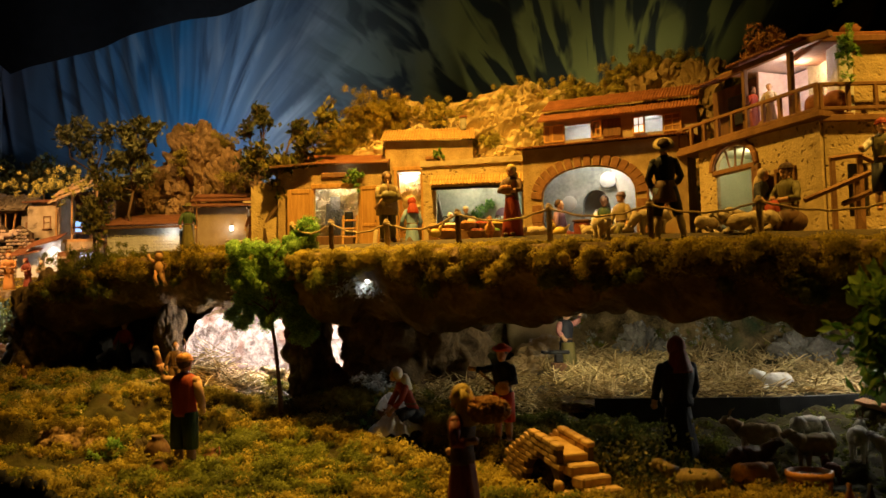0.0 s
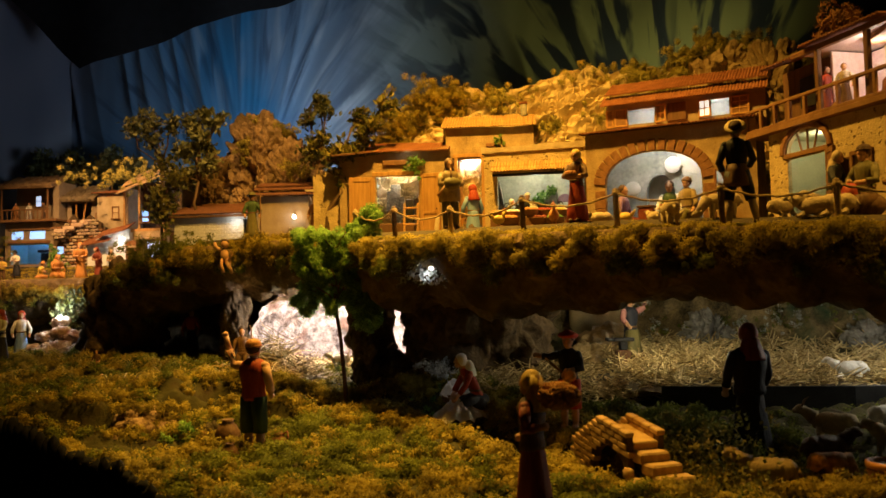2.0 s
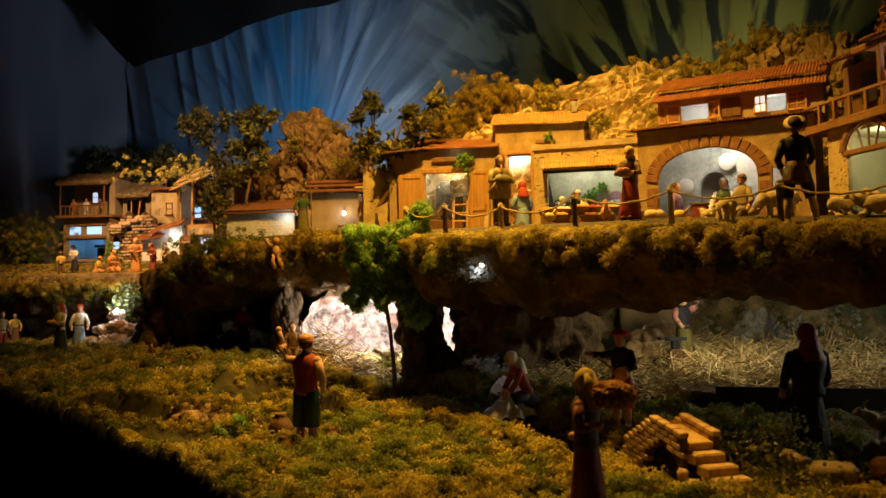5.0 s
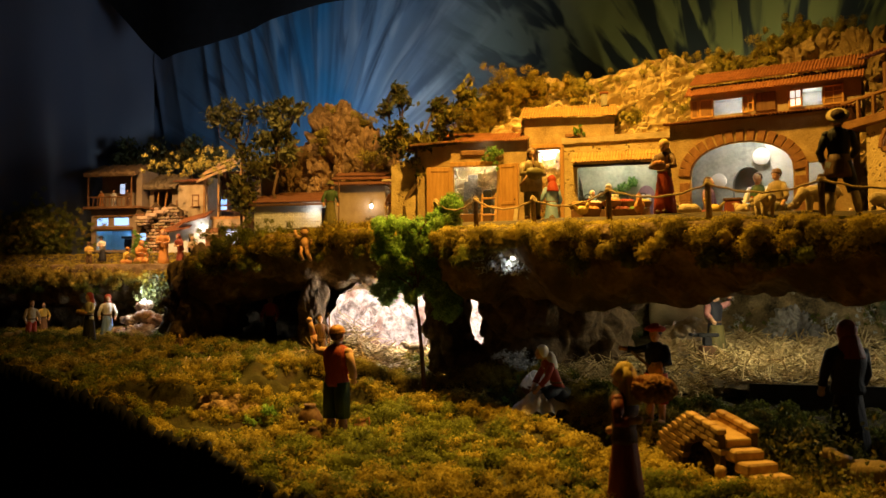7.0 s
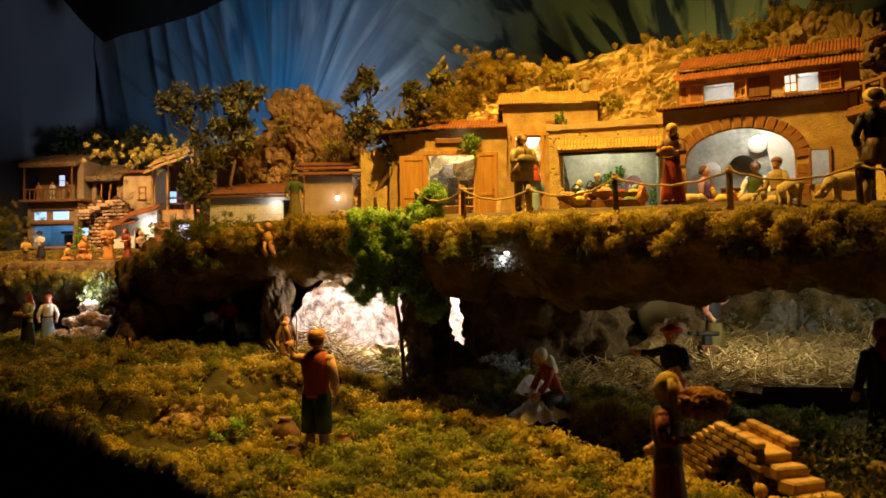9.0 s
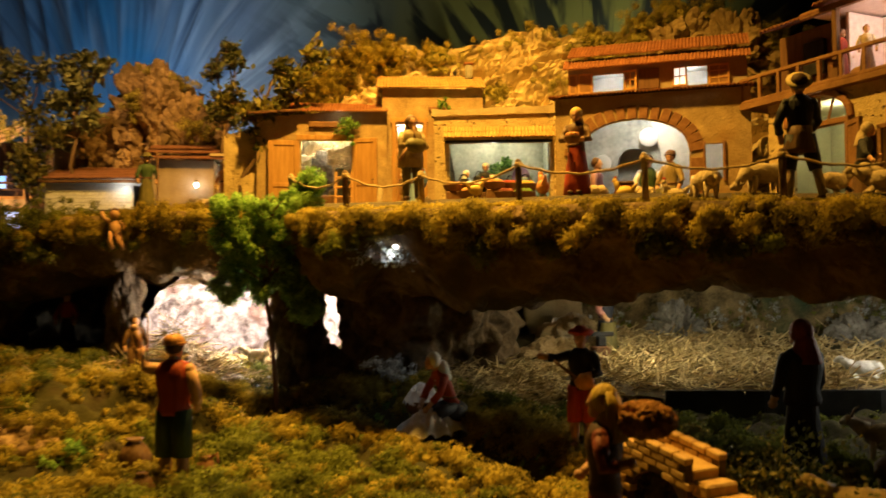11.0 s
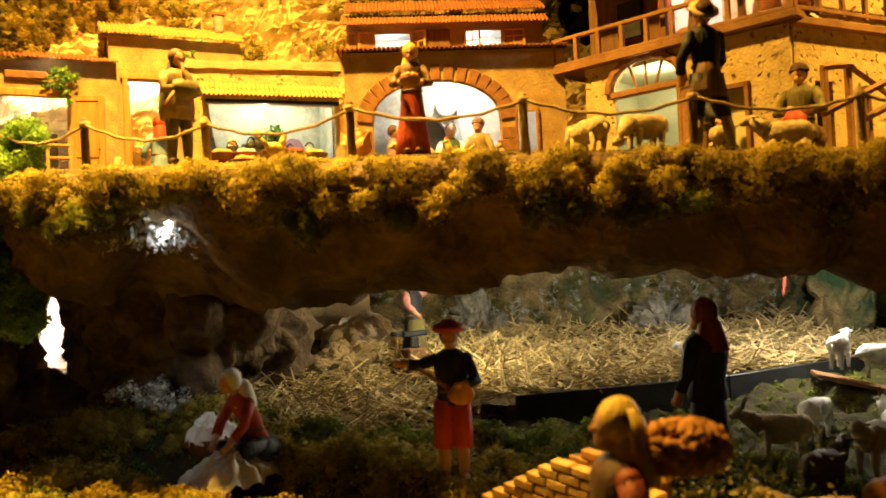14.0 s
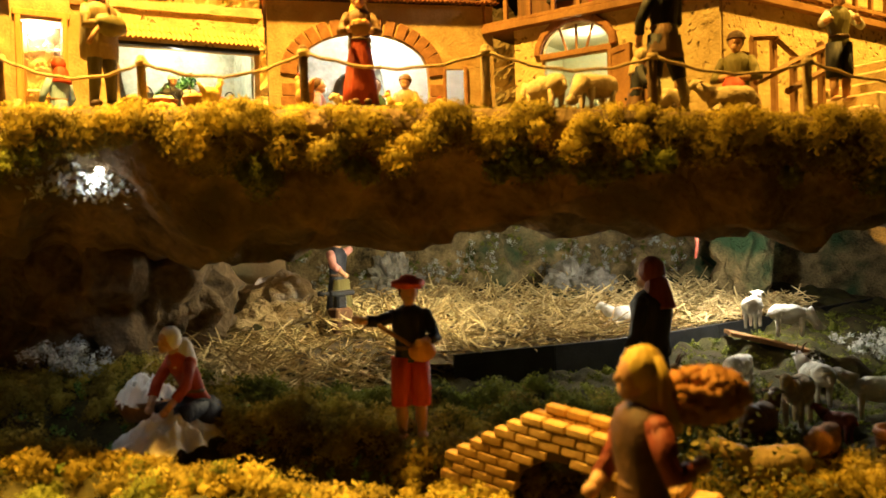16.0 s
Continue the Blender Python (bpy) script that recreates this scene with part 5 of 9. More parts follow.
def staircase():
    """Outdoor stone steps with a timber rail at the corner house."""
    ob = thing("staircase", pose(0.80, 1.24, 1.395, 0, 0, 0), "pale stone steps with a timber handrail", "staircase")
    for k in range(7):
        g = Geo()
        g.box((0.06 + 0.034 * k, 0.055, 0.011 * (k + 1)), (0.036, 0.11, 0.022 * (k + 1)), STUCCO2, 0.003)
        part("step", g, ob)
    for x, y, h in ((0.014, 0.12, 0.178), (0.066, 0.122, 0.184), (0.031, 0.064, 0.14), (0.1, 0.064, 0.17)):
        g = Geo()
        g.box((x, y, h / 2), (0.009, 0.009, h), BROWNWOOD, 0.001)
        part("post", g, ob)
    for a, b in (((0.008, 0.118, 0.178), (0.07, 0.118, 0.185)), ((0.064, 0.116, 0.182), (0.15, 0.116, 0.14)), ((-0.066, 0.058, 0.094), (0.15, 0.058, 0.178)), ((0.0, 0.054, 0.085), (0.15, 0.054, 0.145))):
        g = Geo()
        g.tube([a, ((a[0] + b[0]) / 2, a[1], (a[2] + b[2]) / 2 + 0.001), b], 0.0052, BROWNWOOD, 4, False)
        part("handrail", g, ob)


def cottages():
    m = pose(-1.07, 2.46, 1.46, 0, 0, 0)
    ob = thing("cottage", m, "white brick cottage with a low red roof", "house", "cottages by the terrace")
    shell(ob, 0.29, 0.14, 0.16, [rect(0.24, 0.01, 0.285, 0.12)], WHITEWASH, WHITEWASH, 0.006, cap=False)
    for r in range(10):
        g = Geo()
        for c in range(13):
            x = 0.008 + c * 0.0182 + (0.009 if r % 2 else 0)
            if x < 0.222:
                g.box((x + 0.008, -0.001, 0.03 + r * 0.0098), (0.0165, 0.003, 0.0082), WHITEWASH, 0.0006)
        part("brick_course", g, ob)
    g = Geo()
    tiles(g, -0.01, 0.3, -0.02, 0.138, 0.15, 0.19, TILEDARK, rows=4)
    part("roof", g, ob, "dark red roof")
    g = Geo()
    g.box((0.14, -0.016, 0.132), (0.3, 0.006, 0.008), DARKWOOD, 0.001)
    part("eave_board", g, ob)
    lamp("POINT", "cottage_lamp", tuple(m @ Vector((0.22, -0.03, 0.11))), 0.05, WHITE, 0.006)
    m = pose(-0.775, 2.44, 1.46, 0, 0, 4)
    ob = thing("cottage", m, "tan stucco cottage with stepped dark red roof and porch", "house", "cottages by the terrace")
    shell(ob, 0.17, 0.19, 0.16, [], TAN, TAN, 0.006)
    for y, z, x1 in ((-0.02, 0.19, 0.2), (0.02, 0.212, 0.18), (0.06, 0.23, 0.16)):
        g = Geo()
        tiles(g, -0.02, x1, y, z, y + 0.07, z + 0.02, TILEDARK, rows=1)
        part("roof", g, ob, "dark red stepped roof")
    g = Geo()
    g.box((0.21, 0.06, 0.205), (0.1, 0.14, 0.008), STUCCO2, 0.001)
    part("porch_roof", g, ob)
    g = Geo()
    g.box((0.255, 0.0, 0.1), (0.012, 0.012, 0.2), WOOD, 0.001)
    part("porch_post", g, ob)
    g = Geo()
    g.box((0.21, 0.14, 0.1), (0.09, 0.006, 0.2), WHITEWASH, 0)
    part("porch_wall", g, ob)
    bulb(ob, (0.125, -0.012, 0.12))
    bulb(ob, (0.225, -0.005, 0.19))
    g = Geo()
    for i in range(6):
        g.box((0.03 + 0.016 * i, -0.004, 0.025 + 0.012 * (i % 2)), (0.014, 0.006, 0.01), STUCCO2, 0.002)
    part("stone_course", g, ob)
    lamp("POINT", "porch_lamp", tuple(m @ Vector((0.125, -0.026, 0.12))), 0.035, WHITE, 0.005)
    lamp("POINT", "porch_lamp", tuple(m @ Vector((0.215, 0.03, 0.185))), 0.05, WHITE, 0.005)


def thatch(g, x0, x1, y0, z0, y1, z1, mat=None, rows=5, per=26):
    """A thatched slope from the eave to the head: a thick bed with ragged bundles laid in rows."""
    mat = mat or THATCH
    d = Vector((0, y1 - y0, z1 - z0))
    ang = math.degrees(math.atan2(d.z, d.y))
    g.box(((x0 + x1) / 2, (y0 + y1) / 2, (z0 + z1) / 2 - 0.006), (x1 - x0, d.length, 0.012), mat, 0.003, pose(0, 0, 0, ang, 0, 0).to_3x3())
    for r in range(rows):
        for k in range(per):
            x = x0 + (x1 - x0) * (k + rng.random()) / per
            t = max(-0.06, (r - 0.2 + 0.4 * rng.random()) / rows)
            a = Vector((x, y0, z0 + 0.003)) + d * t
            b = a + d * (1.25 / rows) + Vector((0.006 * rng.normal(), 0, 0.004))
            g.tube([a - Vector((0, 0, 0.002)), b], [0.0048, 0.0036], mat, 5)


def lit_window(parent, x0, z0, x1, z1, y, pane, label="small lit window"):
    """A small window: glowing pane, frame with a bar, and a sill."""
    g = Geo()
    g.box(((x0 + x1) / 2, y + 0.004, (z0 + z1) / 2), (x1 - x0, 0.002, z1 - z0), pane, 0)
    wd = part("window", g, parent, label)
    g = Geo()
    for cx, cz, w, h in ((x0, (z0 + z1) / 2, 0.004, z1 - z0 + 0.004), (x1, (z0 + z1) / 2, 0.004, z1 - z0 + 0.004), ((x0 + x1) / 2, z1, x1 - x0 - 0.004, 0.004), ((x0 + x1) / 2, (z0 + z1) / 2, x1 - x0 - 0.004, 0.0022)):
        g.box((cx, y - 0.002, cz), (w, 0.006, h), BROWNWOOD, 0.0006)
    part("frame", g, wd)
    g = Geo()
    g.box(((x0 + x1) / 2, y - 0.004, z0 - 0.003), (x1 - x0 + 0.012, 0.012, 0.005), BROWNWOOD, 0.001)
    part("sill", g, wd)


def village():
    group = "far village houses"
    # two storeys: shop below, open gallery above, thatch
    m = pose(-2.276, 3.36, 1.485)
    ob = thing("village_house", m, "two-storey tan house with a thatched roof and gallery", "house", group)
    shell(ob, 0.262, 0.2, 0.17, [rect(0.023, 0.01, 0.212, 0.1), rect(0.03, 0.126, 0.088, 0.162), rect(0.118, 0.126, 0.194, 0.162)], TAN, BLUEWASH, 0.008)
    for a, b in ((0.03, 0.088), (0.118, 0.194)):
        g = Geo()
        g.box(((a + b) / 2, 0.004, 0.144), (b - a, 0.002, 0.036), BLUELIT, 0)
        part("transom_pane", g, ob, "lit blue transom pane")
    g = Geo()
    g.box((0.118, -0.003, 0.112), (0.2, 0.012, 0.012), BROWNWOOD, 0.001)
    g.box((0.118, -0.003, 0.17), (0.2, 0.01, 0.008), BROWNWOOD, 0.001)
    part("lintel", g, ob)
    g = Geo()
    g.box((0.128, 0.05, 0.207), (0.29, 0.19, 0.012), BROWNWOOD, 0.002)
    part("gallery_floor", g, ob)
    g = Geo()
    panel(g, rect(0.0, 0.213, 0.232, 0.4), [rect(0.094, 0.285, 0.126, 0.335), rect(0.19, 0.285, 0.222, 0.335)], 0.006, TAN, 0.085)
    g.box((0.248, 0.07, 0.3), (0.03, 0.15, 0.175), TAN, 0.002)
    part("wall", g, ob)
    for x0 in (0.094, 0.19):
        lit_window(ob, x0, 0.285, x0 + 0.032, 0.335, 0.085, BLUEPALE)
    for x in (0.0, 0.222):
        g = Geo()
        g.box((x, -0.028, 0.29), (0.006, 0.006, 0.16), BROWNWOOD, 0.001)
        part("post", g, ob)
    for k in range(11):
        g = Geo()
        g.box((0.006 + 0.021 * k, -0.028, 0.234), (0.004, 0.004, 0.044), BROWNWOOD, 0.0008)
        part("baluster", g, ob)
    g = Geo()
    g.box((0.113, -0.028, 0.258), (0.235, 0.007, 0.006), BROWNWOOD, 0.001)
    part("rail", g, ob)
    g = Geo()
    thatch(g, -0.016, 0.25, -0.045, 0.364, 0.1, 0.42)
    part("roof", g, ob, "ragged brown thatch")
    lamp("POINT", "village_blue_lamp", tuple(m @ Vector((0.12, 0.08, 0.12))), 0.1, (0.35, 0.7, 1.0), 0.01)
    g = Geo()
    g.box((0.14, 0.1, 0.045), (0.05, 0.02, 0.045), IRON, 0.004)
    g.box((0.145, 0.1, 0.076), (0.085, 0.03, 0.012), IRON, 0.003)
    g.box((0.168, 0.1, 0.03), (0.01, 0.02, 0.06), IRON, 0.001)
    part("bench", g, ob, "dark workbench indoors")
    # thatched hut set back
    m = pose(-1.998, 3.4, 1.6)
    ob = thing("village_house", m, "low tan hut with a grey thatched roof and open front", "house", group)
    shell(ob, 0.18, 0.2, 0.13, [rect(0.02, 0.03, 0.115, 0.17)], TAN, TAN, 0.006)
    lit_window(ob, 0.138, 0.085, 0.168, 0.125, 0.0, BLUEPALE)
    for x, r in ((0.05, 0), (0.085, 9)):
        g = Geo()
        g.box((x, -0.012, 0.1), (0.006, 0.006, 0.15), WOOD, 0.001, pose(0, 0, 0, 0, r, 0).to_3x3())
        part("post", g, ob)
    g = Geo()
    thatch(g, -0.012, 0.152, -0.045, 0.186, 0.1, 0.256, GREYTHATCH)
    part("roof", g, ob, "ragged grey thatch")
    # square house
    m = pose(-1.815, 3.33, 1.55)
    ob = thing("village_house", m, "square tan house with a pink tiled edge and lit window", "house", group)
    shell(ob, 0.15, 0.25, 0.15, [rect(0.03, 0.06, 0.05, 0.1)], STUCCO2, TAN, 0.008)
    lit_window(ob, 0.072, 0.14, 0.102, 0.192, 0.0, BLUEPALE)
    g = Geo()
    g.box((0.14, 0.04, 0.1), (0.012, 0.14, 0.2), STUCCO2, 0.002)
    part("buttress", g, ob)
    g = Geo()
    tiles(g, -0.016, 0.162, -0.026, 0.252, 0.15, 0.285, TILE, pitch=0.012, amp=0.0025, rows=3)
    part("roof", g, ob, "pink tile roof")
    # open timber house under overlapping roof boards
    m = pose(-1.655, 3.27, 1.46)
    ob = thing("village_house", m, "open timber house under a sloping roof of pale boards", "house", group)
    g = Geo()
    panel(g, rect(0.0, 0.0, 0.2, 0.16), [rect(0.1, 0.01, 0.16, 0.1)], 0.012, TAN, 0.0)
    g.box((0.12, 0.16, 0.2), (0.24, 0.008, 0.4), DARKWOOD, 0.001)
    g.box((0.006, 0.08, 0.26), (0.012, 0.14, 0.2), STUCCO2, 0.002)
    g.box((0.196, 0.08, 0.28), (0.01, 0.14, 0.24), DARKWOOD, 0.002)
    part("wall", g, ob)
    g = Geo()
    g.box((0.12, 0.03, 0.166), (0.2, 0.12, 0.012), WOOD, 0.001)
    g.box((0.13, -0.036, 0.14), (0.16, 0.006, 0.04), STUCCO, 0.001)
    part("gallery_floor", g, ob)
    for x, h in ((0.014, 0.19), (0.082, 0.21), (0.19, 0.24)):
        g = Geo()
        g.box((x, -0.03, 0.17 + h / 2), (0.009, 0.009, h), WOOD, 0.001)
        part("post", g, ob)
    for z in (0.195, 0.22):
        g = Geo()
        g.box((0.135, -0.032, z), (0.11, 0.005, 0.006), DARKWOOD, 0.001)
        part("rail", g, ob)
    tilt = pose(0, 0, 0, 24, -19, 0)
    for r in range(5):
        for k in range(3):
            g = Geo()
            o = tilt @ Vector((0.012 + 0.062 * k, -0.05 + 0.04 * r, 0.004 * r))
            g.box((o.x, o.y, o.z + 0.352 + 0.002 * rng.normal()), (0.06, 0.052, 0.006), PALEBOARD, 0.0015, (tilt @ pose(0, 0, 0, -4, 0, 3 * rng.normal())).to_3x3())
            part("roof_board", g, ob)
    lit_window(ob, 0.03, 0.215, 0.065, 0.265, 0.1, BLUELIT, "lit blue window")
    # rubble wall and steps between the houses
    ob = thing("ruined_wall", pose(-2.012, 3.31, 1.47), "broken wall of pink and red bricks between the village houses", "wall")
    g = Geo()
    panel(g, uneven([(0.0, 0.0), (0.225, 0.0), (0.225, 0.2), (0.17, 0.235), (0.13, 0.2), (0.09, 0.24), (0.05, 0.19), (0.0, 0.21)], 0.006, 3), [], 0.02, MORTAR, 0.0)
    part("wall_core", g, ob)
    shapes = []
    for mat in (BRICKRED, PINKSTONE, STUCCO2, PINKSTONE):
        g = Geo()
        g.box((0, 0, 0), (0.021, 0.012, 0.0115), mat, 0.003)
        shapes.append(g.mesh("brick"))
    for r in range(15):
        for c in range(10):
            x, z = 0.008 + 0.0235 * c + (0.011 if r % 2 else 0), 0.008 + 0.0145 * r
            if z > np.interp(x, (0, 0.05, 0.09, 0.13, 0.17, 0.225), (0.2, 0.185, 0.235, 0.195, 0.23, 0.19)) or rng.random() < 0.1 or (0.01 < x < 0.06 and 0.05 < z < 0.11):
                continue
            b = part("brick", shapes[int(rng.integers(0, 4))], ob)
            b.matrix_local = pose(x, -0.003 - 0.008 * rng.random(), z, 6 * rng.normal(), 5 * rng.normal(), 8 * rng.normal())
    lit_window(ob, 0.02, 0.065, 0.055, 0.1, -0.004, BLUELIT, "small blue lit opening")
    ob = thing("stone_steps", pose(-1.96, 3.24, 1.62, 0, 0, 8), "pale broken stone steps below the thatched hut", "steps")
    for k in range(4):
        g = Geo()
        g.box((0.02 + 0.03 * k, 0.02 * k, 0.012 + 0.015 * k), (0.05, 0.03, 0.016 + 0.004 * rng.random()), PINKSTONE, 0.004, pose(0, 0, 0, 0, 0, 6 * rng.normal()).to_3x3())
        part("step", g, ob)
    # stall
    ob = thing("village_stall", pose(-1.79, 3.2, 1.455), "white stall under two red tiled awnings", "stall")
    g = Geo()
    panel(g, [(0.0, 0.0), (0.19, 0.0), (0.19, 0.175), (0.11, 0.165), (0.0, 0.11)], [rect(0.09, 0.01, 0.12, 0.1)], 0.012, WHITEWASH, 0.0)
    g.box((0.184, 0.07, 0.08), (0.012, 0.12, 0.16), WHITEWASH, 0.002)
    part("wall", g, ob)
    for x0, x1, z0, tl in ((-0.03, 0.115, 0.118, -9), (0.05, 0.2, 0.16, -13)):
        g = Geo()
        tiles(g, x0 - (x0 + x1) / 2, x1 - (x0 + x1) / 2, -0.05, -0.012, 0.06, 0.03, TILE, pitch=0.012, amp=0.0026, rows=3)
        aw = part("awning", g, ob, "red tiled awning")
        aw.matrix_local = pose((x0 + x1) / 2, 0.0, z0, 0, tl, 0)
    bulb(ob, (0.165, -0.014, 0.13), 0.007)
    lamp("POINT", "stall_lamp", (-1.63, 3.165, 1.575), 0.1, WHITE, 0.006)
    # plank door and glowing doorway
    ob = thing("wooden_door", pose(-1.563, 3.1, 1.45, 0, 0, -4), "brown plank door standing by itself", "door")
    for i in range(4):
        g = Geo()
        g.box((0.009 + 0.018 * i, 0, 0.06), (0.0172, 0.008, 0.124 - 0.006 * abs(i - 1.5)), BRICKRED, 0.001)
        part("plank", g, ob)
    g = Geo()
    g.box((0.036, -0.006, 0.03), (0.07, 0.004, 0.008), STUCCO2, 0.001)
    g.box((0.036, -0.006, 0.094), (0.07, 0.004, 0.008), STUCCO2, 0.001)
    part("brace", g, ob)
    ob = thing("lit_doorway", pose(-1.487, 3.12, 1.452), "doorway glowing blue and white", "doorway")
    g = Geo()
    v = [((0.004 + 0.0026 * i, 0.008 + 0.003 * math.sin(i * 1.3), 0.006), (0.004 + 0.0026 * i, 0.008 + 0.003 * math.sin(i * 1.3), 0.112)) for i in range(24)]
    g.add([q for pr in v for q in pr], [(2 * i, 2 * i + 2, 2 * i + 3, 2 * i + 1) for i in range(23)], BLUEPALE, True)
    part("glowing_curtain", g, ob)
    g = Geo()
    for c, s in (((0, 0, 0.058), (0.008, 0.012, 0.116)), ((0.07, 0, 0.058), (0.008, 0.012, 0.116)), ((0.035, 0, 0.12), (0.078, 0.012, 0.01))):
        g.box(c, s, DARKWOOD, 0.001)
    part("frame", g, ob)
    g = Geo()
    g.box((0, 0, -0.05), (0.05, 0.05, 0.32), STUCCO, 0.004)
    solid("gate_pillar", g, pose(-1.07, 2.6, 1.66), "ochre stucco pillar among the trees", "pillar")


PINKSTONE = matt("pink_stone", (0.5, 0.34, 0.23), (0.76, 0.58, 0.42), 60, 0.9, 0.5, 300)
PALEBOARD = matt("pale_board", (0.42, 0.27, 0.13), (0.68, 0.48, 0.26), 30, 0.75, 0.3, 200, stretch=(1, 6, 1))
GREYTHATCH = matt("grey_thatch", (0.13, 0.1, 0.06), (0.36, 0.28, 0.17), 30, 0.95, 0.8, 500, stretch=(1, 0.15, 1))
BLUEPALE = glow("lit_pale_pane", (0.62, 0.74, 1.0), 0.9)
house_arch()
house_shop()
house_tall()
house_workshop()
house_balcony()
staircase()
cottages()
village()


# ---------------------------------------------------------------- moss, straw, trees
def scatter(n, x0, x1, fy0, fy1):
    x = rng.uniform(x0, x1, n)
    a, b = fy0(x), fy1(x)
    return x, a + (b - a) * rng.random(n)


def meadow():
    # clumps on the open meadow: thick in front, thinner where it is trodden
    x, y = scatter(11000, -2.1, 0.62, lambda t: front_y(t) + 0.0, lambda t: np.minimum(edge_y(t) + 0.25, front_y(t) + 1.1))
    hump = cushions(x, y)
    bare = np.sin(x * 8.3 + 2.1 * np.sin(y * 6.7)) * np.sin(y * 9.1 + 1.7 * np.sin(x * 5.3 + 1)) + 0.5 * np.sin(x * 21 + 3) * np.sin(y * 19 + x * 7)
    big = hump * 110 + rng.normal(size=len(x)) * 0.45 + 0.45 * bare
    keep = (big > -0.35) & (stream_far(x, y) > 0.058) & ~((x > -1.15) & (x < -0.52) & (np.abs(y + 0.03 * np.sin(x * 13) - 1.582) < 0.02)) & ~((np.abs(x + 0.72) < 0.12) & (np.abs(y - 1.42) < 0.05))
    x, y, big, hump = x[keep], y[keep], big[keep], hump[keep]
    r = np.clip(0.011 + 0.006 * big, 0.007, 0.022)
    gold = 0.5 * np.sin(x * 9 + 3 * np.sin(y * 8)) * np.sin(y * 7 + 1) + 0.4 * np.sin(x * 31 + 2 * np.sin(y * 27)) * np.sin(y * 34 + 2 * np.sin(x * 23)) + 0.16 * rng.normal(size=len(x)) > 0.02
    gold |= (stream_far(x, y) < 0.12) & (rng.random(len(x)) < 0.85)
    for sel, mat, label in ((gold, MOSS, "dry golden moss on the meadow"), (~gold, MOSSGREEN, "soft green moss on the meadow")):
        c = np.stack([x[sel], y[sel], ground_z(x[sel], y[sel]) + hump[sel] + 0.3 * r[sel]], 1)
        v, t = tufts(c, r[sel], 105, 0.0039, 0.5, 0.8)
        soup("moss", v, t, mat, label, "moss")
    # fringe that hangs over the table's edge
    x = rng.uniform(-2.1, 0.3, 1500)
    y = front_y(x) + rng.uniform(-0.006, 0.03, 1500)
    v, t = tufts(np.stack([x, y, ground_z(x, y) - 0.003 + 0.008 * rng.random(1500)], 1), rng.uniform(0.008, 0.014, 1500), 80, 0.003, 0.3)
    soup("moss", v, t, MOSS, "golden moss along the table's edge", "moss")
    # banks of the stream
    pts = []
    for a, b in zip(STREAM, STREAM[1:]):
        for i in range(110):
            t = rng.random()
            px, py = a[0] + (b[0] - a[0]) * t, a[1] + (b[1] - a[1]) * t
            d = np.array([-(b[1] - a[1]), b[0] - a[0]])
            d = d / np.linalg.norm(d) * (1 if rng.random() < 0.6 else -1) * rng.uniform(0.046, 0.085)
            pts.append((px + d[0], py + d[1]))
    pts = np.array(pts)
    c = np.stack([pts[:, 0], pts[:, 1], ground_z(pts[:, 0], pts[:, 1]) + 0.006 + 0.012 * rng.random(len(pts))], 1)
    v, t = tufts(c, rng.uniform(0.009, 0.017, len(c)), 130, 0.0028, 0.5)
    soup("moss", v, t, MOSS, "golden moss along the stream", "moss")
    # pasture under the ledge
    x, y = scatter(2600, 0.3, 1.6, lambda t: front_y(t) + 0.1, lambda t: 1.54 + 0.1 * step(1.0, 1.6, t))
    v, t = tufts(np.stack([x, y, ground_z(x, y) + 0.002], 1), rng.uniform(0.006, 0.014, len(x)), 44, 0.0036, 0.6)
    soup("moss", v, t, MOSSGREEN, "green moss of the sheep pasture", "moss")
    x, y = scatter(900, -0.9, 0.35, lambda t: edge_y(t) - 0.06, lambda t: edge_y(t) + 0.3)
    v, t = tufts(np.stack([x, y, ground_z(x, y) + 0.002], 1), rng.uniform(0.006, 0.013, len(x)), 44, 0.0036, 0.6)
    soup("moss", v, t, FOAM, "deep green moss under the ledge", "moss")
    # pale lichen tuft
    c = np.array([(-0.09, 1.76, on_ground(-0.09, 1.76) + 0.03)]) + rng.normal(size=(34, 3)) * (0.03, 0.025, 0.014)
    v, t = tufts(c, 0.012, 70, 0.0036)
    soup("lichen", v, t, MOSSGREY, "tuft of pale grey lichen", "lichen")
    c = np.array([(1.12, 1.36, on_ground(1.12, 1.36) + 0.02)]) + rng.normal(size=(60, 3)) * (0.09, 0.05, 0.012)
    v, t = tufts(c, 0.012, 70, 0.0036)
    soup("lichen", v, t, MOSSGREY, "pale grey lichen at the pasture's end", "lichen")


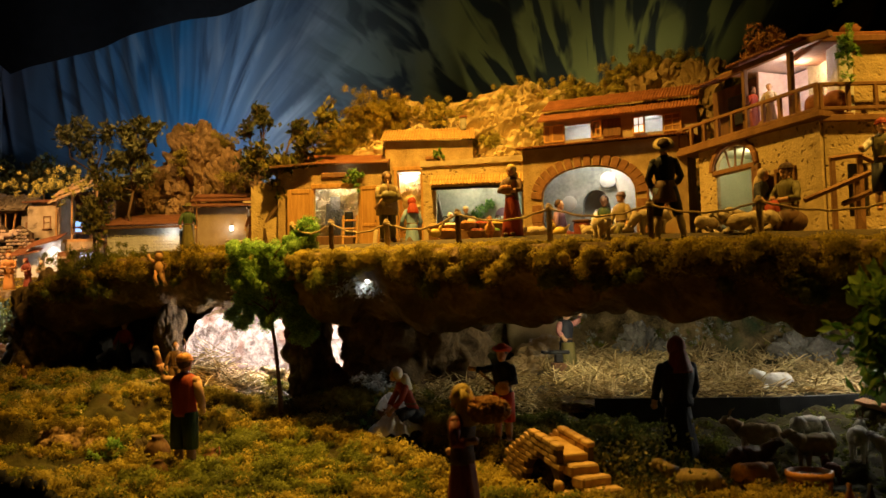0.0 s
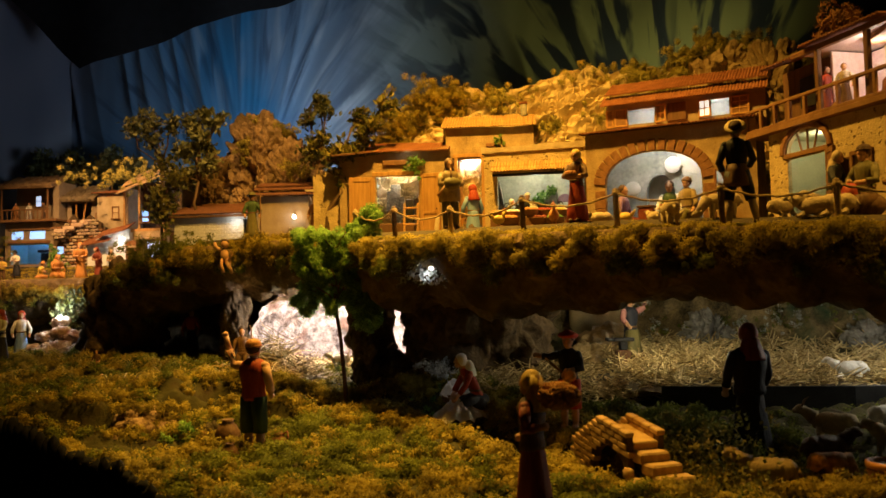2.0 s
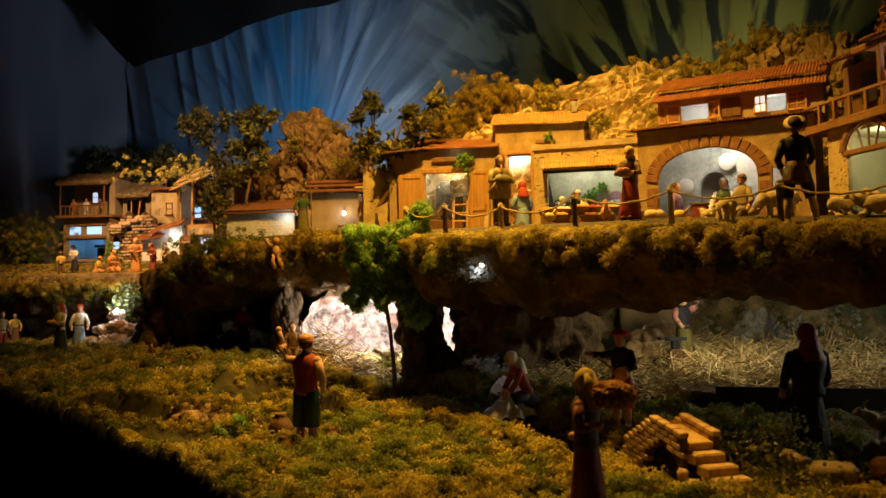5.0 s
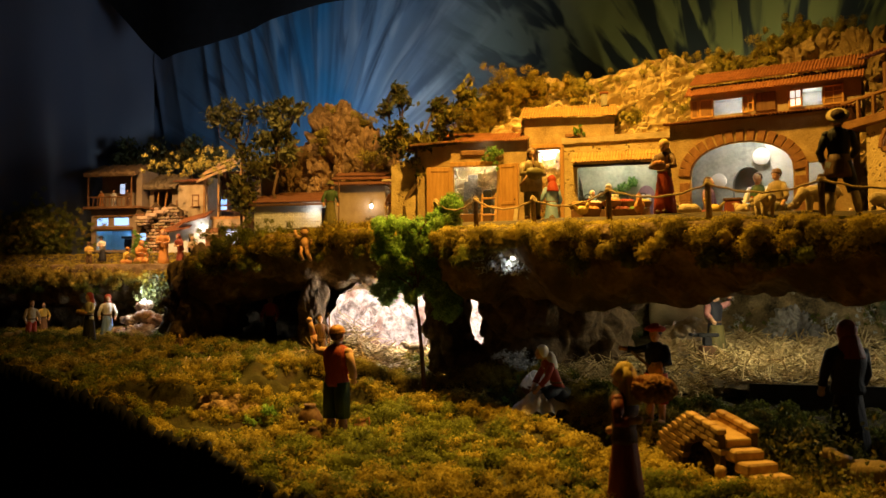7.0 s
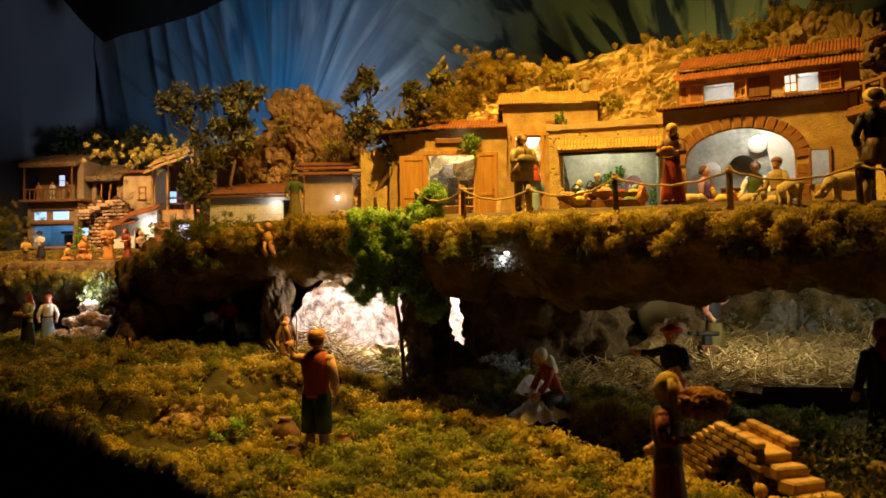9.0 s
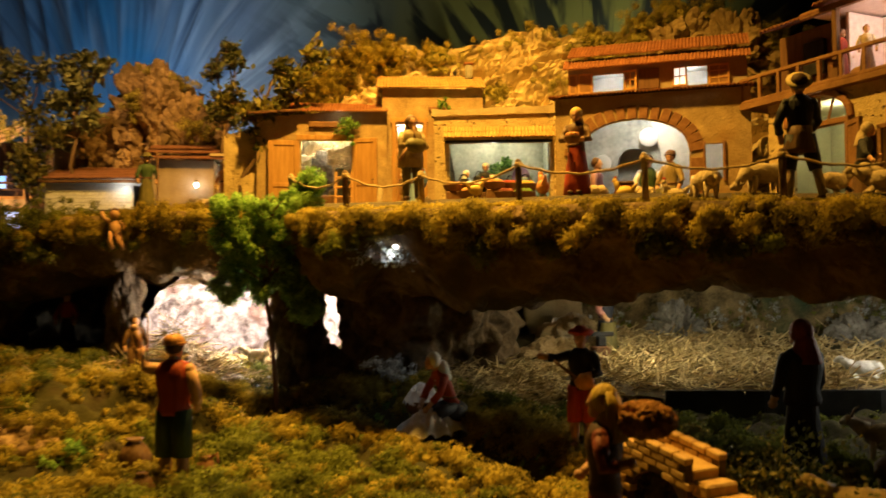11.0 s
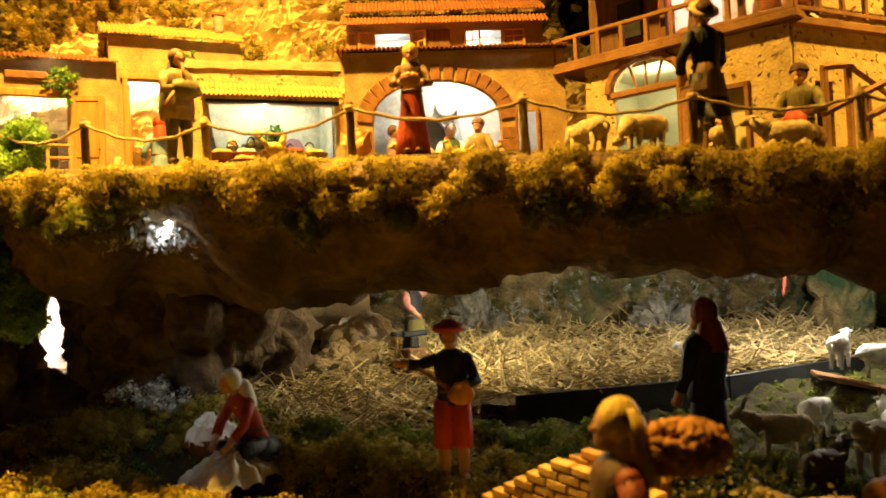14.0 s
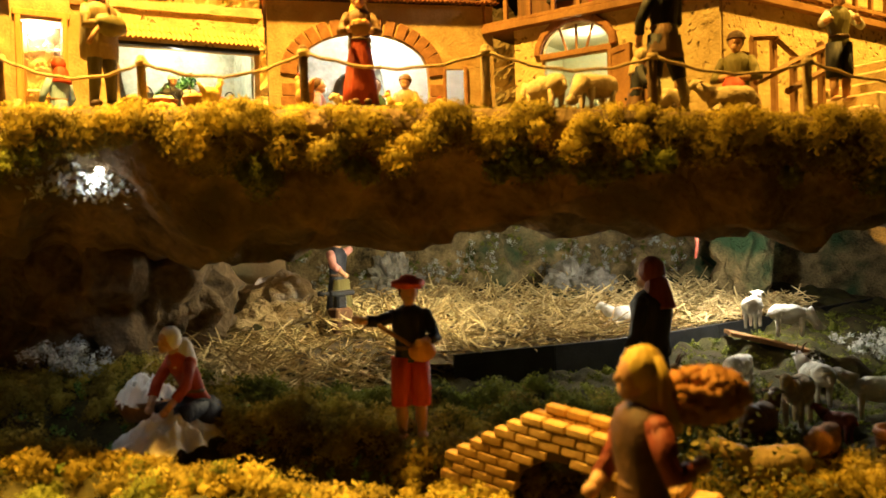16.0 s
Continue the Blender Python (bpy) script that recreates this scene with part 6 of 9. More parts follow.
def ledge_moss():
    for x0, x1, n, per, leaf in ((-0.5, 0.85, 520, 620, 0.0031), (-2.6, -0.5, 560, 240, 0.0042), (0.85, 1.6, 190, 260, 0.004)):
        x = x0 + (x1 - x0) * (np.arange(n) + rng.random(n)) / n
        s = rng.random(n)
        y = edge_y(x) + np.where(s < 0.62, -0.012 + 0.008 * rng.normal(size=n), rng.uniform(0, 0.05, n))
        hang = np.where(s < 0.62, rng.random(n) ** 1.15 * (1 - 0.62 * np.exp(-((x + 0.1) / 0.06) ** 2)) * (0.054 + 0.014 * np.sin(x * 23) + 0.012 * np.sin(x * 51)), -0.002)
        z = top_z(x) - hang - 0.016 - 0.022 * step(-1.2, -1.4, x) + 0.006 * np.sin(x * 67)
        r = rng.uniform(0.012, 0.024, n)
        # lowest clumps take the darker green: the lip's shade put into their colour
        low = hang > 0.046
        for sel, mat, label in ((~low, MOSS, "golden moss hanging over the ledge"), (low, MOSSGREEN, "moss under the ledge's lip, shaded by a darker green")):
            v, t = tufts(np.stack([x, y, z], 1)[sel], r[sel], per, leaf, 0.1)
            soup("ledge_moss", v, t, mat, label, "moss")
        n *= 2
        # a thin fringe on the ground behind the lip
        x = rng.uniform(x0, x1, n)
        y = edge_y(x) + 0.02 + 0.07 * rng.random(n) ** 1.5
        z = np.array([float(floor_z(a, b)) for a, b in zip(x, y)])
        v, t = tufts(np.stack([x, y, z - 0.014 * step(-1.2, -1.4, x)], 1), rng.uniform(0.004, 0.009, n), 70, leaf, 0.5)
        soup("ledge_moss", v, t, MOSS, "low golden moss on the terrace lip", "moss")
    # mossy slope between the lip and the far village's floor
    x = rng.uniform(-2.6, -1.3, 1500)
    y = edge_y(x) + rng.uniform(0.06, 0.36, 1500)
    z = np.array([float(floor_z(a, b)) for a, b in zip(x, y)])
    v, t = tufts(np.stack([x, y, z - 0.002], 1), rng.uniform(0.006, 0.012, 1500), 60, 0.0036, 0.5)
    soup("ledge_moss", v, t, MOSS, "golden moss on the slope before the far village", "moss")
    # mounds over the grotto and beside the far village
    for cx, cy, cz, sx, sy, sz, n, mat in ((-0.95, 2.2, 1.44, 0.125, 0.05, 0.05, 460, MOSSGREEN), (-0.62, 2.12, 1.465, 0.12, 0.04, 0.025, 300, MOSS), (-1.16, 2.36, 1.32, 0.07, 0.06, 0.035, 240, MOSSGREEN),
                                           (-2.1, 2.72, 1.365, 0.5, 0.05, 0.03, 700, MOSS), (-2.42, 3.2, 1.6, 0.1, 0.1, 0.09, 340, MOSSGREEN), (-2.4, 3.12, 1.54, 0.17, 0.09, 0.08, 800, MOSSGREEN), (-2.6, 3.1, 1.55, 0.3, 0.12, 0.08, 520, MOSS), (-2.75, 3.0, 1.42, 0.3, 0.12, 0.08, 400, MOSSGREEN)):
        c = np.array([(cx, cy, cz)]) + rng.normal(size=(n, 3)) * (sx * 0.6, sy * 0.6, sz * 0.6)
        v, t = tufts(c, rng.uniform(0.01, 0.018, n), 90, 0.0036, 0.2)
        soup("ledge_moss", v, t, mat, "mossy mound on the bank", "moss")
    # leaves lit by the half-hidden bulb
    d = rng.normal(size=(90, 3))
    d /= np.linalg.norm(d, axis=1)[:, None]
    c = np.array([(-0.108, 1.562, 1.36)]) + d * (0.08, 0.014, 0.026) * rng.uniform(0.25, 1.0, (90, 1))
    v, t, mat = leafy("leaves", c, 5, 0.011, MOSSGREY, 0.005)
    soup("ledge_moss", v, t, mat, "pale leaves round a half-hidden bulb", "moss")
    g = Geo()
    g.ball((0, 0, 0), (0.0055, 0.005, 0.0065), LAMPLIT, 7, 10)
    g.lathe([(0.003, 0.004), (0.004, 0.008), (0.003, 0.013)], IRON, (0, 0, 0), 8)
    solid("bulb", g, pose(-0.096, 1.556, 1.372, 20, 12, 0), "small lit bulb half hidden in the ledge's moss", "bulb")
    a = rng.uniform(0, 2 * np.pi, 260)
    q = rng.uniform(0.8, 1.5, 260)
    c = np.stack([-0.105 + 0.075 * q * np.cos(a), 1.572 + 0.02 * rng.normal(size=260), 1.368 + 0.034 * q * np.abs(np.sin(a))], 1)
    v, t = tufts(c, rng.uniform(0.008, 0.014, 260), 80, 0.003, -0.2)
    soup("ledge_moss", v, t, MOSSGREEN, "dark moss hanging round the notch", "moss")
    # lichen and moss on the cave wall
    pts = []
    for i in range(60):
        u, w, s = rng.uniform(0.12, 0.75), rng.uniform(0.3, 0.9), rng.uniform(0.004, 0.022)
        for k in range(9):
            q = straw_wall(u + s * rng.normal() * 0.6, min(0.98, w + s * rng.normal() * 4))
            pts.append((q[0], q[1] - 0.003, q[2]))
    pts = np.array(pts)
    pick = rng.random(len(pts)) < 0.5
    for sel, mat, label in ((pick, MOSSGREY, "pale lichen crust on the cave wall"), (~pick, MOSSGREEN, "moss growing on the cave wall")):
        v, t = tufts(pts[sel], rng.uniform(0.005, 0.011, int(sel.sum())), 50, 0.003, 0.1)
        soup("lichen", v, t, mat, label, "lichen")


def hill_bushes():
    cx = (-0.75, -0.5, -0.36, -0.26, -0.16, -0.05, 0.03, 0.15, 0.3, 0.42, 0.55, 0.63, 0.72, 0.85, 0.95, 1.1, 1.5)
    cz = (1.5, 1.7, 1.85, 1.95, 2.0, 1.99, 1.96, 1.99, 2.05, 2.03, 2.02, 2.05, 2.1, 2.09, 2.06, 1.96, 1.86)
    pts = []
    for i in range(520):
        x = rng.uniform(-0.05, 1.2)
        z = np.interp(x, cx, cz) - 0.02 + 0.022 * rng.normal()
        pts.append((x, 2.56 + 0.03 * rng.normal(), z))
    for bx, bz, n, s in ((-0.2, 1.94, 170, 0.055), (-0.3, 1.86, 150, 0.055), (-0.12, 1.95, 110, 0.045), (-0.36, 1.77, 120, 0.05), (-0.26, 1.81, 110, 0.05), (0.56, 1.94, 100, 0.045), (0.36, 1.86, 70, 0.035),
                         (0.18, 1.84, 46, 0.03), (0.72, 2.075, 100, 0.04), (0.84, 2.07, 80, 0.04), (0.62, 2.03, 80, 0.04), (1.0, 2.0, 100, 0.05), (0.96, 1.95, 80, 0.04), (0.48, 1.99, 80, 0.04), (0.02, 1.94, 60, 0.03)):
        p = rng.normal(size=(n, 3)) * (s * 0.75, s * 0.35, s * 0.6) + (bx, 2.46, bz)
        pts += [tuple(q) for q in p]
    c = np.array(pts)
    gold = c[:, 0] < 0.0
    for sel, mat, label in ((gold, MOSS, "dry golden brush on the hillside"), (~gold, BRUSH, "olive brush along the hill's crest")):
        v, t = tufts(c[sel], rng.uniform(0.01, 0.019, int(sel.sum())), 170, 0.0031, 0.2)
        soup("bushes", v, t, mat, label, "brush")
    c = np.concatenate([rng.normal(size=(40, 3)) * (0.018, 0.02, 0.01) + (-0.85, 2.7, 1.95), rng.normal(size=(36, 3)) * (0.018, 0.02, 0.012) + (-0.755, 2.68, 1.925), rng.normal(size=(26, 3)) * (0.01, 0.012, 0.02) + (-0.875, 2.6, 1.85), rng.normal(size=(46, 3)) * (0.022, 0.02, 0.02) + (-0.675, 2.56, 1.755),
                        rng.normal(size=(120, 3)) * (0.15, 0.05, 0.03) + (-1.5, 3.05, 1.84)])
    v, t = tufts(c, rng.uniform(0.009, 0.017, len(c)), 90, 0.0034, 0.2)
    soup("bushes", v, t, BRUSH, "brush on the crags", "brush")


def straws(name, x, y, z, length, label, radius=0.0015, tilt=0.3):
    """Loose straws as three-sided stalks."""
    n = len(x)
    a = rng.uniform(0, 2 * np.pi, n)
    b = rng.normal(size=n) * tilt
    d = np.stack([np.cos(a) * np.cos(b), np.sin(a) * np.cos(b), np.sin(b)], 1)
    L = length * rng.uniform(0.4, 1.3, n)
    c = np.stack([x, y, z + np.abs(d[:, 2]) * L / 2], 1)
    s = np.cross(d, (0.3, 0.2, 1.0))
    s /= np.linalg.norm(s, axis=1)[:, None]
    u = np.cross(d, s)
    ring = []
    bend = rng.normal(size=(n, 1)) * 0.06 * L[:, None]
    for end, sag in ((-0.5, 0), (0.0, 1), (0.5, 0)):
        for k in range(3):
            w = 2 * np.pi * k / 3
            ring.append(c + d * (L * end)[:, None] + u * bend * sag + (s * np.cos(w) + u * np.sin(w)) * radius * rng.uniform(0.7, 1.2, (n, 1)))
    v = np.stack(ring, 1)
    q = []
    for e in (0, 3):
        for k in range(3):
            j = (k + 1) % 3
            q.append((e + k, e + j, e + 3 + j, e + 3 + k))
    q = (np.array(q)[None] + (np.arange(n) * 9)[:, None, None]).reshape(-1, 4)
    return soup(name, v.reshape(-1, 3), q, STRAW, label, "straw")


def all_straw():
    x, y = scatter(5600, 0.3, 1.35, lambda t: np.interp(t, (0.2, 0.4, 0.75, 1.1, 1.8), (1.68, 1.56, 1.54, 1.59, 1.7)), lambda t: 2.16 - 0.2 * step(1.0, 1.4, t))
    v = (y - 1.54) / 0.8
    straws("straw", x, y, 1.103 + 0.085 * v + rng.uniform(0, 0.016, len(x)), 0.046, "loose golden straw on the cave floor", 0.00135, 0.3)
    x, y = scatter(420, 0.34, 1.3, lambda t: 1.6 + 0 * t, lambda t: 2.12 - 0.2 * step(1.0, 1.4, t))
    straws("straw", x, y, 1.106 + 0.085 * (y - 1.54) / 0.8, 0.06, "long straws that stick up from the litter", 0.0016, 0.6)
    x, y = scatter(2600, -0.02, 0.44, lambda t: 1.585 + 0 * t, lambda t: 1.88 + 0 * t)
    straws("straw", x, y, ground_z(x, y) + rng.uniform(0.002, 0.026, len(x)), 0.045, "loose straw before the cave", 0.0011)
    x, y = scatter(1500, -0.78, -0.3, lambda t: 1.95 + 0 * t, lambda t: 2.42 + 0 * t)
    straws("straw", x, y, ground_z(x, y) + rng.uniform(0.002, 0.02, len(x)), 0.055, "loose straw on the grotto floor")
    # sheaf that leans on the grotto's side and spills over its floor
    n = 800
    k = rng.random(n) ** 0.8
    x, y = -0.66 + 0.17 * k + rng.normal(size=n) * 0.022, 2.18 - 0.2 * k + rng.normal(size=n) * 0.03
    straws("straw_heap", x, y, 1.085 + np.clip(0.12 - 0.13 * k, 0.012, 1) * rng.random(n), 0.095, "heap of straw in the grotto", 0.0012, 0.24)
    x, y = scatter(60, -1.0, -0.55, lambda t: 1.6 + 0 * t, lambda t: 2.0 + 0 * t)
    straws("straw", x, y, ground_z(x, y) + 0.01, 0.05, "a few stray straws on the meadow")


def leafy(name, tips, per, size, mat, spread):
    """Pointed oval leaves, folded along the middle, round the twig tips."""
    c = np.repeat(np.array([tuple(t) for t in tips]), per, 0)
    n = len(c)
    c = c + rng.normal(size=(n, 3)) * spread
    d = rng.normal(size=(n, 3)) + (0, 0, 0.5)
    d /= np.linalg.norm(d, axis=1)[:, None]
    a = np.cross(d, rng.normal(size=(n, 3)))
    a /= np.linalg.norm(a, axis=1)[:, None]
    u = np.cross(a, d)
    s = (size * rng.uniform(0.6, 1.25, n))[:, None]
    v = np.stack([c, c + d * s * 0.5 + a * s * 0.27 + u * s * 0.1, c + d * s, c + d * s * 0.5 - a * s * 0.27 + u * s * 0.1, c + d * s * 0.5], 1).reshape(-1, 3)
    k = np.arange(n) * 5
    tri = np.concatenate([np.stack([k, k + 1, k + 4], 1), np.stack([k + 1, k + 2, k + 4], 1), np.stack([k, k + 4, k + 3], 1), np.stack([k + 3, k + 4, k + 2], 1)])
    return v, tri, mat


def twig_tree(base, joint, lobes, label, mat=LEAF, size=0.02, r=0.006):
    """A real twig stuck in the ground: trunk from base to joint, a branch into every lobe (x, y, z, radius, leaves)."""
    b, j = Vector(base), Vector(joint)
    ob = thing("tree", pose(*base), label, "tree")
    g = Geo()
    bend = Vector(rng.normal(size=3)) * 0.012
    g.tube([Vector((0, 0, -0.01)), (j - b) * 0.35 + bend, (j - b) * 0.7 - bend * 0.5, j - b], [r, r * 0.85, r * 0.75, r * 0.65], TWIG, 7)
    pts = []
    for x, y, z, s, n in lobes:
        n, s = int(n * 1.7), s * 1.36
        c = Vector((x, y, z)) - b
        a0 = j - b
        mid = a0.lerp(c, 0.55) + Vector(rng.normal(size=3)) * 0.01
        g.tube([a0, mid, c], [r * 0.5, r * 0.36, r * 0.22], TWIG, 5)
        k = max(5, n // 16)
        for i in range(k):
            d = Vector(rng.normal(size=3))
            e = c + d.normalized() * s * (0.45 + 0.6 * rng.random())
            g.tube([mid.lerp(c, 0.3 + 0.7 * rng.random()), c.lerp(e, 0.5) + Vector(rng.normal(size=3)) * 0.004, e], [r * 0.2, r * 0.15, r * 0.09], TWIG, 4)
            for q in range(n // k):
                f = 0.35 + 0.65 * rng.random()
                pts.append(tuple(c.lerp(e, f) + Vector(rng.normal(size=3)) * s * 0.13))
    part("trunk", g, ob)
    v, t, m = leafy("crown", pts, 1, size * 1.18, mat, 0.004)
    soup("crown", v, t, m, "", kind="", parent=ob)


def trees():
    y = 2.25
    twig_tree((-0.49, y, 1.48), (-0.45, y, 1.7), ((-0.41, y, 1.75, 0.045, 110), (-0.345, y, 1.84, 0.045, 120), (-0.30, y, 1.885, 0.034, 80), (-0.38, y, 1.80, 0.045, 110), (-0.46, y, 1.75, 0.04, 90), (-0.51, y, 1.775, 0.036, 70), (-0.40, y, 1.86, 0.03, 60), (-0.44, y, 1.68, 0.03, 50)),
              "small real-twig tree with glossy yellow-green leaves", LEAF, 0.021, 0.009)
    y = 2.48
    twig_tree((-0.58, y, 1.49), (-0.58, y, 1.76), ((-0.572, y, 1.97, 0.03, 90), (-0.6, y, 1.905, 0.034, 110), (-0.55, y, 1.935, 0.03, 90), (-0.575, y, 1.83, 0.04, 130), (-0.61, y, 1.79, 0.035, 90), (-0.55, y, 1.78, 0.035, 90)),
              "dark small-leaved twig tree behind the cottage", LEAFDARK, 0.017, 0.007)
    y = 2.6
    twig_tree((-1.17, y, 1.46), (-1.18, y, 1.8), ((-1.22, y, 1.95, 0.045, 150), (-1.275, y, 1.93, 0.038, 110), (-1.15, y, 1.945, 0.034, 100), (-1.22, y, 1.89, 0.034, 80), (-1.185, y, 1.83, 0.022, 30)),
              "slender twig tree with a pale round crown", LEAFPALE, 0.017, 0.006)
    y = 2.5
    twig_tree((-1.02, y, 1.47), (-1.0, y, 1.72), ((-0.985, y, 1.95, 0.03, 90), (-1.025, y, 1.91, 0.036, 120), (-0.945, y, 1.925, 0.034, 100), (-0.985, y, 1.85, 0.045, 150), (-1.045, y, 1.82, 0.04, 120), (-0.965, y, 1.775, 0.04, 120), (-1.04, y, 1.73, 0.04, 110)),
              "leafy twig tree between the cottages", LEAFPALE, 0.02, 0.007)
    y = 2.46
    twig_tree((-1.1, y, 1.46), (-1.1, y, 1.56), ((-1.11, y, 1.67, 0.045, 150), (-1.09, y, 1.6, 0.04, 110), (-1.13, y, 1.63, 0.035, 100), (-1.07, y, 1.72, 0.04, 120), (-1.1, y, 1.77, 0.035, 80)),
              "bushy twig tree by the village end", LEAF, 0.017, 0.006)
    for x, z in ((-2.2, 1.97), (-2.06, 1.95), (-1.88, 1.98), (-1.74, 1.93)):
        y = 3.58
        twig_tree((x, y, 1.8), (x, y, 1.88), ((x, y, z + 0.03, 0.05, 130), (x - 0.06, y, z - 0.02, 0.05, 120), (x + 0.06, y, z - 0.02, 0.05, 120), (x, y, z - 0.05, 0.05, 100)), "dark shrub above the far village", LEAFDARK, 0.024, 0.006)
    twig_tree((-1.53, 2.62, 1.14), (-1.54, 2.62, 1.22), ((-1.56, 2.62, 1.29, 0.045, 110), (-1.5, 2.62, 1.31, 0.045, 110), (-1.54, 2.62, 1.24, 0.04, 80)), "small dark shrub beside the pond", LEAFDARK, 0.017, 0.005)
    twig_tree((-1.36, 2.5, 1.14), (-1.36, 2.5, 1.2), ((-1.37, 2.5, 1.27, 0.045, 110), (-1.32, 2.5, 1.3, 0.045, 110)), "small dark shrub beside the pond", LEAFDARK, 0.017, 0.005)
    # foam-foliage tree before the grotto
    ob = thing("tree", pose(-0.344, 1.74, on_ground(-0.344, 1.74)), "model tree with bright green foam foliage and thin trunk", "tree")
    g = Geo()
    zb = on_ground(-0.344, 1.74)
    g.tube([(0.018, 0, -0.01), (0.012, 0, 0.08), (0.004, 0, 0.17), (-0.008, 0, 0.24), (0.0, 0, 0.36)], [0.006, 0.005, 0.0045, 0.004, 0.003], DARKWOOD, 7)
    for i in range(16):
        z = rng.uniform(0.26, 0.4)
        a = rng.uniform(0, 6.28)
        g.tube([(0, 0, z - 0.03), (0.03 * math.cos(a), 0.025 * math.sin(a), z), (0.08 * math.cos(a), 0.05 * math.sin(a), z + 0.02)], [0.003, 0.002, 0.001], DARKWOOD, 4)
    part("trunk", g, ob)
    lobes = [(a, b, z - zb, s, n) for a, b, z, s, n in ((0.084, 0.0, 1.502, 0.024, 22), (0.072, 0.0, 1.472, 0.03, 28), (0.045, 0.0, 1.452, 0.034, 34), (0.0, -0.01, 1.442, 0.042, 42), (-0.055, -0.01, 1.44, 0.042, 42), (-0.09, 0.0, 1.452, 0.022, 16),
             (0.088, 0.01, 1.412, 0.042, 42), (0.03, 0.0, 1.4, 0.046, 46), (-0.04, -0.02, 1.385, 0.044, 44), (-0.078, 0.0, 1.4, 0.03, 26), (-0.058, -0.01, 1.335, 0.032, 28), (-0.075, -0.01, 1.298, 0.027, 24), (0.1, 0.01, 1.36, 0.036, 32),
             (0.03, 0.0, 1.345, 0.042, 40), (0.062, 0.01, 1.3, 0.04, 36), (0.002, 0.0, 1.298, 0.034, 28), (0.07, 0.0, 1.256, 0.026, 20))]
    c = []
    for a, b, z, s, n in lobes:
        d = rng.normal(size=(n, 3))
        d /= np.linalg.norm(d, axis=1)[:, None]
        c.append(d * s * 1.1 * rng.uniform(0.75, 1.0, (n, 1)) * (1, 0.9, 0.85) + (a, b, z))
    c = np.concatenate(c)
    v, t = tufts(c, rng.uniform(0.01, 0.018, len(c)), 190, 0.0036, 0.1)
    soup("crown", v, t, FOAM, "", kind="", parent=ob)
    # shrub at the table's other end
    twig_tree((0.70, 0.9, 1.0), (0.69, 0.9, 1.15), ((0.68, 0.9, 1.3, 0.05, 150), (0.7, 0.9, 1.22, 0.05, 150), (0.74, 0.92, 1.27, 0.05, 120), (0.66, 0.9, 1.26, 0.03, 60)), "dark green leafy shrub at the end of the display", FOAM, 0.022, 0.006)


def agave(x, y, s, label="spiky dark agave plant"):
    ob = thing("agave", pose(x, y, on_ground(x, y)), label, "plant")
    for i in range(11):
        a = i * 2.4
        up = 0.35 + 0.06 * i
        d = Vector((math.cos(a), math.sin(a), 0))
        g = Geo()
        pts = [Vector((0, 0, 0)) + d * s * 0.1, d * s * 0.4 + Vector((0, 0, s * up * 0.8)), d * s * 0.8 + Vector((0, 0, s * up * 1.3)), d * s * 1.1 + Vector((0, 0, s * up * 1.5))]
        side = Vector((-d.y, d.x, 0))
        verts, faces = [], []
        for p, w in zip(pts, (0.12, 0.14, 0.09, 0.005)):
            verts += [p - side * s * w, p + side * s * w, p - Vector((0, 0, s * w * 0.6))]
        for k in range(3):
            o = k * 3
            faces += [(o, o + 1, o + 4, o + 3), (o + 1, o + 2, o + 5, o + 4), (o + 2, o, o + 3, o + 5)]
        g.add(verts, faces, AGAVE, True)
        part("leaf", g, ob)


def grassy_plant(x, y, h):
    """An upright tuft of narrow yellow leaves."""
    c = np.array([(x, y, on_ground(x, y) + h * t) for t in np.linspace(0.1, 0.9, 26)]) + rng.normal(size=(26, 3)) * (0.03, 0.03, 0.006)
    v, t, m = leafy("g", c, 26, 0.0095, LEAF, 0.012)
    soup("leafy_plant", v, t, m, "upright leafy plant with yellow-green leaves", "plant")


meadow()
ledge_moss()
hill_bushes()
all_straw()
trees()
agave(-0.42, 1.85, 0.03)
agave(-0.5, 1.78, 0.024)
agave(-0.37, 1.9, 0.035)
for px, py, ph in ((0.36, 1.1, 0.09), (0.42, 1.07, 0.08), (0.40, 1.16, 0.1), (0.33, 1.18, 0.07)):
    grassy_plant(px, py, ph)


# ---------------------------------------------------------------- figurines
DOWN_L, DOWN_R = ((-0.17, -0.02, 0.6), (-0.15, -0.09, 0.47)), ((0.17, -0.02, 0.6), (0.15, -0.09, 0.47))
HOLD_L, HOLD_R = ((-0.16, -0.05, 0.62), (-0.04, -0.17, 0.62)), ((0.16, -0.05, 0.62), (0.04, -0.17, 0.6))


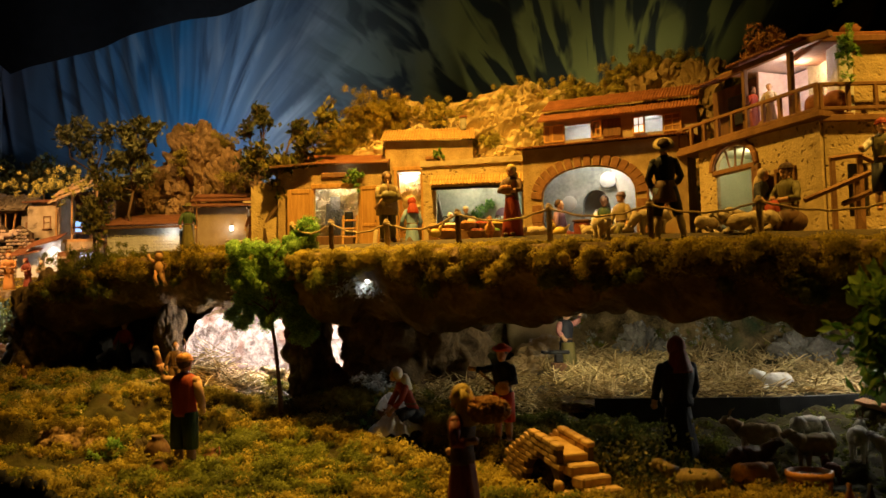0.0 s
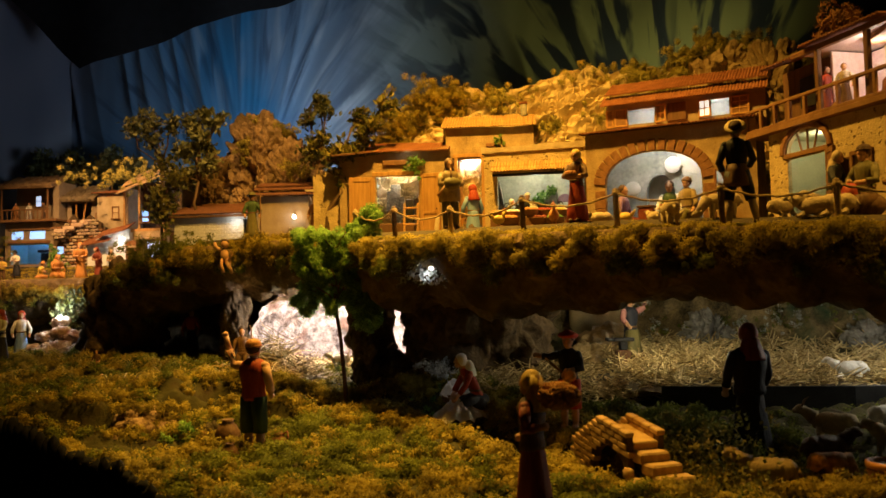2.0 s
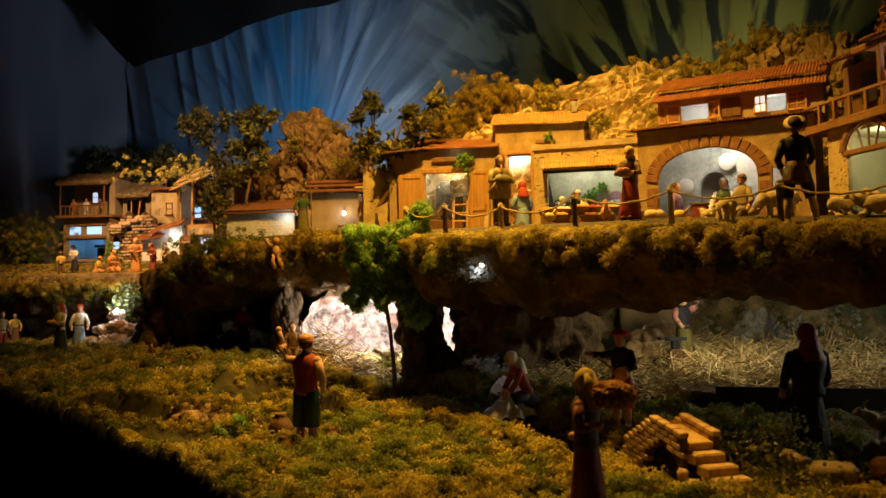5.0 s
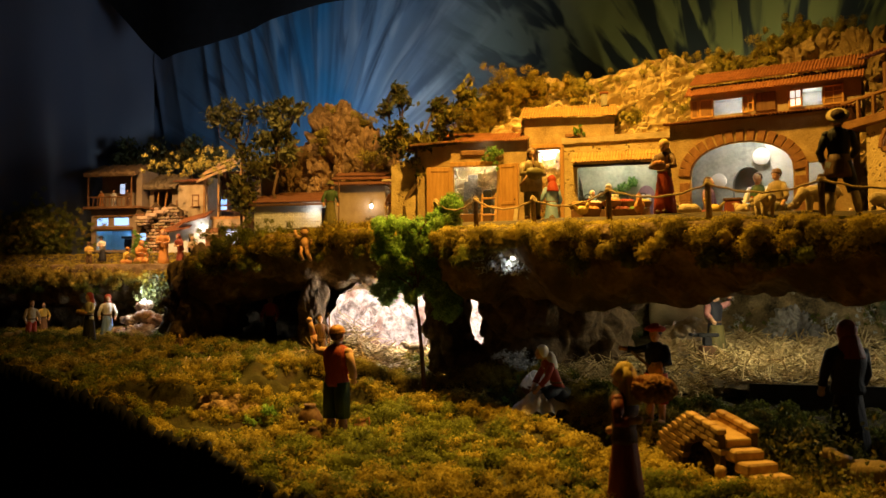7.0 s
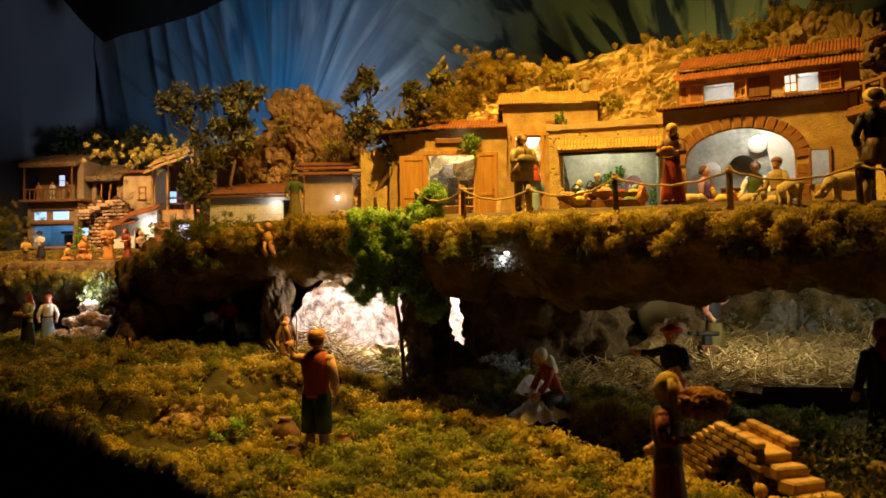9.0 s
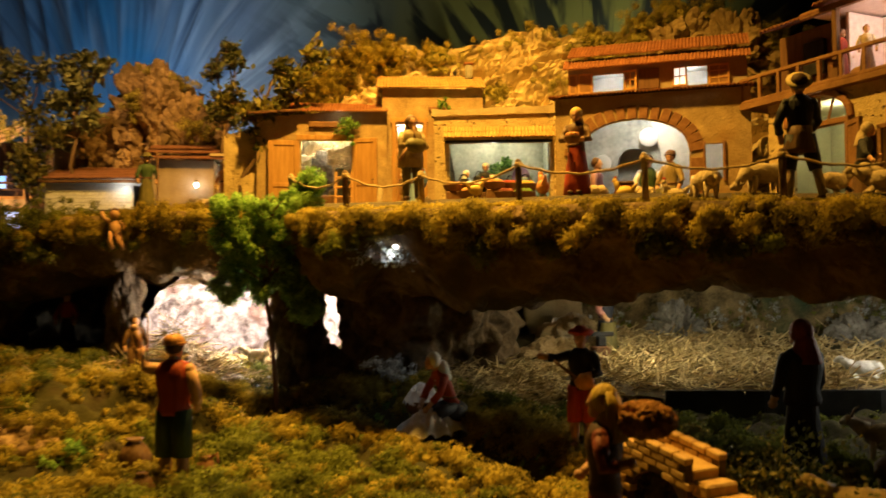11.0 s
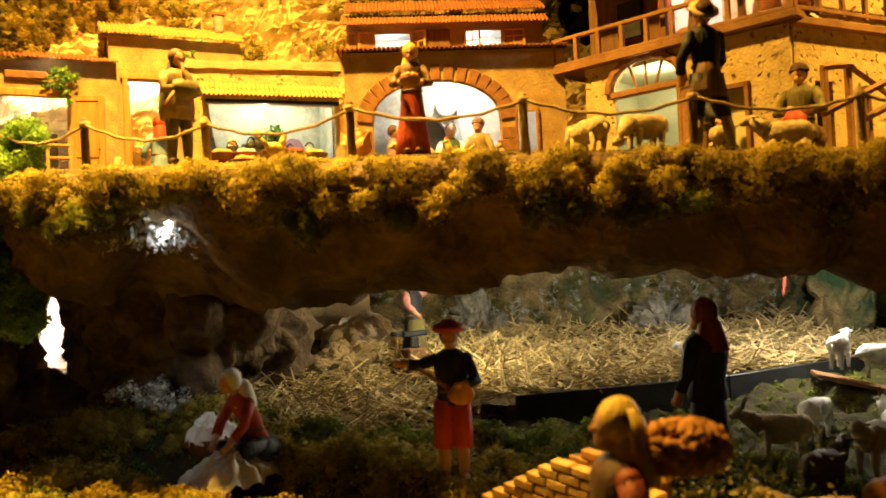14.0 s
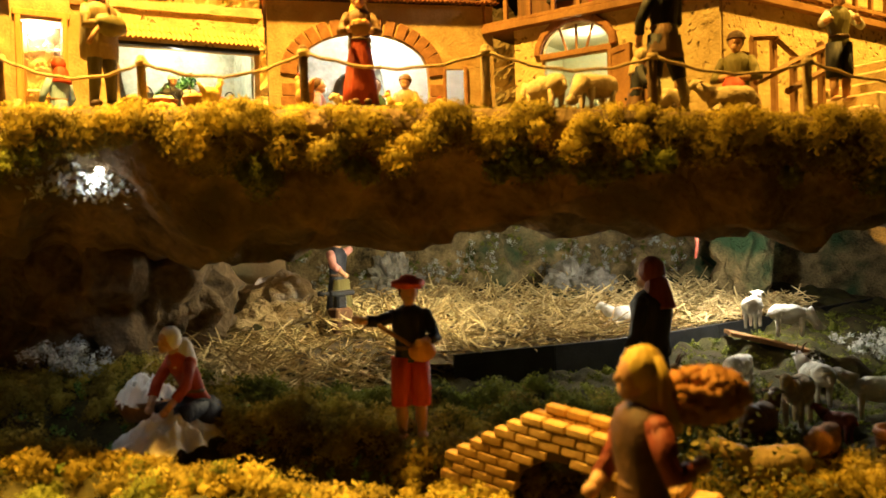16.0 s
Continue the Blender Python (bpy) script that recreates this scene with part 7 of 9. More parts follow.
def statue(x, y, z, H, yaw, label, top, bottom, style="robe", hair=HAIR, hat=None, arms=(DOWN_L, DOWN_R), extra=None, group="", sleeve=None, lean=0.0, name="figurine", bulk=1.0):
    """A painted figurine, one plain shape: skirt or legs, body, arms, head and headgear. It faces its own -y."""
    g = Geo()
    s = rng.uniform(0, 6)
    low = 0.0
    if style == "robe":
        g.lathe([(0.135 * H, 0), (0.15 * H, 0.01 * H), (0.14 * H, 0.15 * H), (0.115 * H, 0.34 * H), (0.09 * H, 0.52 * H), (0.082 * H, 0.56 * H)], bottom, (0, 0, 0), 22, 0.82, 0.09, 7, s)
        for k in (-1, 1):
            g.ball((k * 0.05 * H, -0.13 * H, 0.02 * H), (0.035 * H, 0.06 * H, 0.022 * H), BROWN, 5, 8)
    elif style == "trousers":
        for k in (-1, 1):
            g.tube([(k * 0.075 * H, 0, 0.03 * H), (k * 0.07 * H, -0.01 * H, 0.16 * H), (k * 0.065 * H, -0.005 * H, 0.3 * H), (k * 0.05 * H, 0, 0.5 * H)], [0.036 * H, 0.045 * H, 0.055 * H, 0.07 * H], bottom, 10)
            g.ball((k * 0.078 * H, -0.035 * H, 0.022 * H), (0.04 * H, 0.075 * H, 0.03 * H), BROWN, 6, 9)
        g.ball((0, 0, 0.5 * H), (0.105 * H, 0.085 * H, 0.07 * H), bottom, 7, 12)
    elif style == "breeches":
        stride = hat is not None and hat[0] == "tilted"
        for k in (-1, 1) if not stride else ():
            g.tube([(k * 0.06 * H, 0, 0.03 * H), (k * 0.06 * H, -0.01 * H, 0.14 * H), (k * 0.06 * H, 0, 0.24 * H)], [0.028 * H, 0.04 * H, 0.036 * H], SKIN, 9)
            g.tube([(k * 0.062 * H, 0, 0.2 * H), (k * 0.06 * H, 0, 0.3 * H), (k * 0.045 * H, 0, 0.5 * H)], [0.062 * H, 0.066 * H, 0.075 * H], bottom, 10)
            g.ball((k * 0.062 * H, -0.03 * H, 0.02 * H), (0.034 * H, 0.07 * H, 0.022 * H), SKIN, 6, 9)
        for k, fx, kx in ((-1, -0.16, -0.115), (1, 0.085, 0.085)) if stride else ():
            g.tube([(fx * H, 0, 0.03 * H), ((0.6 * fx + 0.4 * kx) * H, 0.01 * H, 0.14 * H), (kx * H, 0, 0.26 * H)], [0.024 * H, 0.038 * H, 0.034 * H], WOOL, 9)
            g.tube([(kx * H, 0, 0.23 * H), (0.85 * kx * H, -0.01 * H, 0.33 * H), (k * 0.045 * H, 0, 0.5 * H)], [0.048 * H, 0.058 * H, 0.072 * H], NAVY, 10)
            g.ball((fx * H, -0.03 * H, 0.02 * H), (0.03 * H, 0.07 * H, 0.022 * H), HAIR, 6, 9)
        if stride:
            g.lathe([(0.125 * H, 0.36 * H), (0.122 * H, 0.4 * H), (0.098 * H, 0.5 * H), (0.09 * H, 0.57 * H)], bottom, (0, 0.008 * H, 0), 20, 0.78, 0.12, 6, s)
    else:
        low = -0.28
        g.ball((0, -0.02 * H, 0.12 * H), (0.17 * H, 0.2 * H, 0.13 * H), bottom, 8, 14, 0.15, s)
        for k in (-1, 1):
            g.tube([(k * 0.08 * H, -0.02 * H, 0.16 * H), (k * 0.1 * H, -0.2 * H, 0.15 * H), (k * 0.09 * H, -0.22 * H, 0.02 * H)], [0.075 * H, 0.07 * H, 0.04 * H], bottom, 9)
    o, sh = low * H, Vector((0, -lean * H, 0))

    def up(px, py, pz):
        return Vector((px * H, py * H, pz * H + o)) + sh * max(0.0, (pz - 0.5) / 0.4)

    rows = [(0.095, 0.47), (0.1, 0.5), (0.088, 0.56), (0.108, 0.68), (0.112, 0.75), (0.08, 0.8), (0.04, 0.825)]
    verts, faces, n = [], [], 16
    for r, h in rows:
        c = up(0, 0, h)
        for k in range(n):
            w = 2 * math.pi * k / n
            q = r * bulk * H * (1 + 0.04 * math.sin(5 * w + s))
            verts.append((c.x + q * math.cos(w), c.y + q * 0.72 * math.sin(w), c.z))
    for i in range(len(rows) - 1):
        for k in range(n):
            j = (k + 1) % n
            faces.append((i * n + k, i * n + j, (i + 1) * n + j, (i + 1) * n + k))
    faces += [tuple(range(n))[::-1], tuple((len(rows) - 1) * n + k for k in range(n))]
    g.add(verts, faces, top, True)
    c = up(0, -0.005, 0.56)
    g.lathe([(0.093 * H, -0.012 * H), (0.098 * H, 0), (0.093 * H, 0.012 * H)], BROWN, c, 16, 0.74)
    for side, arm in zip((-1, 1), arms):
        p0, p1, p2 = up(side * 0.1 * bulk, 0, 0.755), up(*arm[0]), up(*arm[1])
        g.ball(p0, 0.043 * H, sleeve or top, 6, 9)
        g.tube([p0, (p0 + p1) / 2, p1, (p1 + p2) / 2], [0.042 * H, 0.04 * H, 0.036 * H, 0.036 * H], sleeve or top, 9)
        g.tube([(p1 + p2) / 2, p2], [0.026 * H, 0.022 * H], SKIN, 8)
        g.ball(p2, (0.028 * H, 0.03 * H, 0.028 * H), SKIN, 6, 8)
    g.tube([up(0, 0, 0.8), up(0, -0.01, 0.86)], [0.036 * H, 0.034 * H], SKIN, 9)
    hd = up(0, -0.012, 0.905)
    g.ball(hd, (0.056 * H, 0.064 * H, 0.074 * H), SKIN, 9, 12)
    g.ball(hd + Vector((0, -0.03 * H, -0.045 * H)), (0.036 * H, 0.036 * H, 0.034 * H), SKIN, 6, 9)
    g.ball(hd + Vector((0, -0.064 * H, -0.008 * H)), (0.011 * H, 0.014 * H, 0.017 * H), SKIN, 5, 6)
    g.ball(hd + Vector((0, 0.014 * H, 0.014 * H)), (0.064 * H, 0.066 * H, 0.072 * H), hair, 9, 12, 0.12, s)
    if hat and hat[0] == "scarf":
        g.ball(hd + Vector((0, 0.018 * H, 0.014 * H)), (0.073 * H, 0.072 * H, 0.08 * H), hat[1], 9, 16, 0.05, s)
        g.lathe([(0.104 * H, -0.05 * H), (0.102 * H, -0.03 * H), (0.09 * H, 0.02 * H), (0.076 * H, 0.06 * H), (0.066 * H, 0.095 * H), (0.03 * H, 0.135 * H)], hat[1], up(0, 0.034, 0.775), 20, 0.84, 0.06, 7, s)
    elif hat and hat[0] == "brim":
        g.lathe([(0.02 * H, -0.004 * H), (0.115 * H, -0.012 * H), (0.122 * H, 0.0), (0.07 * H, 0.012 * H), (0.064 * H, 0.05 * H), (0.04 * H, 0.075 * H), (0.005 * H, 0.08 * H)], hat[1], hd + Vector((0, 0.008 * H, 0.035 * H)), 20, 1.0)
    elif hat and hat[0] == "tilted":
        g.lathe([(0.03 * H, -0.006 * H), (0.092 * H, -0.012 * H), (0.1 * H, 0.0), (0.062 * H, 0.006 * H)], hat[1], hd + Vector((0, 0.03 * H, 0.028 * H)), 22, 1.0, m=pose(0, 0, 0, -52, 8, 0).to_3x3())
        g.lathe([(0.062 * H, 0.004 * H), (0.056 * H, 0.03 * H), (0.04 * H, 0.044 * H), (0.005 * H, 0.048 * H)], HAIR, hd + Vector((0, 0.03 * H, 0.028 * H)), 18, 1.0, m=pose(0, 0, 0, -52, 8, 0).to_3x3())
    elif hat and hat[0] == "beret":
        g.ball(hd + Vector((0, 0.012 * H, 0.048 * H)), (0.105 * H, 0.1 * H, 0.04 * H), hat[1], 8, 16, 0.25, s)
        g.ball(hd + Vector((0, 0.012 * H, 0.072 * H)), (0.06 * H, 0.06 * H, 0.034 * H), hat[1], 7, 12, 0.2, s)
    elif hat and hat[0] == "cap":
        g.ball(hd + Vector((0, 0.01 * H, 0.03 * H)), (0.068 * H, 0.074 * H, 0.056 * H), hat[1], 8, 14)
        g.lathe([(0.07 * H, 0), (0.073 * H, 0.008 * H), (0.07 * H, 0.016 * H)], hat[1], hd + Vector((0, 0.006 * H, 0.014 * H)), 16, 1.05)
    if extra:
        extra(g, H, up)
    return solid(name, g, pose(x, y, z, 0, 0, yaw), label, "figurine", group)


def has_basket(mat=BROWNWOOD, fill=ORANGE):
    def fn(g, H, up):
        c = up(0, -0.2, 0.56)
        g.lathe([(0.06 * H, 0), (0.09 * H, 0.05 * H), (0.1 * H, 0.07 * H), (0.085 * H, 0.07 * H)], mat, c, 14)
        for i in range(7):
            a = i * 0.9
            g.ball(c + Vector((0.05 * H * math.cos(a), 0.05 * H * math.sin(a), 0.085 * H)), 0.032 * H, fill, 5, 8)
    return fn


def has_staff(px=0.17, py=-0.1):
    return lambda g, H, up: g.tube([(px * H, py * H, 0), (px * H * 1.02, py * H, 0.5 * H), (px * H, py * H, 0.98 * H), (px * H * 0.8, py * H, 1.03 * H)], 0.012 * H, BROWNWOOD, 6)


def bundle(g, H, up):
    for k in range(26):
        a = 0.5 + 2.15 * k / 25
        d = Vector((math.cos(a), math.sin(a), 0))
        q = up(0, 0.0, 0.93)
        g.tube([q + d * 0.05 * H + Vector((0, 0, 0.03 * H)), q + d * 0.082 * H - Vector((0, 0, 0.05 * H)), q + d * (0.085 + 0.02 * math.sin(k * 2.1)) * H - Vector((0, 0, 0.17 * H)), q + d * 0.07 * H - Vector((0, 0, (0.22 + 0.03 * math.sin(k * 1.7)) * H))], [0.016 * H, 0.019 * H, 0.016 * H, 0.004 * H], YELLOW, 6)
    c = up(0.02, 0.2, 0.83)
    for i in range(420):
        d = Vector(rng.normal(size=3))
        d = Vector((d.x * 0.1, d.y * 0.15, d.z * 0.085)) * (0.9 / max(d.length, 0.9))
        g.ball(c + d * H, (0.021 * H, 0.022 * H, 0.018 * H), BUNDLE, 4, 6, 0.8, i)


def bagpipe(g, H, up):
    g.ball(up(0.0, -0.14, 0.62), (0.13 * H, 0.075 * H, 0.085 * H), OLIVE, 8, 12, 0.2)
    g.tube([up(-0.02, -0.13, 0.84), up(-0.02, -0.17, 0.66)], 0.012 * H, BROWNWOOD, 6)
    g.tube([up(-0.1, -0.15, 0.6), up(-0.22, -0.2, 0.44)], [0.012 * H, 0.022 * H], BROWNWOOD, 6)
    g.lathe([(0.15 * H, 0), (0.155 * H, 0.1 * H), (0.14 * H, 0.3 * H), (0.11 * H, 0.42 * H)], KHAKI, up(0, 0.03, 0.38), 18, 0.7, 0.06, 6, 2)


def lute(g, H, up):
    g.ball(up(0.06, -0.16, 0.55), (0.085 * H, 0.04 * H, 0.065 * H), ORANGE, 7, 10)
    g.tube([up(0.0, -0.16, 0.58), up(-0.2, -0.14, 0.72)], 0.014 * H, BROWNWOOD, 6)


def hammer(g, H, up):
    g.tube([up(0.26, 0.02, 0.9), up(0.3, 0.05, 1.0)], 0.013 * H, BROWNWOOD, 6)
    g.box(up(0.3, 0.05, 1.0), (0.05 * H, 0.09 * H, 0.045 * H), IRON, 0.001)


def apron(mat):
    return lambda g, H, up: g.lathe([(0.13 * H, 0.08 * H), (0.118 * H, 0.3 * H), (0.095 * H, 0.52 * H)], mat, (0, -0.035 * H, 0), 18, 0.8, 0.05, 7, 1)


def beast(x, y, z, L, yaw, label, coat=WOOL, lying=False, face=None, horns=False, tall=1.0, graze=False, group="sheep", rough=0.16):
    """A woolly animal figurine in one plain shape; it faces its own +x."""
    g = Geo()
    s = rng.uniform(0, 9)
    h = (0.12 if lying else 0.36 * tall) * L
    face = face or coat
    g.ball((0, 0, h + 0.17 * L), (0.44 * L, 0.21 * L, 0.22 * L), coat, 10, 16, rough, s)
    g.ball((-0.26 * L, 0, h + 0.19 * L), (0.22 * L, 0.2 * L, 0.2 * L), coat, 8, 12, rough, s + 2)
    nk = (0.36 * L, 0, h + 0.26 * L)
    hd = (0.62 * L, 0, h + (-0.12 if graze else 0.42) * L)
    g.tube([nk, ((nk[0] + hd[0]) / 2, 0, (nk[2] + hd[2]) / 2), hd], [0.16 * L, 0.12 * L, 0.09 * L], coat, 10)
    g.ball(hd, (0.13 * L, 0.085 * L, 0.1 * L), face, 7, 10)
    g.ball((hd[0] + 0.1 * L, 0, hd[2] - 0.035 * L), (0.075 * L, 0.055 * L, 0.06 * L), face, 6, 8)
    for k in (-1, 1):
        g.ball((hd[0] - 0.05 * L, k * 0.11 * L, hd[2] + 0.04 * L), (0.035 * L, 0.07 * L, 0.025 * L), face, 5, 7)
        if horns:
            g.tube([(hd[0] - 0.03 * L, k * 0.04 * L, hd[2] + 0.06 * L), (hd[0] - 0.08 * L, k * 0.06 * L, hd[2] + 0.2 * L), (hd[0] - 0.16 * L, k * 0.08 * L, hd[2] + 0.26 * L)], [0.025 * L, 0.018 * L, 0.006 * L], BROWN, 6)
        for q in (-0.28, 0.25):
            if lying:
                g.tube([(q * L, k * 0.15 * L, 0.12 * L), ((q + 0.16) * L, k * 0.19 * L, 0.04 * L), ((q + 0.02) * L, k * 0.2 * L, 0.03 * L)], [0.07 * L, 0.05 * L, 0.035 * L], coat, 7)
            else:
                g.tube([(q * L, k * 0.11 * L, h + 0.1 * L), ((q + 0.02) * L, k * 0.11 * L, h * 0.5), (q * L, k * 0.11 * L, 0)], [0.075 * L, 0.042 * L, 0.038 * L], face, 7)
    g.tube([(-0.44 * L, 0, h + 0.22 * L), (-0.52 * L, 0, h + 0.1 * L)], [0.05 * L, 0.025 * L], coat, 6)
    return solid("animal_figurine", g, pose(x, y, z, 0, 0, yaw), label, "animal figurine", group)


def hen(x, y, z, s, yaw, mat, label):
    g = Geo()
    g.ball((0, 0, 0.5 * s), (0.5 * s, 0.3 * s, 0.34 * s), mat, 7, 10)
    g.tube([(0.3 * s, 0, 0.6 * s), (0.45 * s, 0, 0.95 * s), (0.5 * s, 0, 1.1 * s)], [0.2 * s, 0.14 * s, 0.12 * s], mat, 8)
    g.ball((0.52 * s, 0, 1.14 * s), 0.14 * s, mat, 6, 8)
    g.ball((0.5 * s, 0, 1.3 * s), (0.1 * s, 0.03 * s, 0.08 * s), RED, 5, 6)
    g.tube([(0.62 * s, 0, 1.12 * s), (0.75 * s, 0, 1.08 * s)], [0.05 * s, 0.01 * s], ORANGE, 5)
    g.tube([(-0.4 * s, 0, 0.6 * s), (-0.7 * s, 0, 0.95 * s)], [0.16 * s, 0.05 * s], mat, 6)
    for k in (-1, 1):
        g.tube([(0, k * 0.1 * s, 0.25 * s), (0.02 * s, k * 0.1 * s, 0)], 0.035 * s, ORANGE, 5)
    solid("hen_figurine", g, pose(x, y, z, 0, 0, yaw), label, "hen figurine", "hens")


def tz(x, y=None):
    return float(floor_z(x, float(edge_y(x)) + 0.3 if y is None else y))


def terrace_people():
    statue(-0.064, 1.692, tz(-0.064, 1.692), 0.166, 20, "bagpiper figurine in an olive cloak on the terrace", KHAKI, OLIVE, "trousers", hat=("scarf", BROWN), bulk=1.2, arms=(HOLD_L, HOLD_R), extra=bagpipe)
    statue(0.216, 1.505, tz(0.216, 1.505), 0.152, -25, "woman figurine in a red skirt carrying a basket", BROWN, RED, "robe", hat=("scarf", YELLOW), arms=(HOLD_L, HOLD_R), extra=has_basket())
    statue(0.468, 1.222, tz(0.468, 1.222) + 0.006, 0.178, 170, "striding man figurine in dark jacket, pale stockings and straw hat", NAVY, BROWN, "breeches", hat=("tilted", STRAW), bulk=0.98, arms=(((-0.155, -0.06, 0.62), (-0.08, -0.15, 0.52)), ((0.155, -0.04, 0.6), (0.1, -0.14, 0.48))))
    g = Geo()
    g.ball((0, 0, 0), (0.04, 0.03, 0.006), MOSSGREEN, 6, 14, 0.2)
    solid("moss_mat", g, pose(0.468, 1.222, tz(0.468, 1.222) + 0.002), "flat mat of moss on the terrace", "mat")
    statue(0.709, 1.309, tz(0.709, 1.309), 0.185, -60, "seated old man figurine with a red cloth", OLIVE, BROWN, "sit", hair=HAIR, hat=("cap", HAIR), arms=(HOLD_L, HOLD_R), extra=lambda g, H, up: g.ball(up(0, -0.22, 0.5), (0.09 * H, 0.06 * H, 0.1 * H), RED, 6, 9, 0.3))
    statue(0.73, 1.526, tz(0.73, 1.526), 0.155, 40, "woman figurine in a dark dress and pale kerchief", NAVY, BROWN, "robe", hat=("scarf", WOOL), lean=0.08, arms=(((-0.18, -0.08, 0.62), (-0.22, -0.2, 0.52)), HOLD_R))
    statue(0.853, 1.245, tz(0.853, 1.245) + 0.035, 0.165, -20, "flute player figurine with a red cap on the steps", OLIVE, NAVY, "breeches", hat=("cap", RED), arms=(((-0.2, -0.05, 0.66), (-0.22, -0.18, 0.66)), ((0.16, -0.08, 0.64), (0.02, -0.2, 0.68))), sleeve=PLASTER)
    statue(-0.045, 2.2, 1.455, 0.18, -150, "woman figurine in a blue dress and red scarf at a doorstep", BLUE, BLUE, "robe", hat=("scarf", RED))
    statue(0.115, 2.03, 1.46, 0.125, 0, "dark-haired shopkeeper figurine behind the stall", NAVY, NAVY, "robe", hat=("cap", PLASTER))
    statue(0.072, 2.05, 1.46, 0.11, 30, "small figurine in a striped smock in the shop", BLUE, BROWN, "robe", hat=("scarf", PLASTER))
    statue(0.36, 1.96, 1.462, 0.175, 60, "seated woman figurine in mauve in the arched room", PURPLE, WINE, "sit")
    statue(0.478, 1.955, 1.462, 0.185, -20, "seated man figurine with dark hair at a table", GREEN, BROWN, "sit", sleeve=PLASTER)
    statue(0.512, 1.9, 1.47, 0.175, -50, "seated man figurine in an ochre coat", KHAKI, OLIVE, "sit", hat=("cap", BROWN))
    statue(0.63, 1.735, 1.42, 0.06, 0, "small white-haired figurine by the arched door", PLASTER, NAVY, "robe", hair=PLASTER)
    statue(-0.735, 2.27, tz(-0.735, 2.27), 0.145, 20, "figurine in a green cloak beside the cottage", GREEN, OLIVE, "robe", hat=("brim", OLIVE), extra=has_staff())
    statue(-0.545, 2.3, tz(-0.545, 2.3), 0.125, -30, "woman figurine in an orange robe by the cottage porch", ORANGE, ORANGE, "robe", hat=("scarf", YELLOW))
    statue(0.775, 1.66, 1.685, 0.11, 20, "small figurine in red on the balcony", RED, WINE, "robe")
    statue(0.79, 1.60, 1.685, 0.1, -20, "small figurine in ochre on the balcony", WOOL, BROWN, "robe")
    # putto on the moss
    g = Geo()
    g.ball((0, 0, 0.03), (0.014, 0.011, 0.019), SKIN, 7, 10)
    g.ball((0, -0.002, 0.062), 0.012, SKIN, 7, 10)
    g.ball((0, 0.001, 0.066), (0.013, 0.013, 0.011), HAIR, 6, 9)
    g.tube([(-0.01, 0, 0.044), (-0.024, -0.006, 0.052), (-0.028, -0.008, 0.068)], [0.006, 0.005, 0.004], SKIN, 7)
    g.tube([(0.01, 0, 0.044), (0.022, -0.006, 0.036), (0.016, -0.01, 0.022)], [0.006, 0.005, 0.004], SKIN, 7)
    g.tube([(-0.006, 0, 0.018), (-0.012, -0.008, 0.0), (-0.004, -0.002, -0.02)], [0.009, 0.007, 0.005], SKIN, 7)
    g.tube([(0.006, 0, 0.018), (0.012, -0.006, -0.004), (0.018, 0.004, -0.022)], [0.009, 0.007, 0.005], SKIN, 7)
    g.tube([(0, 0.008, 0.03), (0.0, 0.05, 0.034)], 0.003, YELLOW, 6)
    solid("putto_figurine", g, pose(-0.755, 2.09, 1.41, 0, 0, 10), "small bare putto figurine hung on the mossy bank", "figurine")


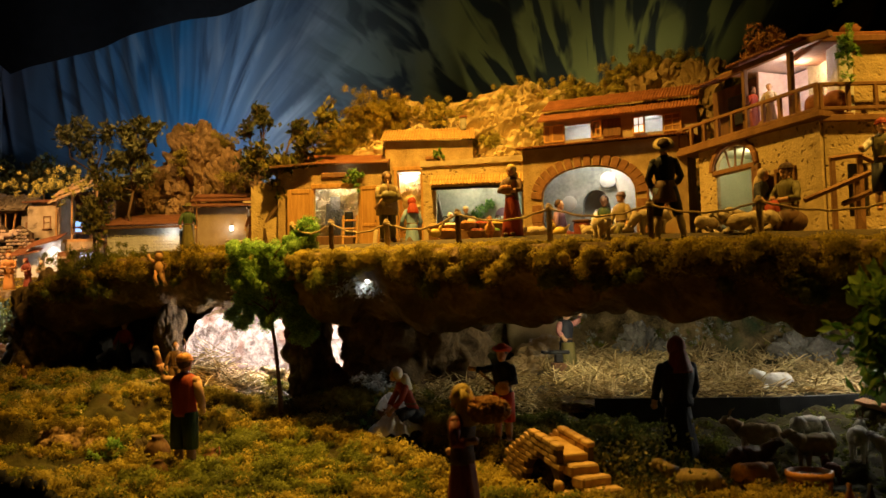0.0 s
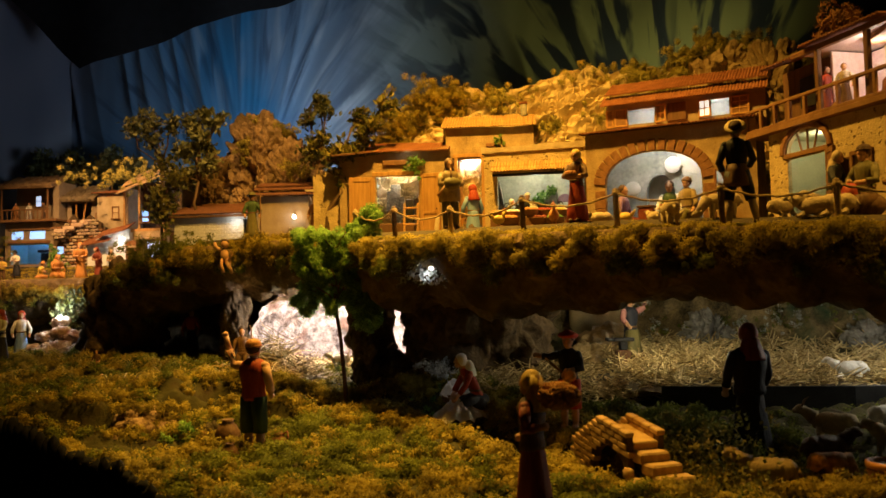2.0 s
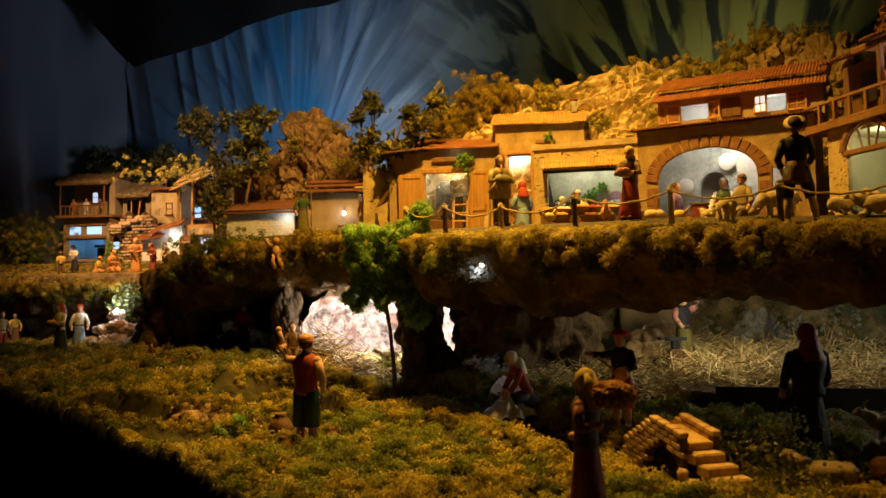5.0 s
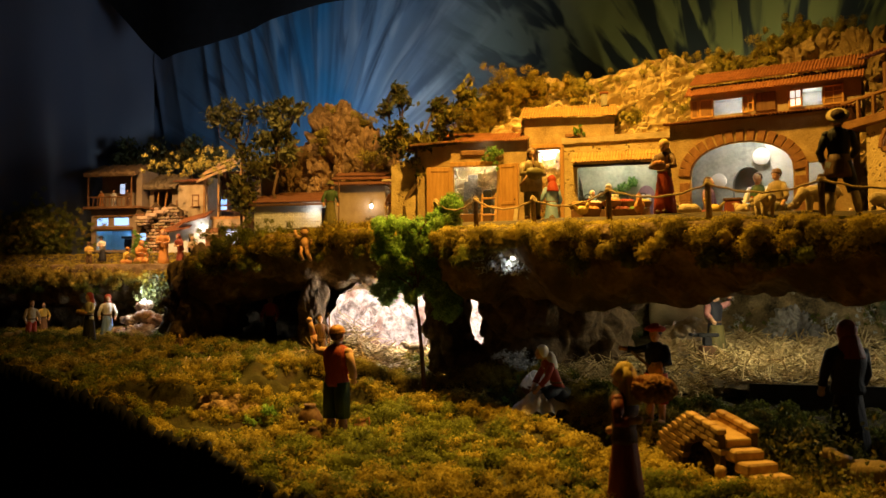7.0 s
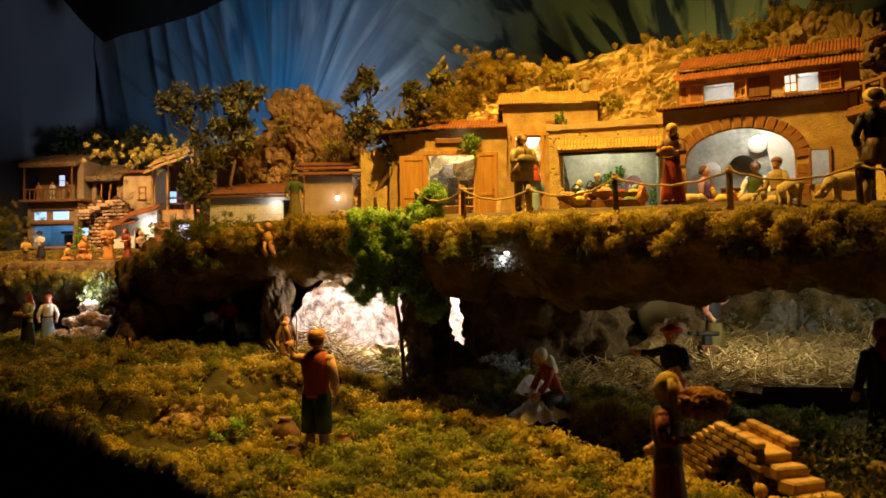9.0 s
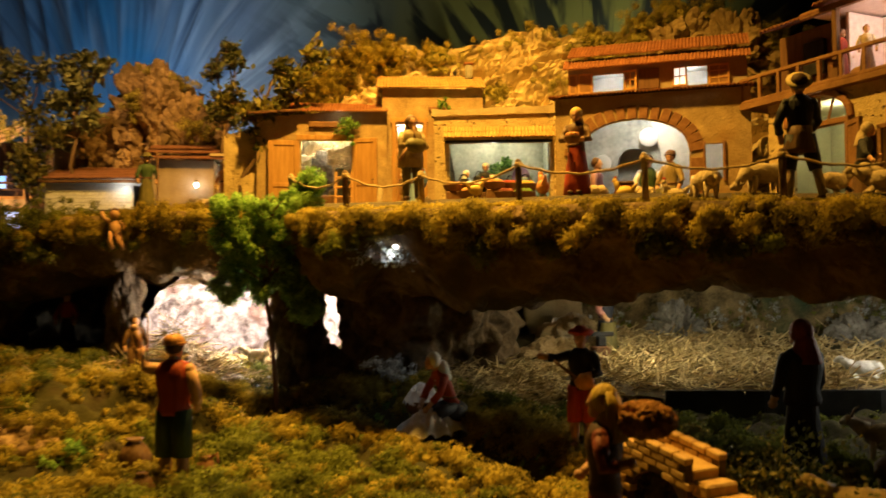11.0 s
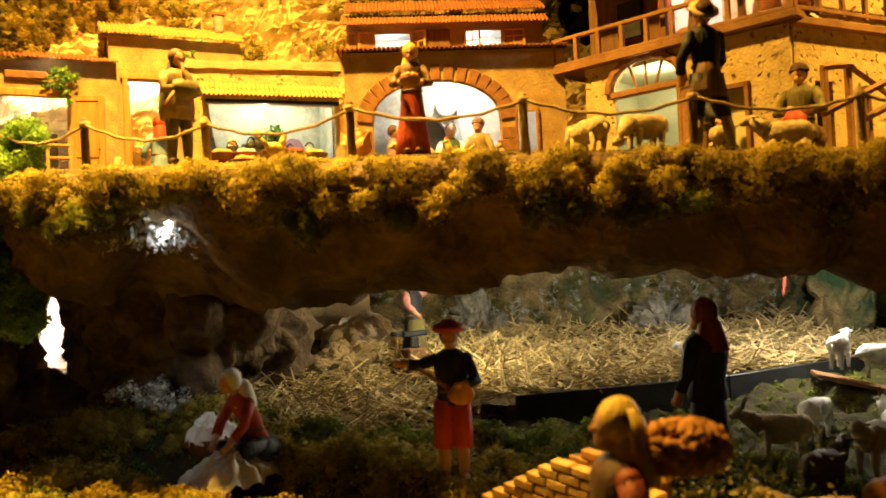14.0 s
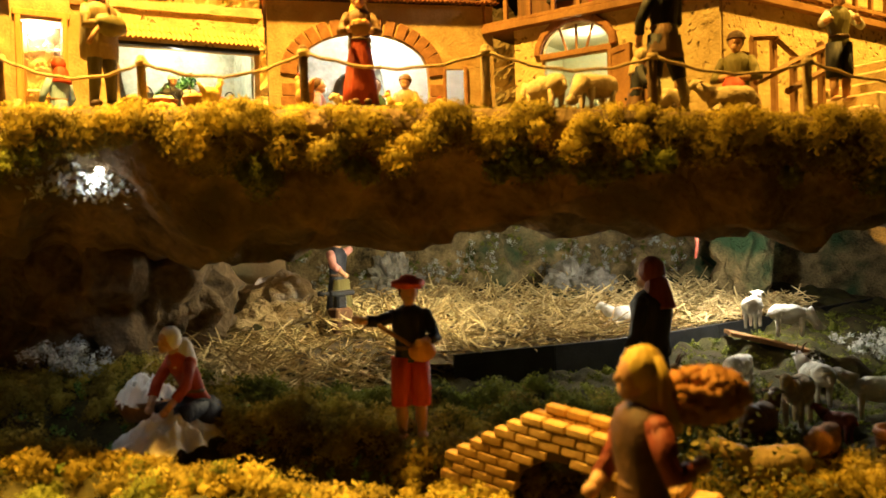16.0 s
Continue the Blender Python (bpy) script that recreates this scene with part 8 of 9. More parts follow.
def meadow_people():
    def at(x, y, H, yaw, label, *a, **k):
        statue(x, y, on_ground(x, y), H, yaw, label, *a, **k)

    at(-0.425, 1.36, 0.23, 165, "boy figurine in red waistcoat and green breeches, one arm raised", RED, GREEN, "breeches", hat=("cap", ORANGE), sleeve=SKIN, arms=(((0.0 - 0.16, 0.0, 0.6), (-0.12, -0.08, 0.5)), ((0.23, -0.05, 0.76), (0.3, -0.03, 1.02))), bulk=1.15)
    at(0.112, 0.925, 0.203, -112, "woman figurine in dark dress carrying an orange bundle", HAIR, WINE, "robe", hat=("scarf", YELLOW), bulk=1.15, arms=(((-0.17, -0.04, 0.6), (-0.1, -0.14, 0.52)), ((0.17, 0.02, 0.62), (0.12, 0.14, 0.64))), extra=bundle, sleeve=WINE)
    statue(0.182, 1.34, 1.062, 0.178, -25, "lute player figurine in red hat and red breeches", NAVY, REDHAT, "breeches", hat=("beret", REDHAT), arms=(((-0.2, -0.06, 0.73), (-0.33, -0.1, 0.75)), HOLD_R), extra=lute)
    at(0.486, 1.27, 0.232, 200, "tall shepherd figurine in a black cloak and wine hood", NAVY, NAVY, "robe", hat=("scarf", WINE), bulk=1.3, arms=(DOWN_L, DOWN_R))
    at(0.72, 0.95, 0.18, 90, "shepherd figurine in dark brown at the display's end", BROWN, BROWN, "trousers", hat=("brim", BROWN))
    at(-1.58, 2.3, 0.175, -20, "woman figurine in a red bodice and dark skirt with a basket", PLASTER, NAVY, "robe", hat=("scarf", RED), arms=(HOLD_L, HOLD_R), extra=has_basket(BROWNWOOD, YELLOW))
    at(-1.64, 2.5, 0.17, 30, "woman figurine in white by the pond", PLASTER, BLUE, "robe", hat=("scarf", RED))
    at(-1.825, 2.34, 0.15, 60, "man figurine in pale shirt and red breeches", WOOL, RED, "breeches")
    at(-2.04, 2.7, 0.13, 30, "figurine in ochre on the far meadow", YELLOW, BROWN, "robe")
    at(-0.96, 2.34, 0.165, 0, "woman figurine in red bodice and grey skirt in a dark hollow", RED, NAVY, "robe", hair=BROWN)
    at(-1.17, 2.14, 0.07, 0, "small kneeling figurine before the hollow", BROWN, WINE, "sit")
    at(-0.70, 2.07, 0.15, 20, "shepherd figurine in a brown shirt with a staff", BROWN, BROWN, "trousers", extra=has_staff())
    statue(0.362, 1.905, 1.116, 0.19, 30, "smith figurine with raised hammer and leather apron", NAVY, NAVY, "robe", sleeve=ROSE, hair=NAVY, arms=(((-0.18, -0.08, 0.66), (-0.16, -0.2, 0.56)), ((0.22, 0.0, 0.8), (0.26, 0.02, 0.9))), extra=lambda g, H, up: (hammer(g, H, up), apron(OLIVE)(g, H, up)))
    statue(0.0, 1.53, 1.062, 0.178, -68, "kneeling washerwoman figurine in red with a white scarf", RED, NAVY, "sit", hat=("scarf", PLASTER), lean=0.2, arms=(((-0.15, -0.14, 0.62), (-0.1, -0.3, 0.46)), ((0.15, -0.14, 0.62), (0.08, -0.32, 0.46))))
    # village folk
    for x, y, h, yaw, lab, a, b, st in ((-1.585, 2.785, 0.135, 20, "figurine in a long orange robe in the far village", ORANGE, ORANGE, "robe"), (-1.505, 2.77, 0.115, -20, "figurine in dark red in the far village", WINE, WINE, "robe"),
                                        (-1.685, 2.785, 0.13, 60, "kneeling figurine in orange in the far village", ORANGE, ORANGE, "sit"), (-1.75, 2.785, 0.095, 100, "crouching figurine in ochre in the far village", YELLOW, ORANGE, "sit"),
                                        (-1.92, 2.9, 0.1, 0, "figurine with white apron in the far village", PLASTER, NAVY, "robe"), (-1.955, 2.86, 0.09, 30, "figurine in ochre tunic in the far village", YELLOW, BROWN, "trousers"),
                                        (-1.455, 2.78, 0.105, 0, "figurine in pale cloak in the far village", WOOL, OLIVE, "robe"), (-1.348, 2.85, 0.075, 0, "small figurine in dark cap in the far village", NAVY, NAVY, "robe")):
        statue(x, y, tz(x, y), h * 1.06, yaw, lab, a, b, st, bulk=1.3, hat=("scarf", a) if a in (ORANGE, WINE, WOOL) else ("brim", b), lean=0.1, arms=(HOLD_L, HOLD_R))
    for x, z, lab, a in ((-2.17, 1.7, "small figurine on the village balcony", PLASTER), (-2.1, 1.7, "small brown figurine on the village balcony", BROWN), (-2.235, 1.7, "small orange figurine on the village balcony", ORANGE)):
        statue(x, 3.375, z - 0.002, 0.085, 0, lab, a, a, "robe")


def flock():
    W, B = WOOLWHITE, WOOL
    beast(0.372, 1.325, tz(0.372, 1.325) - 0.008, 0.07, 95, "cream sheep figurine grazing by the fence", B, graze=True)
    beast(0.468, 1.337, tz(0.468, 1.337) - 0.008, 0.072, 185, "cream sheep figurine by the fence", B, graze=True)
    beast(0.60, 1.235, tz(0.60, 1.235), 0.07, 150, "cream sheep figurine sitting up by the fence", B, lying=True)
    beast(0.64, 1.27, tz(0.64, 1.27), 0.075, 160, "cream sheep figurine lying by the fence", B, lying=True)
    beast(0.56, 1.30, tz(0.56, 1.30), 0.06, 30, "cream lamb figurine by the fence", B, lying=True)
    beast(0.27, 1.62, tz(0.27, 1.62), 0.06, 180, "cream lamb figurine before the arched room", B, lying=True)
    beast(0.40, 1.72, tz(0.40, 1.72), 0.06, 100, "cream lamb figurine before the arched room", B)
    hen(0.05, 1.6, tz(0.05, 1.6), 0.029, 20, YELLOW, "large yellow hen figurine on the terrace")
    hen(0.322, 1.59, tz(0.322, 1.59), 0.034, 150, YELLOW, "yellow hen figurine on the terrace")
    hen(0.42, 1.605, tz(0.42, 1.605), 0.038, 170, WOOL, "cream hen figurine with a red comb")
    hen(0.17, 1.58, tz(0.17, 1.58), 0.04, 90, ORANGE, "orange cockerel figurine on the terrace")
    for x, y, L, yaw, coat, kw, lab in ((0.915, 1.45, 0.07, 25, W, {"rough": 0.3}, "white sheep figurine on the plank ramp"), (0.952, 1.405, 0.07, -50, W, {"rough": 0.3, "graze": True}, "white sheep figurine stepping down the ramp"),
                                        (0.735, 1.34, 0.075, 20, W, {"graze": True}, "white sheep figurine grazing in the pasture"), (0.785, 1.25, 0.08, 60, W, {"horns": True}, "white goat figurine with raised head"),
                                        (0.58, 1.19, 0.085, 15, BROWN, {}, "brown goat figurine in the pasture"), (0.70, 1.22, 0.085, 200, B, {}, "tan sheep figurine in the pasture"),
                                        (0.632, 1.3, 0.085, 150, B, {"horns": True}, "cream horned goat figurine in the pasture"), (0.465, 1.09, 0.09, 150, KHAKI, {"lying": True}, "tan goat figurine lying in the grass"),
                                        (0.551, 1.087, 0.075, 20, BUNDLE, {"face": BROWN, "graze": True}, "piebald pig figurine in the pasture"), (0.82, 1.18, 0.08, 120, W, {}, "white sheep figurine at the pasture's end"),
                                        (0.703, 1.165, 0.05, 90, WINE, {}, "small reddish dog figurine"), (-0.43, 2.12, 0.06, 200, B, {}, "cream sheep figurine at the grotto lamp"),
                                        (-0.54, 1.92, 0.05, 130, NAVY, {"tall": 1.3}, "dark dog figurine before the grotto")):
        z = on_ground(x, y) + (0.038 if "ramp" in lab else 0.008)
        beast(x, y, z, L, yaw, lab, coat, **kw)
    beast(0.78, 1.62, 1.118, 0.07, 170, "white lamb figurine lying in the straw", W, lying=True)
    for x, y, L in ((-1.5, 2.5, 0.05), (-1.56, 2.56, 0.045), (-1.62, 2.62, 0.04)):
        beast(x, y, on_ground(x, y), L, 160, "white goose figurine by the pond", W, lying=True, group="geese")
    beast(-1.86, 2.28, on_ground(-1.86, 2.28), 0.05, 20, "pale dog figurine on the far meadow", B)
    for i in range(5):
        x, y = -1.72 + 0.09 * i + 0.02 * rng.normal(), 2.86 + 0.02 * rng.normal()
        hen(x, y, tz(x, y), 0.02, 60 * i, (ORANGE, WOOL, YELLOW, WINE, WOOL)[i], "tiny hen figurine in the far village")


# ---------------------------------------------------------------- small things
def fence():
    ob = thing("rope_fence", pose(0, 0, 0), "rough stake fence strung with rope along the ledge", "fence")
    tops = ((-0.3, 1.75, 1.52), (-0.187, 1.639, 1.512), (-0.05, 1.535, 1.498), (0.104, 1.427, 1.502), (0.275, 1.31, 1.495), (0.439, 1.214, 1.486), (0.594, 1.123, 1.476), (0.78, 1.05, 1.465))
    for i, (x, y, z) in enumerate(tops):
        g = Geo()
        b = tz(x, y) - 0.015
        g.tube([(x + 0.002, y, b), (x, y + 0.001, (b + z) / 2), (x - 0.001, y, z), (x - 0.001, y, z + 0.003)], [0.0058, 0.0054, 0.0052, 0.003], TWIG if i % 2 else ROPE, 8)
        part("post", g, ob)
    for a, b in zip(tops, tops[1:]):
        a, b = Vector(a), Vector(b)
        g, pts = Geo(), []
        sag = 0.016 + 0.006 * rng.random()
        for k in range(13):
            t = k / 12
            p = a.lerp(b, t)
            p.z -= 0.006 + sag * 4 * t * (1 - t) + 0.0012 * math.sin(k * 2.3)
            p.y -= 0.005
            pts.append(p)
        g.tube(pts, 0.0019, ROPE, 6)
        part("rope", g, ob)
    for x, y, z in tops:
        g = Geo()
        g.lathe([(0.0065, -0.004), (0.0078, 0), (0.0065, 0.004)], ROPE, (x, y, z - 0.006), 9)
        part("knot", g, ob)


def bridge():
    ob = thing("bridge", pose(0.2205, 1.1845, 1.018, 0, 0, -65), "humpbacked ochre brick bridge with stone steps", "bridge")
    # courses run parallel to the long slope; each one starts further out, so that the other end is stepped
    peak, foot, out = Vector((-0.006, 0, 0.089)), Vector((0.088, 0, 0.074)), Vector((-0.085, 0, 0.044))
    along = (foot - peak).normalized()
    down = Vector((along.z, 0, -along.x))
    tilt = -math.degrees(math.atan2(along.z, along.x))
    arch = [(0.03 + 0.05 * math.cos(math.pi * i / 12), 0.046 * math.sin(math.pi * i / 12)) for i in range(13)]
    length, high = 0.0245, 0.0098
    bricks = Geo()
    bricks.box((0, 0, 0), (length - 0.0011, 0.0135, high - 0.001), BRIDGE, 0.001)
    me = bricks.mesh("brick")
    cope = Geo()
    cope.box((0, 0, 0), (length - 0.0008, 0.015, high - 0.0006), BRIDGE, 0.0018)
    cope = cope.mesh("coping_stone")
    for y in (0.0, 0.056):
        g = Geo()
        panel(g, [(-0.075, -0.02), (-0.021, -0.02)] + arch[::-1] + [(0.081, -0.02), (0.088, -0.02), (0.088, 0.068), (-0.002, 0.082), (-0.075, 0.038)], [], 0.01, MORTAR, y)
        part("wall_core", g, ob, "dark mortar core")
        for k in range(11):
            for c in range(9):
                p = peak + along * (length * (c + 0.5) - 0.0135 * k) + down * (high * (k + 0.5))
                if p.x > 0.084 or p.z < -0.012 or p.x < -0.09 or ((p.x - 0.03) / 0.053) ** 2 + (p.z / 0.05) ** 2 < 1:
                    continue
                b = part("brick" if k else "coping_stone", me if k else cope, ob)
                b.matrix_local = pose(p.x + 0.0004 * rng.normal(), y + 0.005 + 0.0003 * rng.normal(), p.z, 0, tilt + 0.8 * rng.normal(), 0)
    for a, b in ((out + Vector((0.004, 0, 0)), peak), (peak + Vector((0.001, 0, 0)), foot)):
        g, d = Geo(), b - a
        g.box(((a.x + b.x) / 2, 0.033, (a.z + b.z) / 2 - 0.024), (d.length, 0.046, 0.014), BRIDGE, 0.002, pose(0, 0, 0, 0, -math.degrees(math.atan2(d.z, d.x)), 0).to_3x3())
        part("paving_slab", g, ob, "worn pale paving")
    for i in range(3):
        g = Geo()
        g.box((0.1 + 0.026 * i, 0.033 + 0.003 * i, 0.036 - 0.014 * i), (0.034, 0.05 + 0.004 * i, 0.018), BRIDGE, 0.003, pose(0, 0, 0, 0, 0, 5 * rng.normal()).to_3x3())
        part("step", g, ob, "worn stone step")
    for i in range(6):
        g = Geo()
        g.ball((0.095 + 0.014 * (i // 2) * 2, -0.004 if i % 2 else 0.072, 0.012 - 0.01 * (i // 2)), (0.012, 0.009, 0.01), BRIDGE, 6, 9, 0.4, i)
        part("edge_stone", g, ob)


def heap(x, y, z, rx, ry, h, seed, label):
    """A crumpled cloth: a low mound of sharp creases with an uneven hem."""
    def fn(u, v):
        a = 2 * math.pi * u
        k = (1 + 0.16 * math.sin(3 * a + seed) + 0.09 * math.sin(7 * a + 2 * seed)) * v
        px, py = k * math.cos(a), k * math.sin(a)
        w = noise.noise((1.6 * px, 1.6 * py, seed))
        crease = ridges((2.1 * px + w, 2.1 * py, seed * 3.7), 3) - 1.0 + 0.6 * (cracks((2.6 * px + w, 2.6 * py + w, seed)) - 0.5)
        return (x + rx * px, y + ry * py, z + h * (0.9 * (1 - v ** 2.2) + 0.34 * crease * (1.1 - 0.7 * v) + 0.12 * math.sin(11 * a + 3 * w) * v))

    v, q = sheet(120, 34, fn)
    soup("laundry", v, q, PLASTER, label, "laundry", "", smooth=True)


def wares():
    def basket(x, y, z, r, fill, label, yaw=0):
        ob = thing("basket", pose(x, y, z), label, "basket", "market baskets")
        g = Geo()
        g.lathe([(r * 0.7, 0), (r * 0.9, r * 0.3), (r, r * 0.55), (r * 1.03, r * 0.6), (r * 0.92, r * 0.6), (r * 0.85, r * 0.4)], BROWNWOOD, (0, 0, 0), 16)
        part("basket_body", g, ob)
        for i in range(9):
            a, q = i * 2.4, r * 0.62 * math.sqrt(i / 9)
            g = Geo()
            g.ball((q * math.cos(a), q * math.sin(a), r * 0.62), r * 0.28, fill, 6, 9)
            part("fruit", g, ob)

    zt = 1.445
    for x, y, f, lab in ((0.035, 1.95, ORANGE, "basket of oranges before the shop"), (0.075, 1.94, PLASTER, "basket of pale eggs before the shop"), (0.155, 1.92, RED, "basket of red apples before the shop"), (0.195, 1.93, YELLOW, "basket of yellow fruit before the shop"), (0.12, 1.9, ORANGE, "basket of tangerines before the shop")):
        g = Geo()
        g.box((0, 0, 0.025), (0.036, 0.036, 0.05), BROWNWOOD, 0.002)
        solid("crate", g, pose(x, y, zt + 0.012), "small brown wooden crate under a basket", "crate", "market crates")
        basket(x, y, zt + 0.062, 0.025, f, lab)
    for x, y, f, lab in ((0.142, 1.895, WINE, "large basket of dark red fruit before the shop"), (0.18, 1.885, FOAM, "large basket of green lettuce before the shop"), (0.066, 1.9, ORANGE, "large basket heaped with oranges before the shop")):
        g = Geo()
        g.box((0, 0, 0.014), (0.044, 0.036, 0.028), BROWNWOOD, 0.002)
        solid("crate", g, pose(x, y, tz(x, y) - 0.002), "low brown wooden crate under a basket", "crate", "market crates")
        basket(x, y, tz(x, y) + 0.026, 0.028, f, lab)
    for i, (x, y, r, h) in enumerate(((0.06, 1.985, 0.016, 0.03), (0.095, 1.99, 0.02, 0.036), (0.13, 1.98, 0.015, 0.04), (0.165, 1.985, 0.018, 0.028), (0.2, 1.98, 0.014, 0.036))):
        g = Geo()
        g.lathe([(r * 0.6, 0), (r, h * 0.35), (r * 0.95, h * 0.65), (r * 0.55, h * 0.9), (r * 0.7, h), (r * 0.5, h * 0.97)], (NAVY, IRON, PLASTER, NAVY, BLUE)[i], (0, 0, 0), 16)
        g.tube([(r * 0.6 * math.cos(a), 0, h * 0.9 + r * 0.9 * math.sin(a)) for a in [math.pi * k / 8 for k in range(9)]], 0.0014, IRON, 5)
        solid("pot", g, pose(x, y, tz(x, y) + 0.05, 0, 0, 40 * i), "glazed pot with a hoop handle in the shop", "pot", "shop pots")
        g = Geo()
        g.box((0, 0, 0.026), (0.034, 0.034, 0.05), DARKWOOD, 0.002)
        solid("crate", g, pose(x, y, tz(x, y)), "dark wooden crate under a pot in the shop", "crate", "shop crates")
    ob = thing("ladder", pose(-0.225, 2.16, 1.45, -10, 0, 0), "small orange wooden ladder leaning by the workshop", "ladder")
    for x in (-0.02, 0.02):
        g = Geo()
        g.box((x, 0, 0.065), (0.006, 0.006, 0.14), WOOD, 0.001)
        part("stile", g, ob)
    for i in range(5):
        g = Geo()
        g.box((0, 0, 0.02 + 0.025 * i), (0.046, 0.007, 0.005), WOOD, 0.001)
        part("rung", g, ob)
    g = Geo()
    g.box((0, 0, 0.04), (0.012, 0.006, 0.09), STUCCO2, 0.002, pose(0, 0, 0, -8, 6, 0).to_3x3())
    solid("board", g, pose(-0.135, 2.02, 1.44), "pale board propped by the doorstep", "board")
    # table and drum in the arched room
    ob = thing("table", pose(0.45, 1.965, 1.462, 0, 0, -20), "small grey table in the arched room", "table")
    g = Geo()
    g.box((0, 0, 0.05), (0.07, 0.045, 0.005), GREYWASH, 0.001)
    part("tabletop", g, ob)
    for x in (-0.03, 0.03):
        for y in (-0.017, 0.017):
            g = Geo()
            g.box((x, y, 0.024), (0.005, 0.005, 0.048), DARKWOOD, 0.0008)
            part("leg", g, ob)
    g = Geo()
    g.box((0, 0, 0.03), (0.04, 0.03, 0.06), WINE, 0.004)
    g.box((0, 0, 0.062), (0.044, 0.034, 0.005), DARKWOOD, 0.001)
    solid("chest", g, pose(0.415, 1.93, 1.462, 0, 0, -18), "dark red wooden chest in the arched room", "chest")
    # tub at the meadow's end
    ob = thing("tub", pose(0.615, 1.03, on_ground(0.615, 1.03) + 0.002), "round terracotta tub with a pale rim in the pasture", "tub")
    g = Geo()
    g.lathe([(0.0, 0.002), (0.024, 0.0), (0.03, 0.012), (0.032, 0.036), (0.03, 0.044), (0.027, 0.04), (0.026, 0.034), (0.0, 0.033)], TILE, sides=22)
    part("bowl", g, ob)
    g = Geo()
    g.lathe([(0.027, 0.043), (0.029, 0.048), (0.033, 0.048), (0.034, 0.042), (0.032, 0.039)], ORANGE, sides=22)
    part("rim", g, ob, "pale orange rolled rim")
    g = Geo()
    for k in range(7):
        g.ball((0.014 * math.cos(k * 0.9), 0.014 * math.sin(k * 0.9), 0.038), (0.01, 0.008, 0.006), GREYWASH if k % 3 else BLUEWASH, 5, 8, 0.3, k)
    part("contents", g, ob, "grey-blue rags")
    # anvil
    g = Geo()
    g.box((0, 0, 0.028), (0.036, 0.028, 0.056), DARKWOOD, 0.003)
    g.box((0, 0, 0.066), (0.02, 0.016, 0.022), IRON, 0.003)
    g.box((0.002, 0, 0.081), (0.05, 0.017, 0.009), IRON, 0.002)
    g.tube([(-0.02, 0, 0.081), (-0.032, 0, 0.081), (-0.043, 0, 0.083)], 0.004, IRON, 8)
    solid("anvil", g, pose(0.335, 1.84, 1.113, 0, 0, 10), "black anvil on a wooden block in the straw", "anvil")
    # washing
    heap(-0.04, 1.505, 1.056, 0.056, 0.046, 0.034, 1, "crumpled white laundry heaped on the ground")
    heap(-0.052, 1.572, 1.098, 0.034, 0.028, 0.03, 2, "white laundry piled in a basket")
    g = Geo()
    g.lathe([(0.02, 0), (0.028, 0.012), (0.032, 0.024), (0.029, 0.024), (0.024, 0.01)], BROWNWOOD, (0, 0, 0), 16)
    solid("basket", g, pose(-0.052, 1.572, 1.076), "brown basket under white laundry", "basket")
    # pots round the boy
    for x, y, s, mat, lab in ((-0.385, 1.39, 0.017, BRICKRED, "terracotta jug at the boy's feet"), (-0.455, 1.31, 0.018, BROWN, "brown basket at the boy's feet"), (-0.5, 1.42, 0.026, BROWN, "dark clay pot on the meadow"), (-0.56, 1.45, 0.014, BRICKRED, "small clay bottle on the meadow")):
        g = Geo()
        g.lathe([(s * 0.5, 0), (s * 0.95, s * 0.5), (s, s), (s * 0.7, s * 1.6), (s * 0.4, s * 1.9), (s * 0.5, s * 2.1), (s * 0.38, s * 2.05)], mat, (0, 0, 0), 18)
        if mat is BRICKRED and s > 0.015:
            g.tube([(s * 0.45, 0, s * 1.9), (s * 1.0, 0, s * 2.3), (s * 1.1, 0, s * 1.5), (s * 0.9, 0, s * 1.1)], s * 0.12, TILE, 7)
        solid("pot", g, pose(x, y, on_ground(x, y) - 0.002), lab, "pot", "clay pots")
    rock("cut_bank", (-0.745, 1.56, 1.02), (0.085, 0.058, 0.058), REDROCK, 0.014, 14, 31, "small ochre cut bank in the meadow", 36, category="bank")
    c = np.stack([rng.normal(size=60) * 0.05 - 0.745, rng.normal(size=60) * 0.02 + 1.57, 1.076 + 0.004 * rng.normal(size=60)], 1)
    v, t = tufts(c, rng.uniform(0.009, 0.016, 60), 90, 0.003, 0.5)
    soup("moss", v, t, MOSS, "golden moss on top of the cut bank", "moss")
    x, y = -0.63, 1.49
    c = np.stack([rng.normal(size=26) * 0.014 + x, rng.normal(size=26) * 0.014 + y, on_ground(x, y) + 0.03 * rng.random(26)], 1)
    v, t = tufts(c, rng.uniform(0.008, 0.013, 26), 70, 0.004, 0.5)
    soup("low_plant", v, t, FOAM, "small bright green plant beside the cut bank", "plant")
    rock("clod", (-0.56, 1.485, on_ground(-0.56, 1.485) + 0.012), (0.035, 0.03, 0.03), SOIL, 0.012, 22, 33, "dark clod of peat on the meadow", 30, category="clod")
    c = np.stack([0.145 + 0.03 * rng.normal(size=70), 1.19 + 0.03 * rng.normal(size=70), 1.018 + 0.016 * rng.random(70)], 1)
    c = c[c[:, 0] + 0.45 * (c[:, 1] - 1.19) < 0.185]
    v, t = tufts(c, rng.uniform(0.01, 0.017, len(c)), 110, 0.003, 0.5)
    soup("moss", v, t, MOSS, "golden moss heaped against the bridge", "moss")
    # barrel with wares
    ob = thing("barrel", pose(0.615, 0.88, 0.985), "low orange barrel with small wares on its lid", "barrel")
    g = Geo()
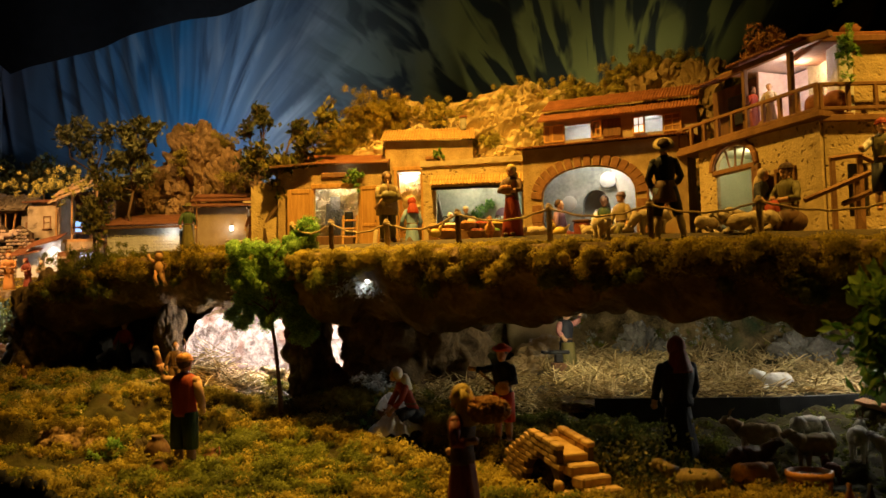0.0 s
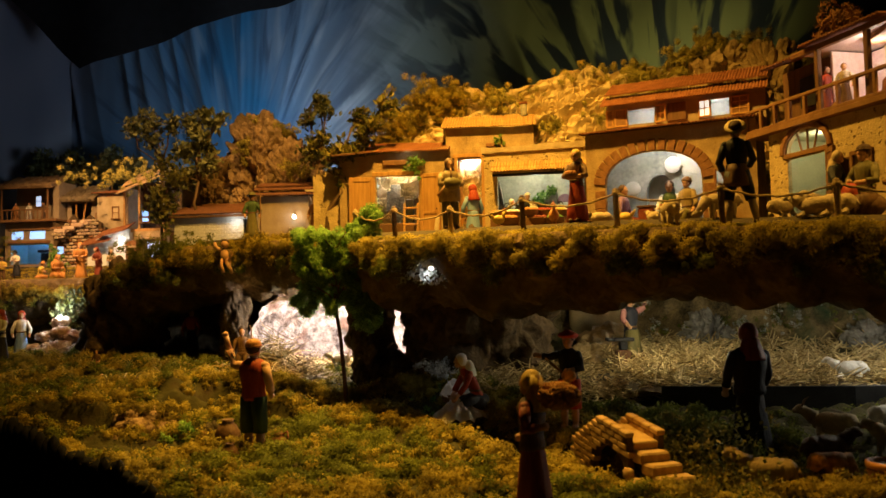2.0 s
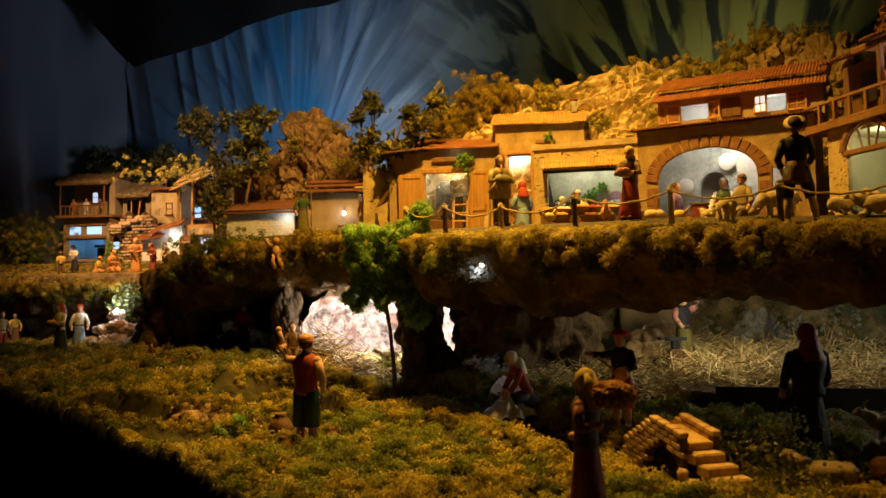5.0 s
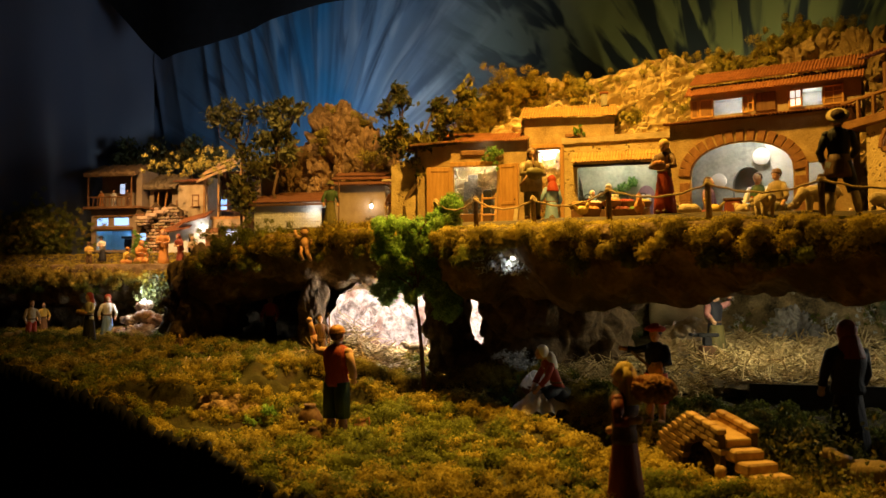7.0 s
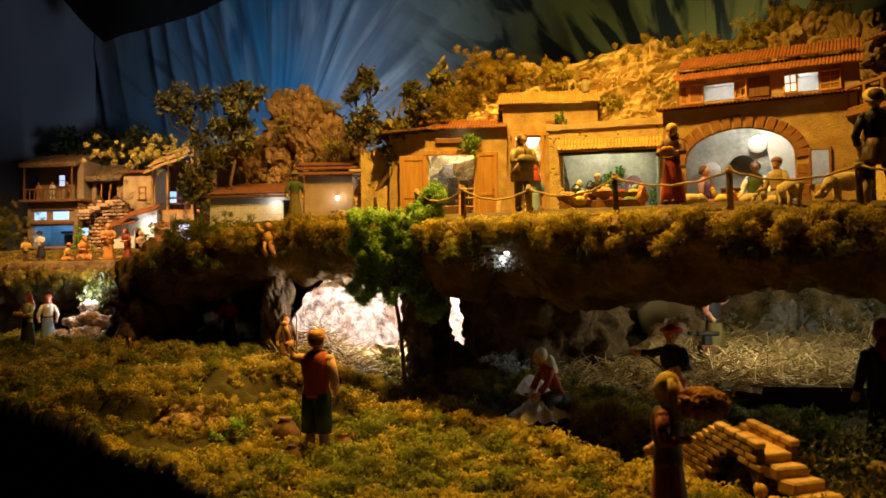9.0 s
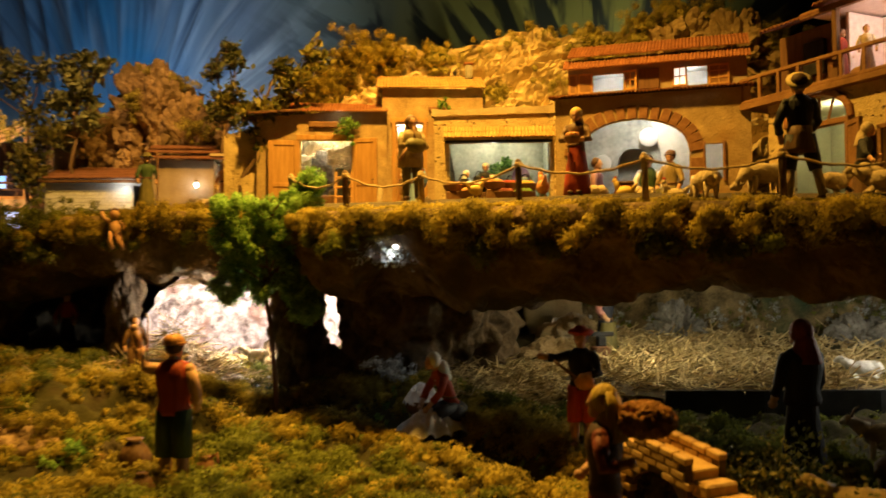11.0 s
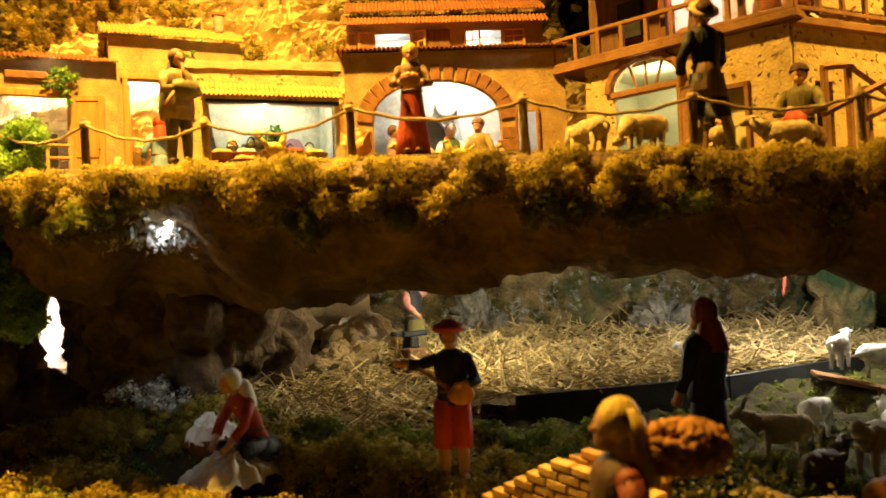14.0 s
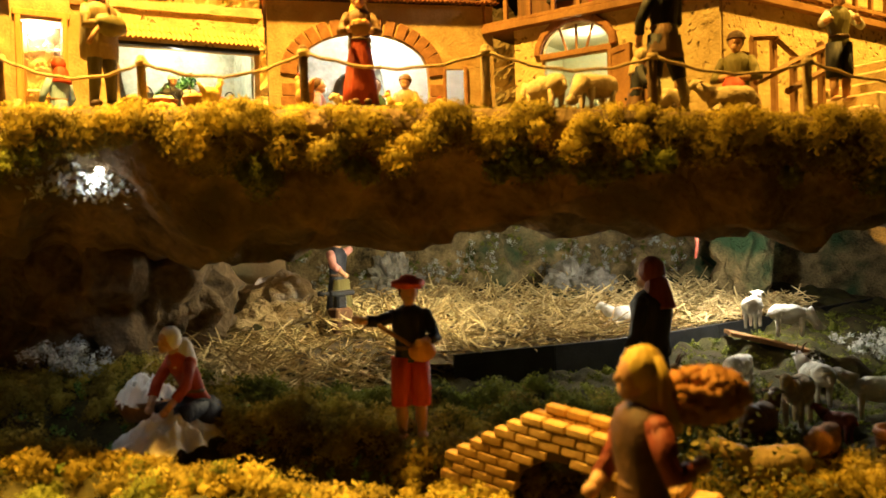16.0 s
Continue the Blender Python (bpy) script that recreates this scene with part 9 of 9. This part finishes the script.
    g.lathe([(0.034, 0), (0.04, 0.02), (0.041, 0.035), (0.038, 0.05)], BRICKRED, (0, 0, 0), 20)
    part("staves", g, ob)
    g = Geo()
    g.lathe([(0.04, 0.05), (0.042, 0.053), (0.04, 0.056)], ORANGE, (0, 0, 0), 20)
    part("lid", g, ob)
    for x, y, m2 in ((-0.008, 0.0, BRICKRED), (0.016, -0.006, NAVY)):
        g = Geo()
        g.lathe([(0.006, 0.056), (0.007, 0.07), (0.003, 0.082), (0.003, 0.09)], m2, (x, y, 0), 10)
        part("bottle", g, ob)
    # ramp for the sheep
    ob = thing("plank_ramp", pose(0.95, 1.44, on_ground(0.95, 1.44) + 0.018, 0, 14, -40), "mossy plank ramp in the pasture", "ramp")
    for i in range(3):
        g = Geo()
        g.box((0, -0.02 + 0.02 * i, 0), (0.15, 0.0185, 0.007), BROWNWOOD, 0.001)
        part("plank", g, ob)
    g = Geo()
    g.tube([(0, 0, 0), (0.004, 0, -0.03), (-0.002, 0, -0.06)], [0.004, 0.004, 0.003], WINE, 7)
    solid("hanging_strip", g, pose(1.0, 1.64, 1.29), "dark mauve strip hanging from the ledge", "strip")
    # pale posts round the hidden bulb and a plant on the workshop
    vv, tt = tufts(np.array([(-0.215, 2.225, 1.70)]) + rng.normal(size=(24, 3)) * (0.014, 0.006, 0.012), 0.008, 22, 0.006)
    soup("hanging_plant", vv, tt, FOAM, "green plant hanging over the workshop door", "plant", "")
    vv, tt = tufts(np.array([(0.03, 2.29, 1.775)]) + rng.normal(size=(9, 3)) * (0.01, 0.005, 0.006), 0.006, 22, 0.005)
    soup("hanging_plant", vv, tt, FOAM, "green plant on the tall house", "plant", "")
    vv, tt = tufts(np.array([(0.873, 1.405, 1.80)]) + rng.normal(size=(40, 3)) * (0.008, 0.006, 0.024), 0.008, 22, 0.006)
    soup("hanging_plant", vv, tt, FOAM, "green plant trailing from the loft", "plant", "")
    vv, tt = tufts(np.array([(-1.83, 3.02, 1.48)]) + rng.normal(size=(50, 3)) * (0.016, 0.012, 0.03), 0.01, 26, 0.007)
    soup("cypress", vv, tt, FOAM, "small dark green cypress in the far village", "tree", "")
    # pale stones of the pond
    for i in range(16):
        x, y = -1.72 + 0.3 * rng.random(), 2.55 + 0.12 * rng.random()
        g = Geo()
        g.ball((0, 0, 0.006), (0.02 + 0.015 * rng.random(), 0.015, 0.014), ROCKGREY, 6, 9, 0.4, i)
        solid("pond_stone", g, pose(x, y, on_ground(x, y)), "pale stone beside the far pond", "stone", "pond stones")


def table_edging():
    """Rounded bark pieces along the table's front edge."""
    ob = thing("bark_edging", pose(0, 0, 0), "row of dark bark pieces along the table edge", "edging", kind="structure")
    x = -2.4
    i = 0
    while x < -0.3:
        y = float(front_y(x)) - 0.016
        g = Geo()
        h = 0.02 + 0.012 * rng.random()
        g.ball((x, y, on_ground(x, y) - 0.006), (0.012 + 0.006 * rng.random(), 0.01, h), BLACKCLOTH, 6, 9, 0.4, i)
        part("bark_piece", g, ob)
        x += 0.024 + 0.012 * rng.random()
        i += 1


terrace_people()
meadow_people()
flock()
fence()
bridge()
wares()
table_edging()
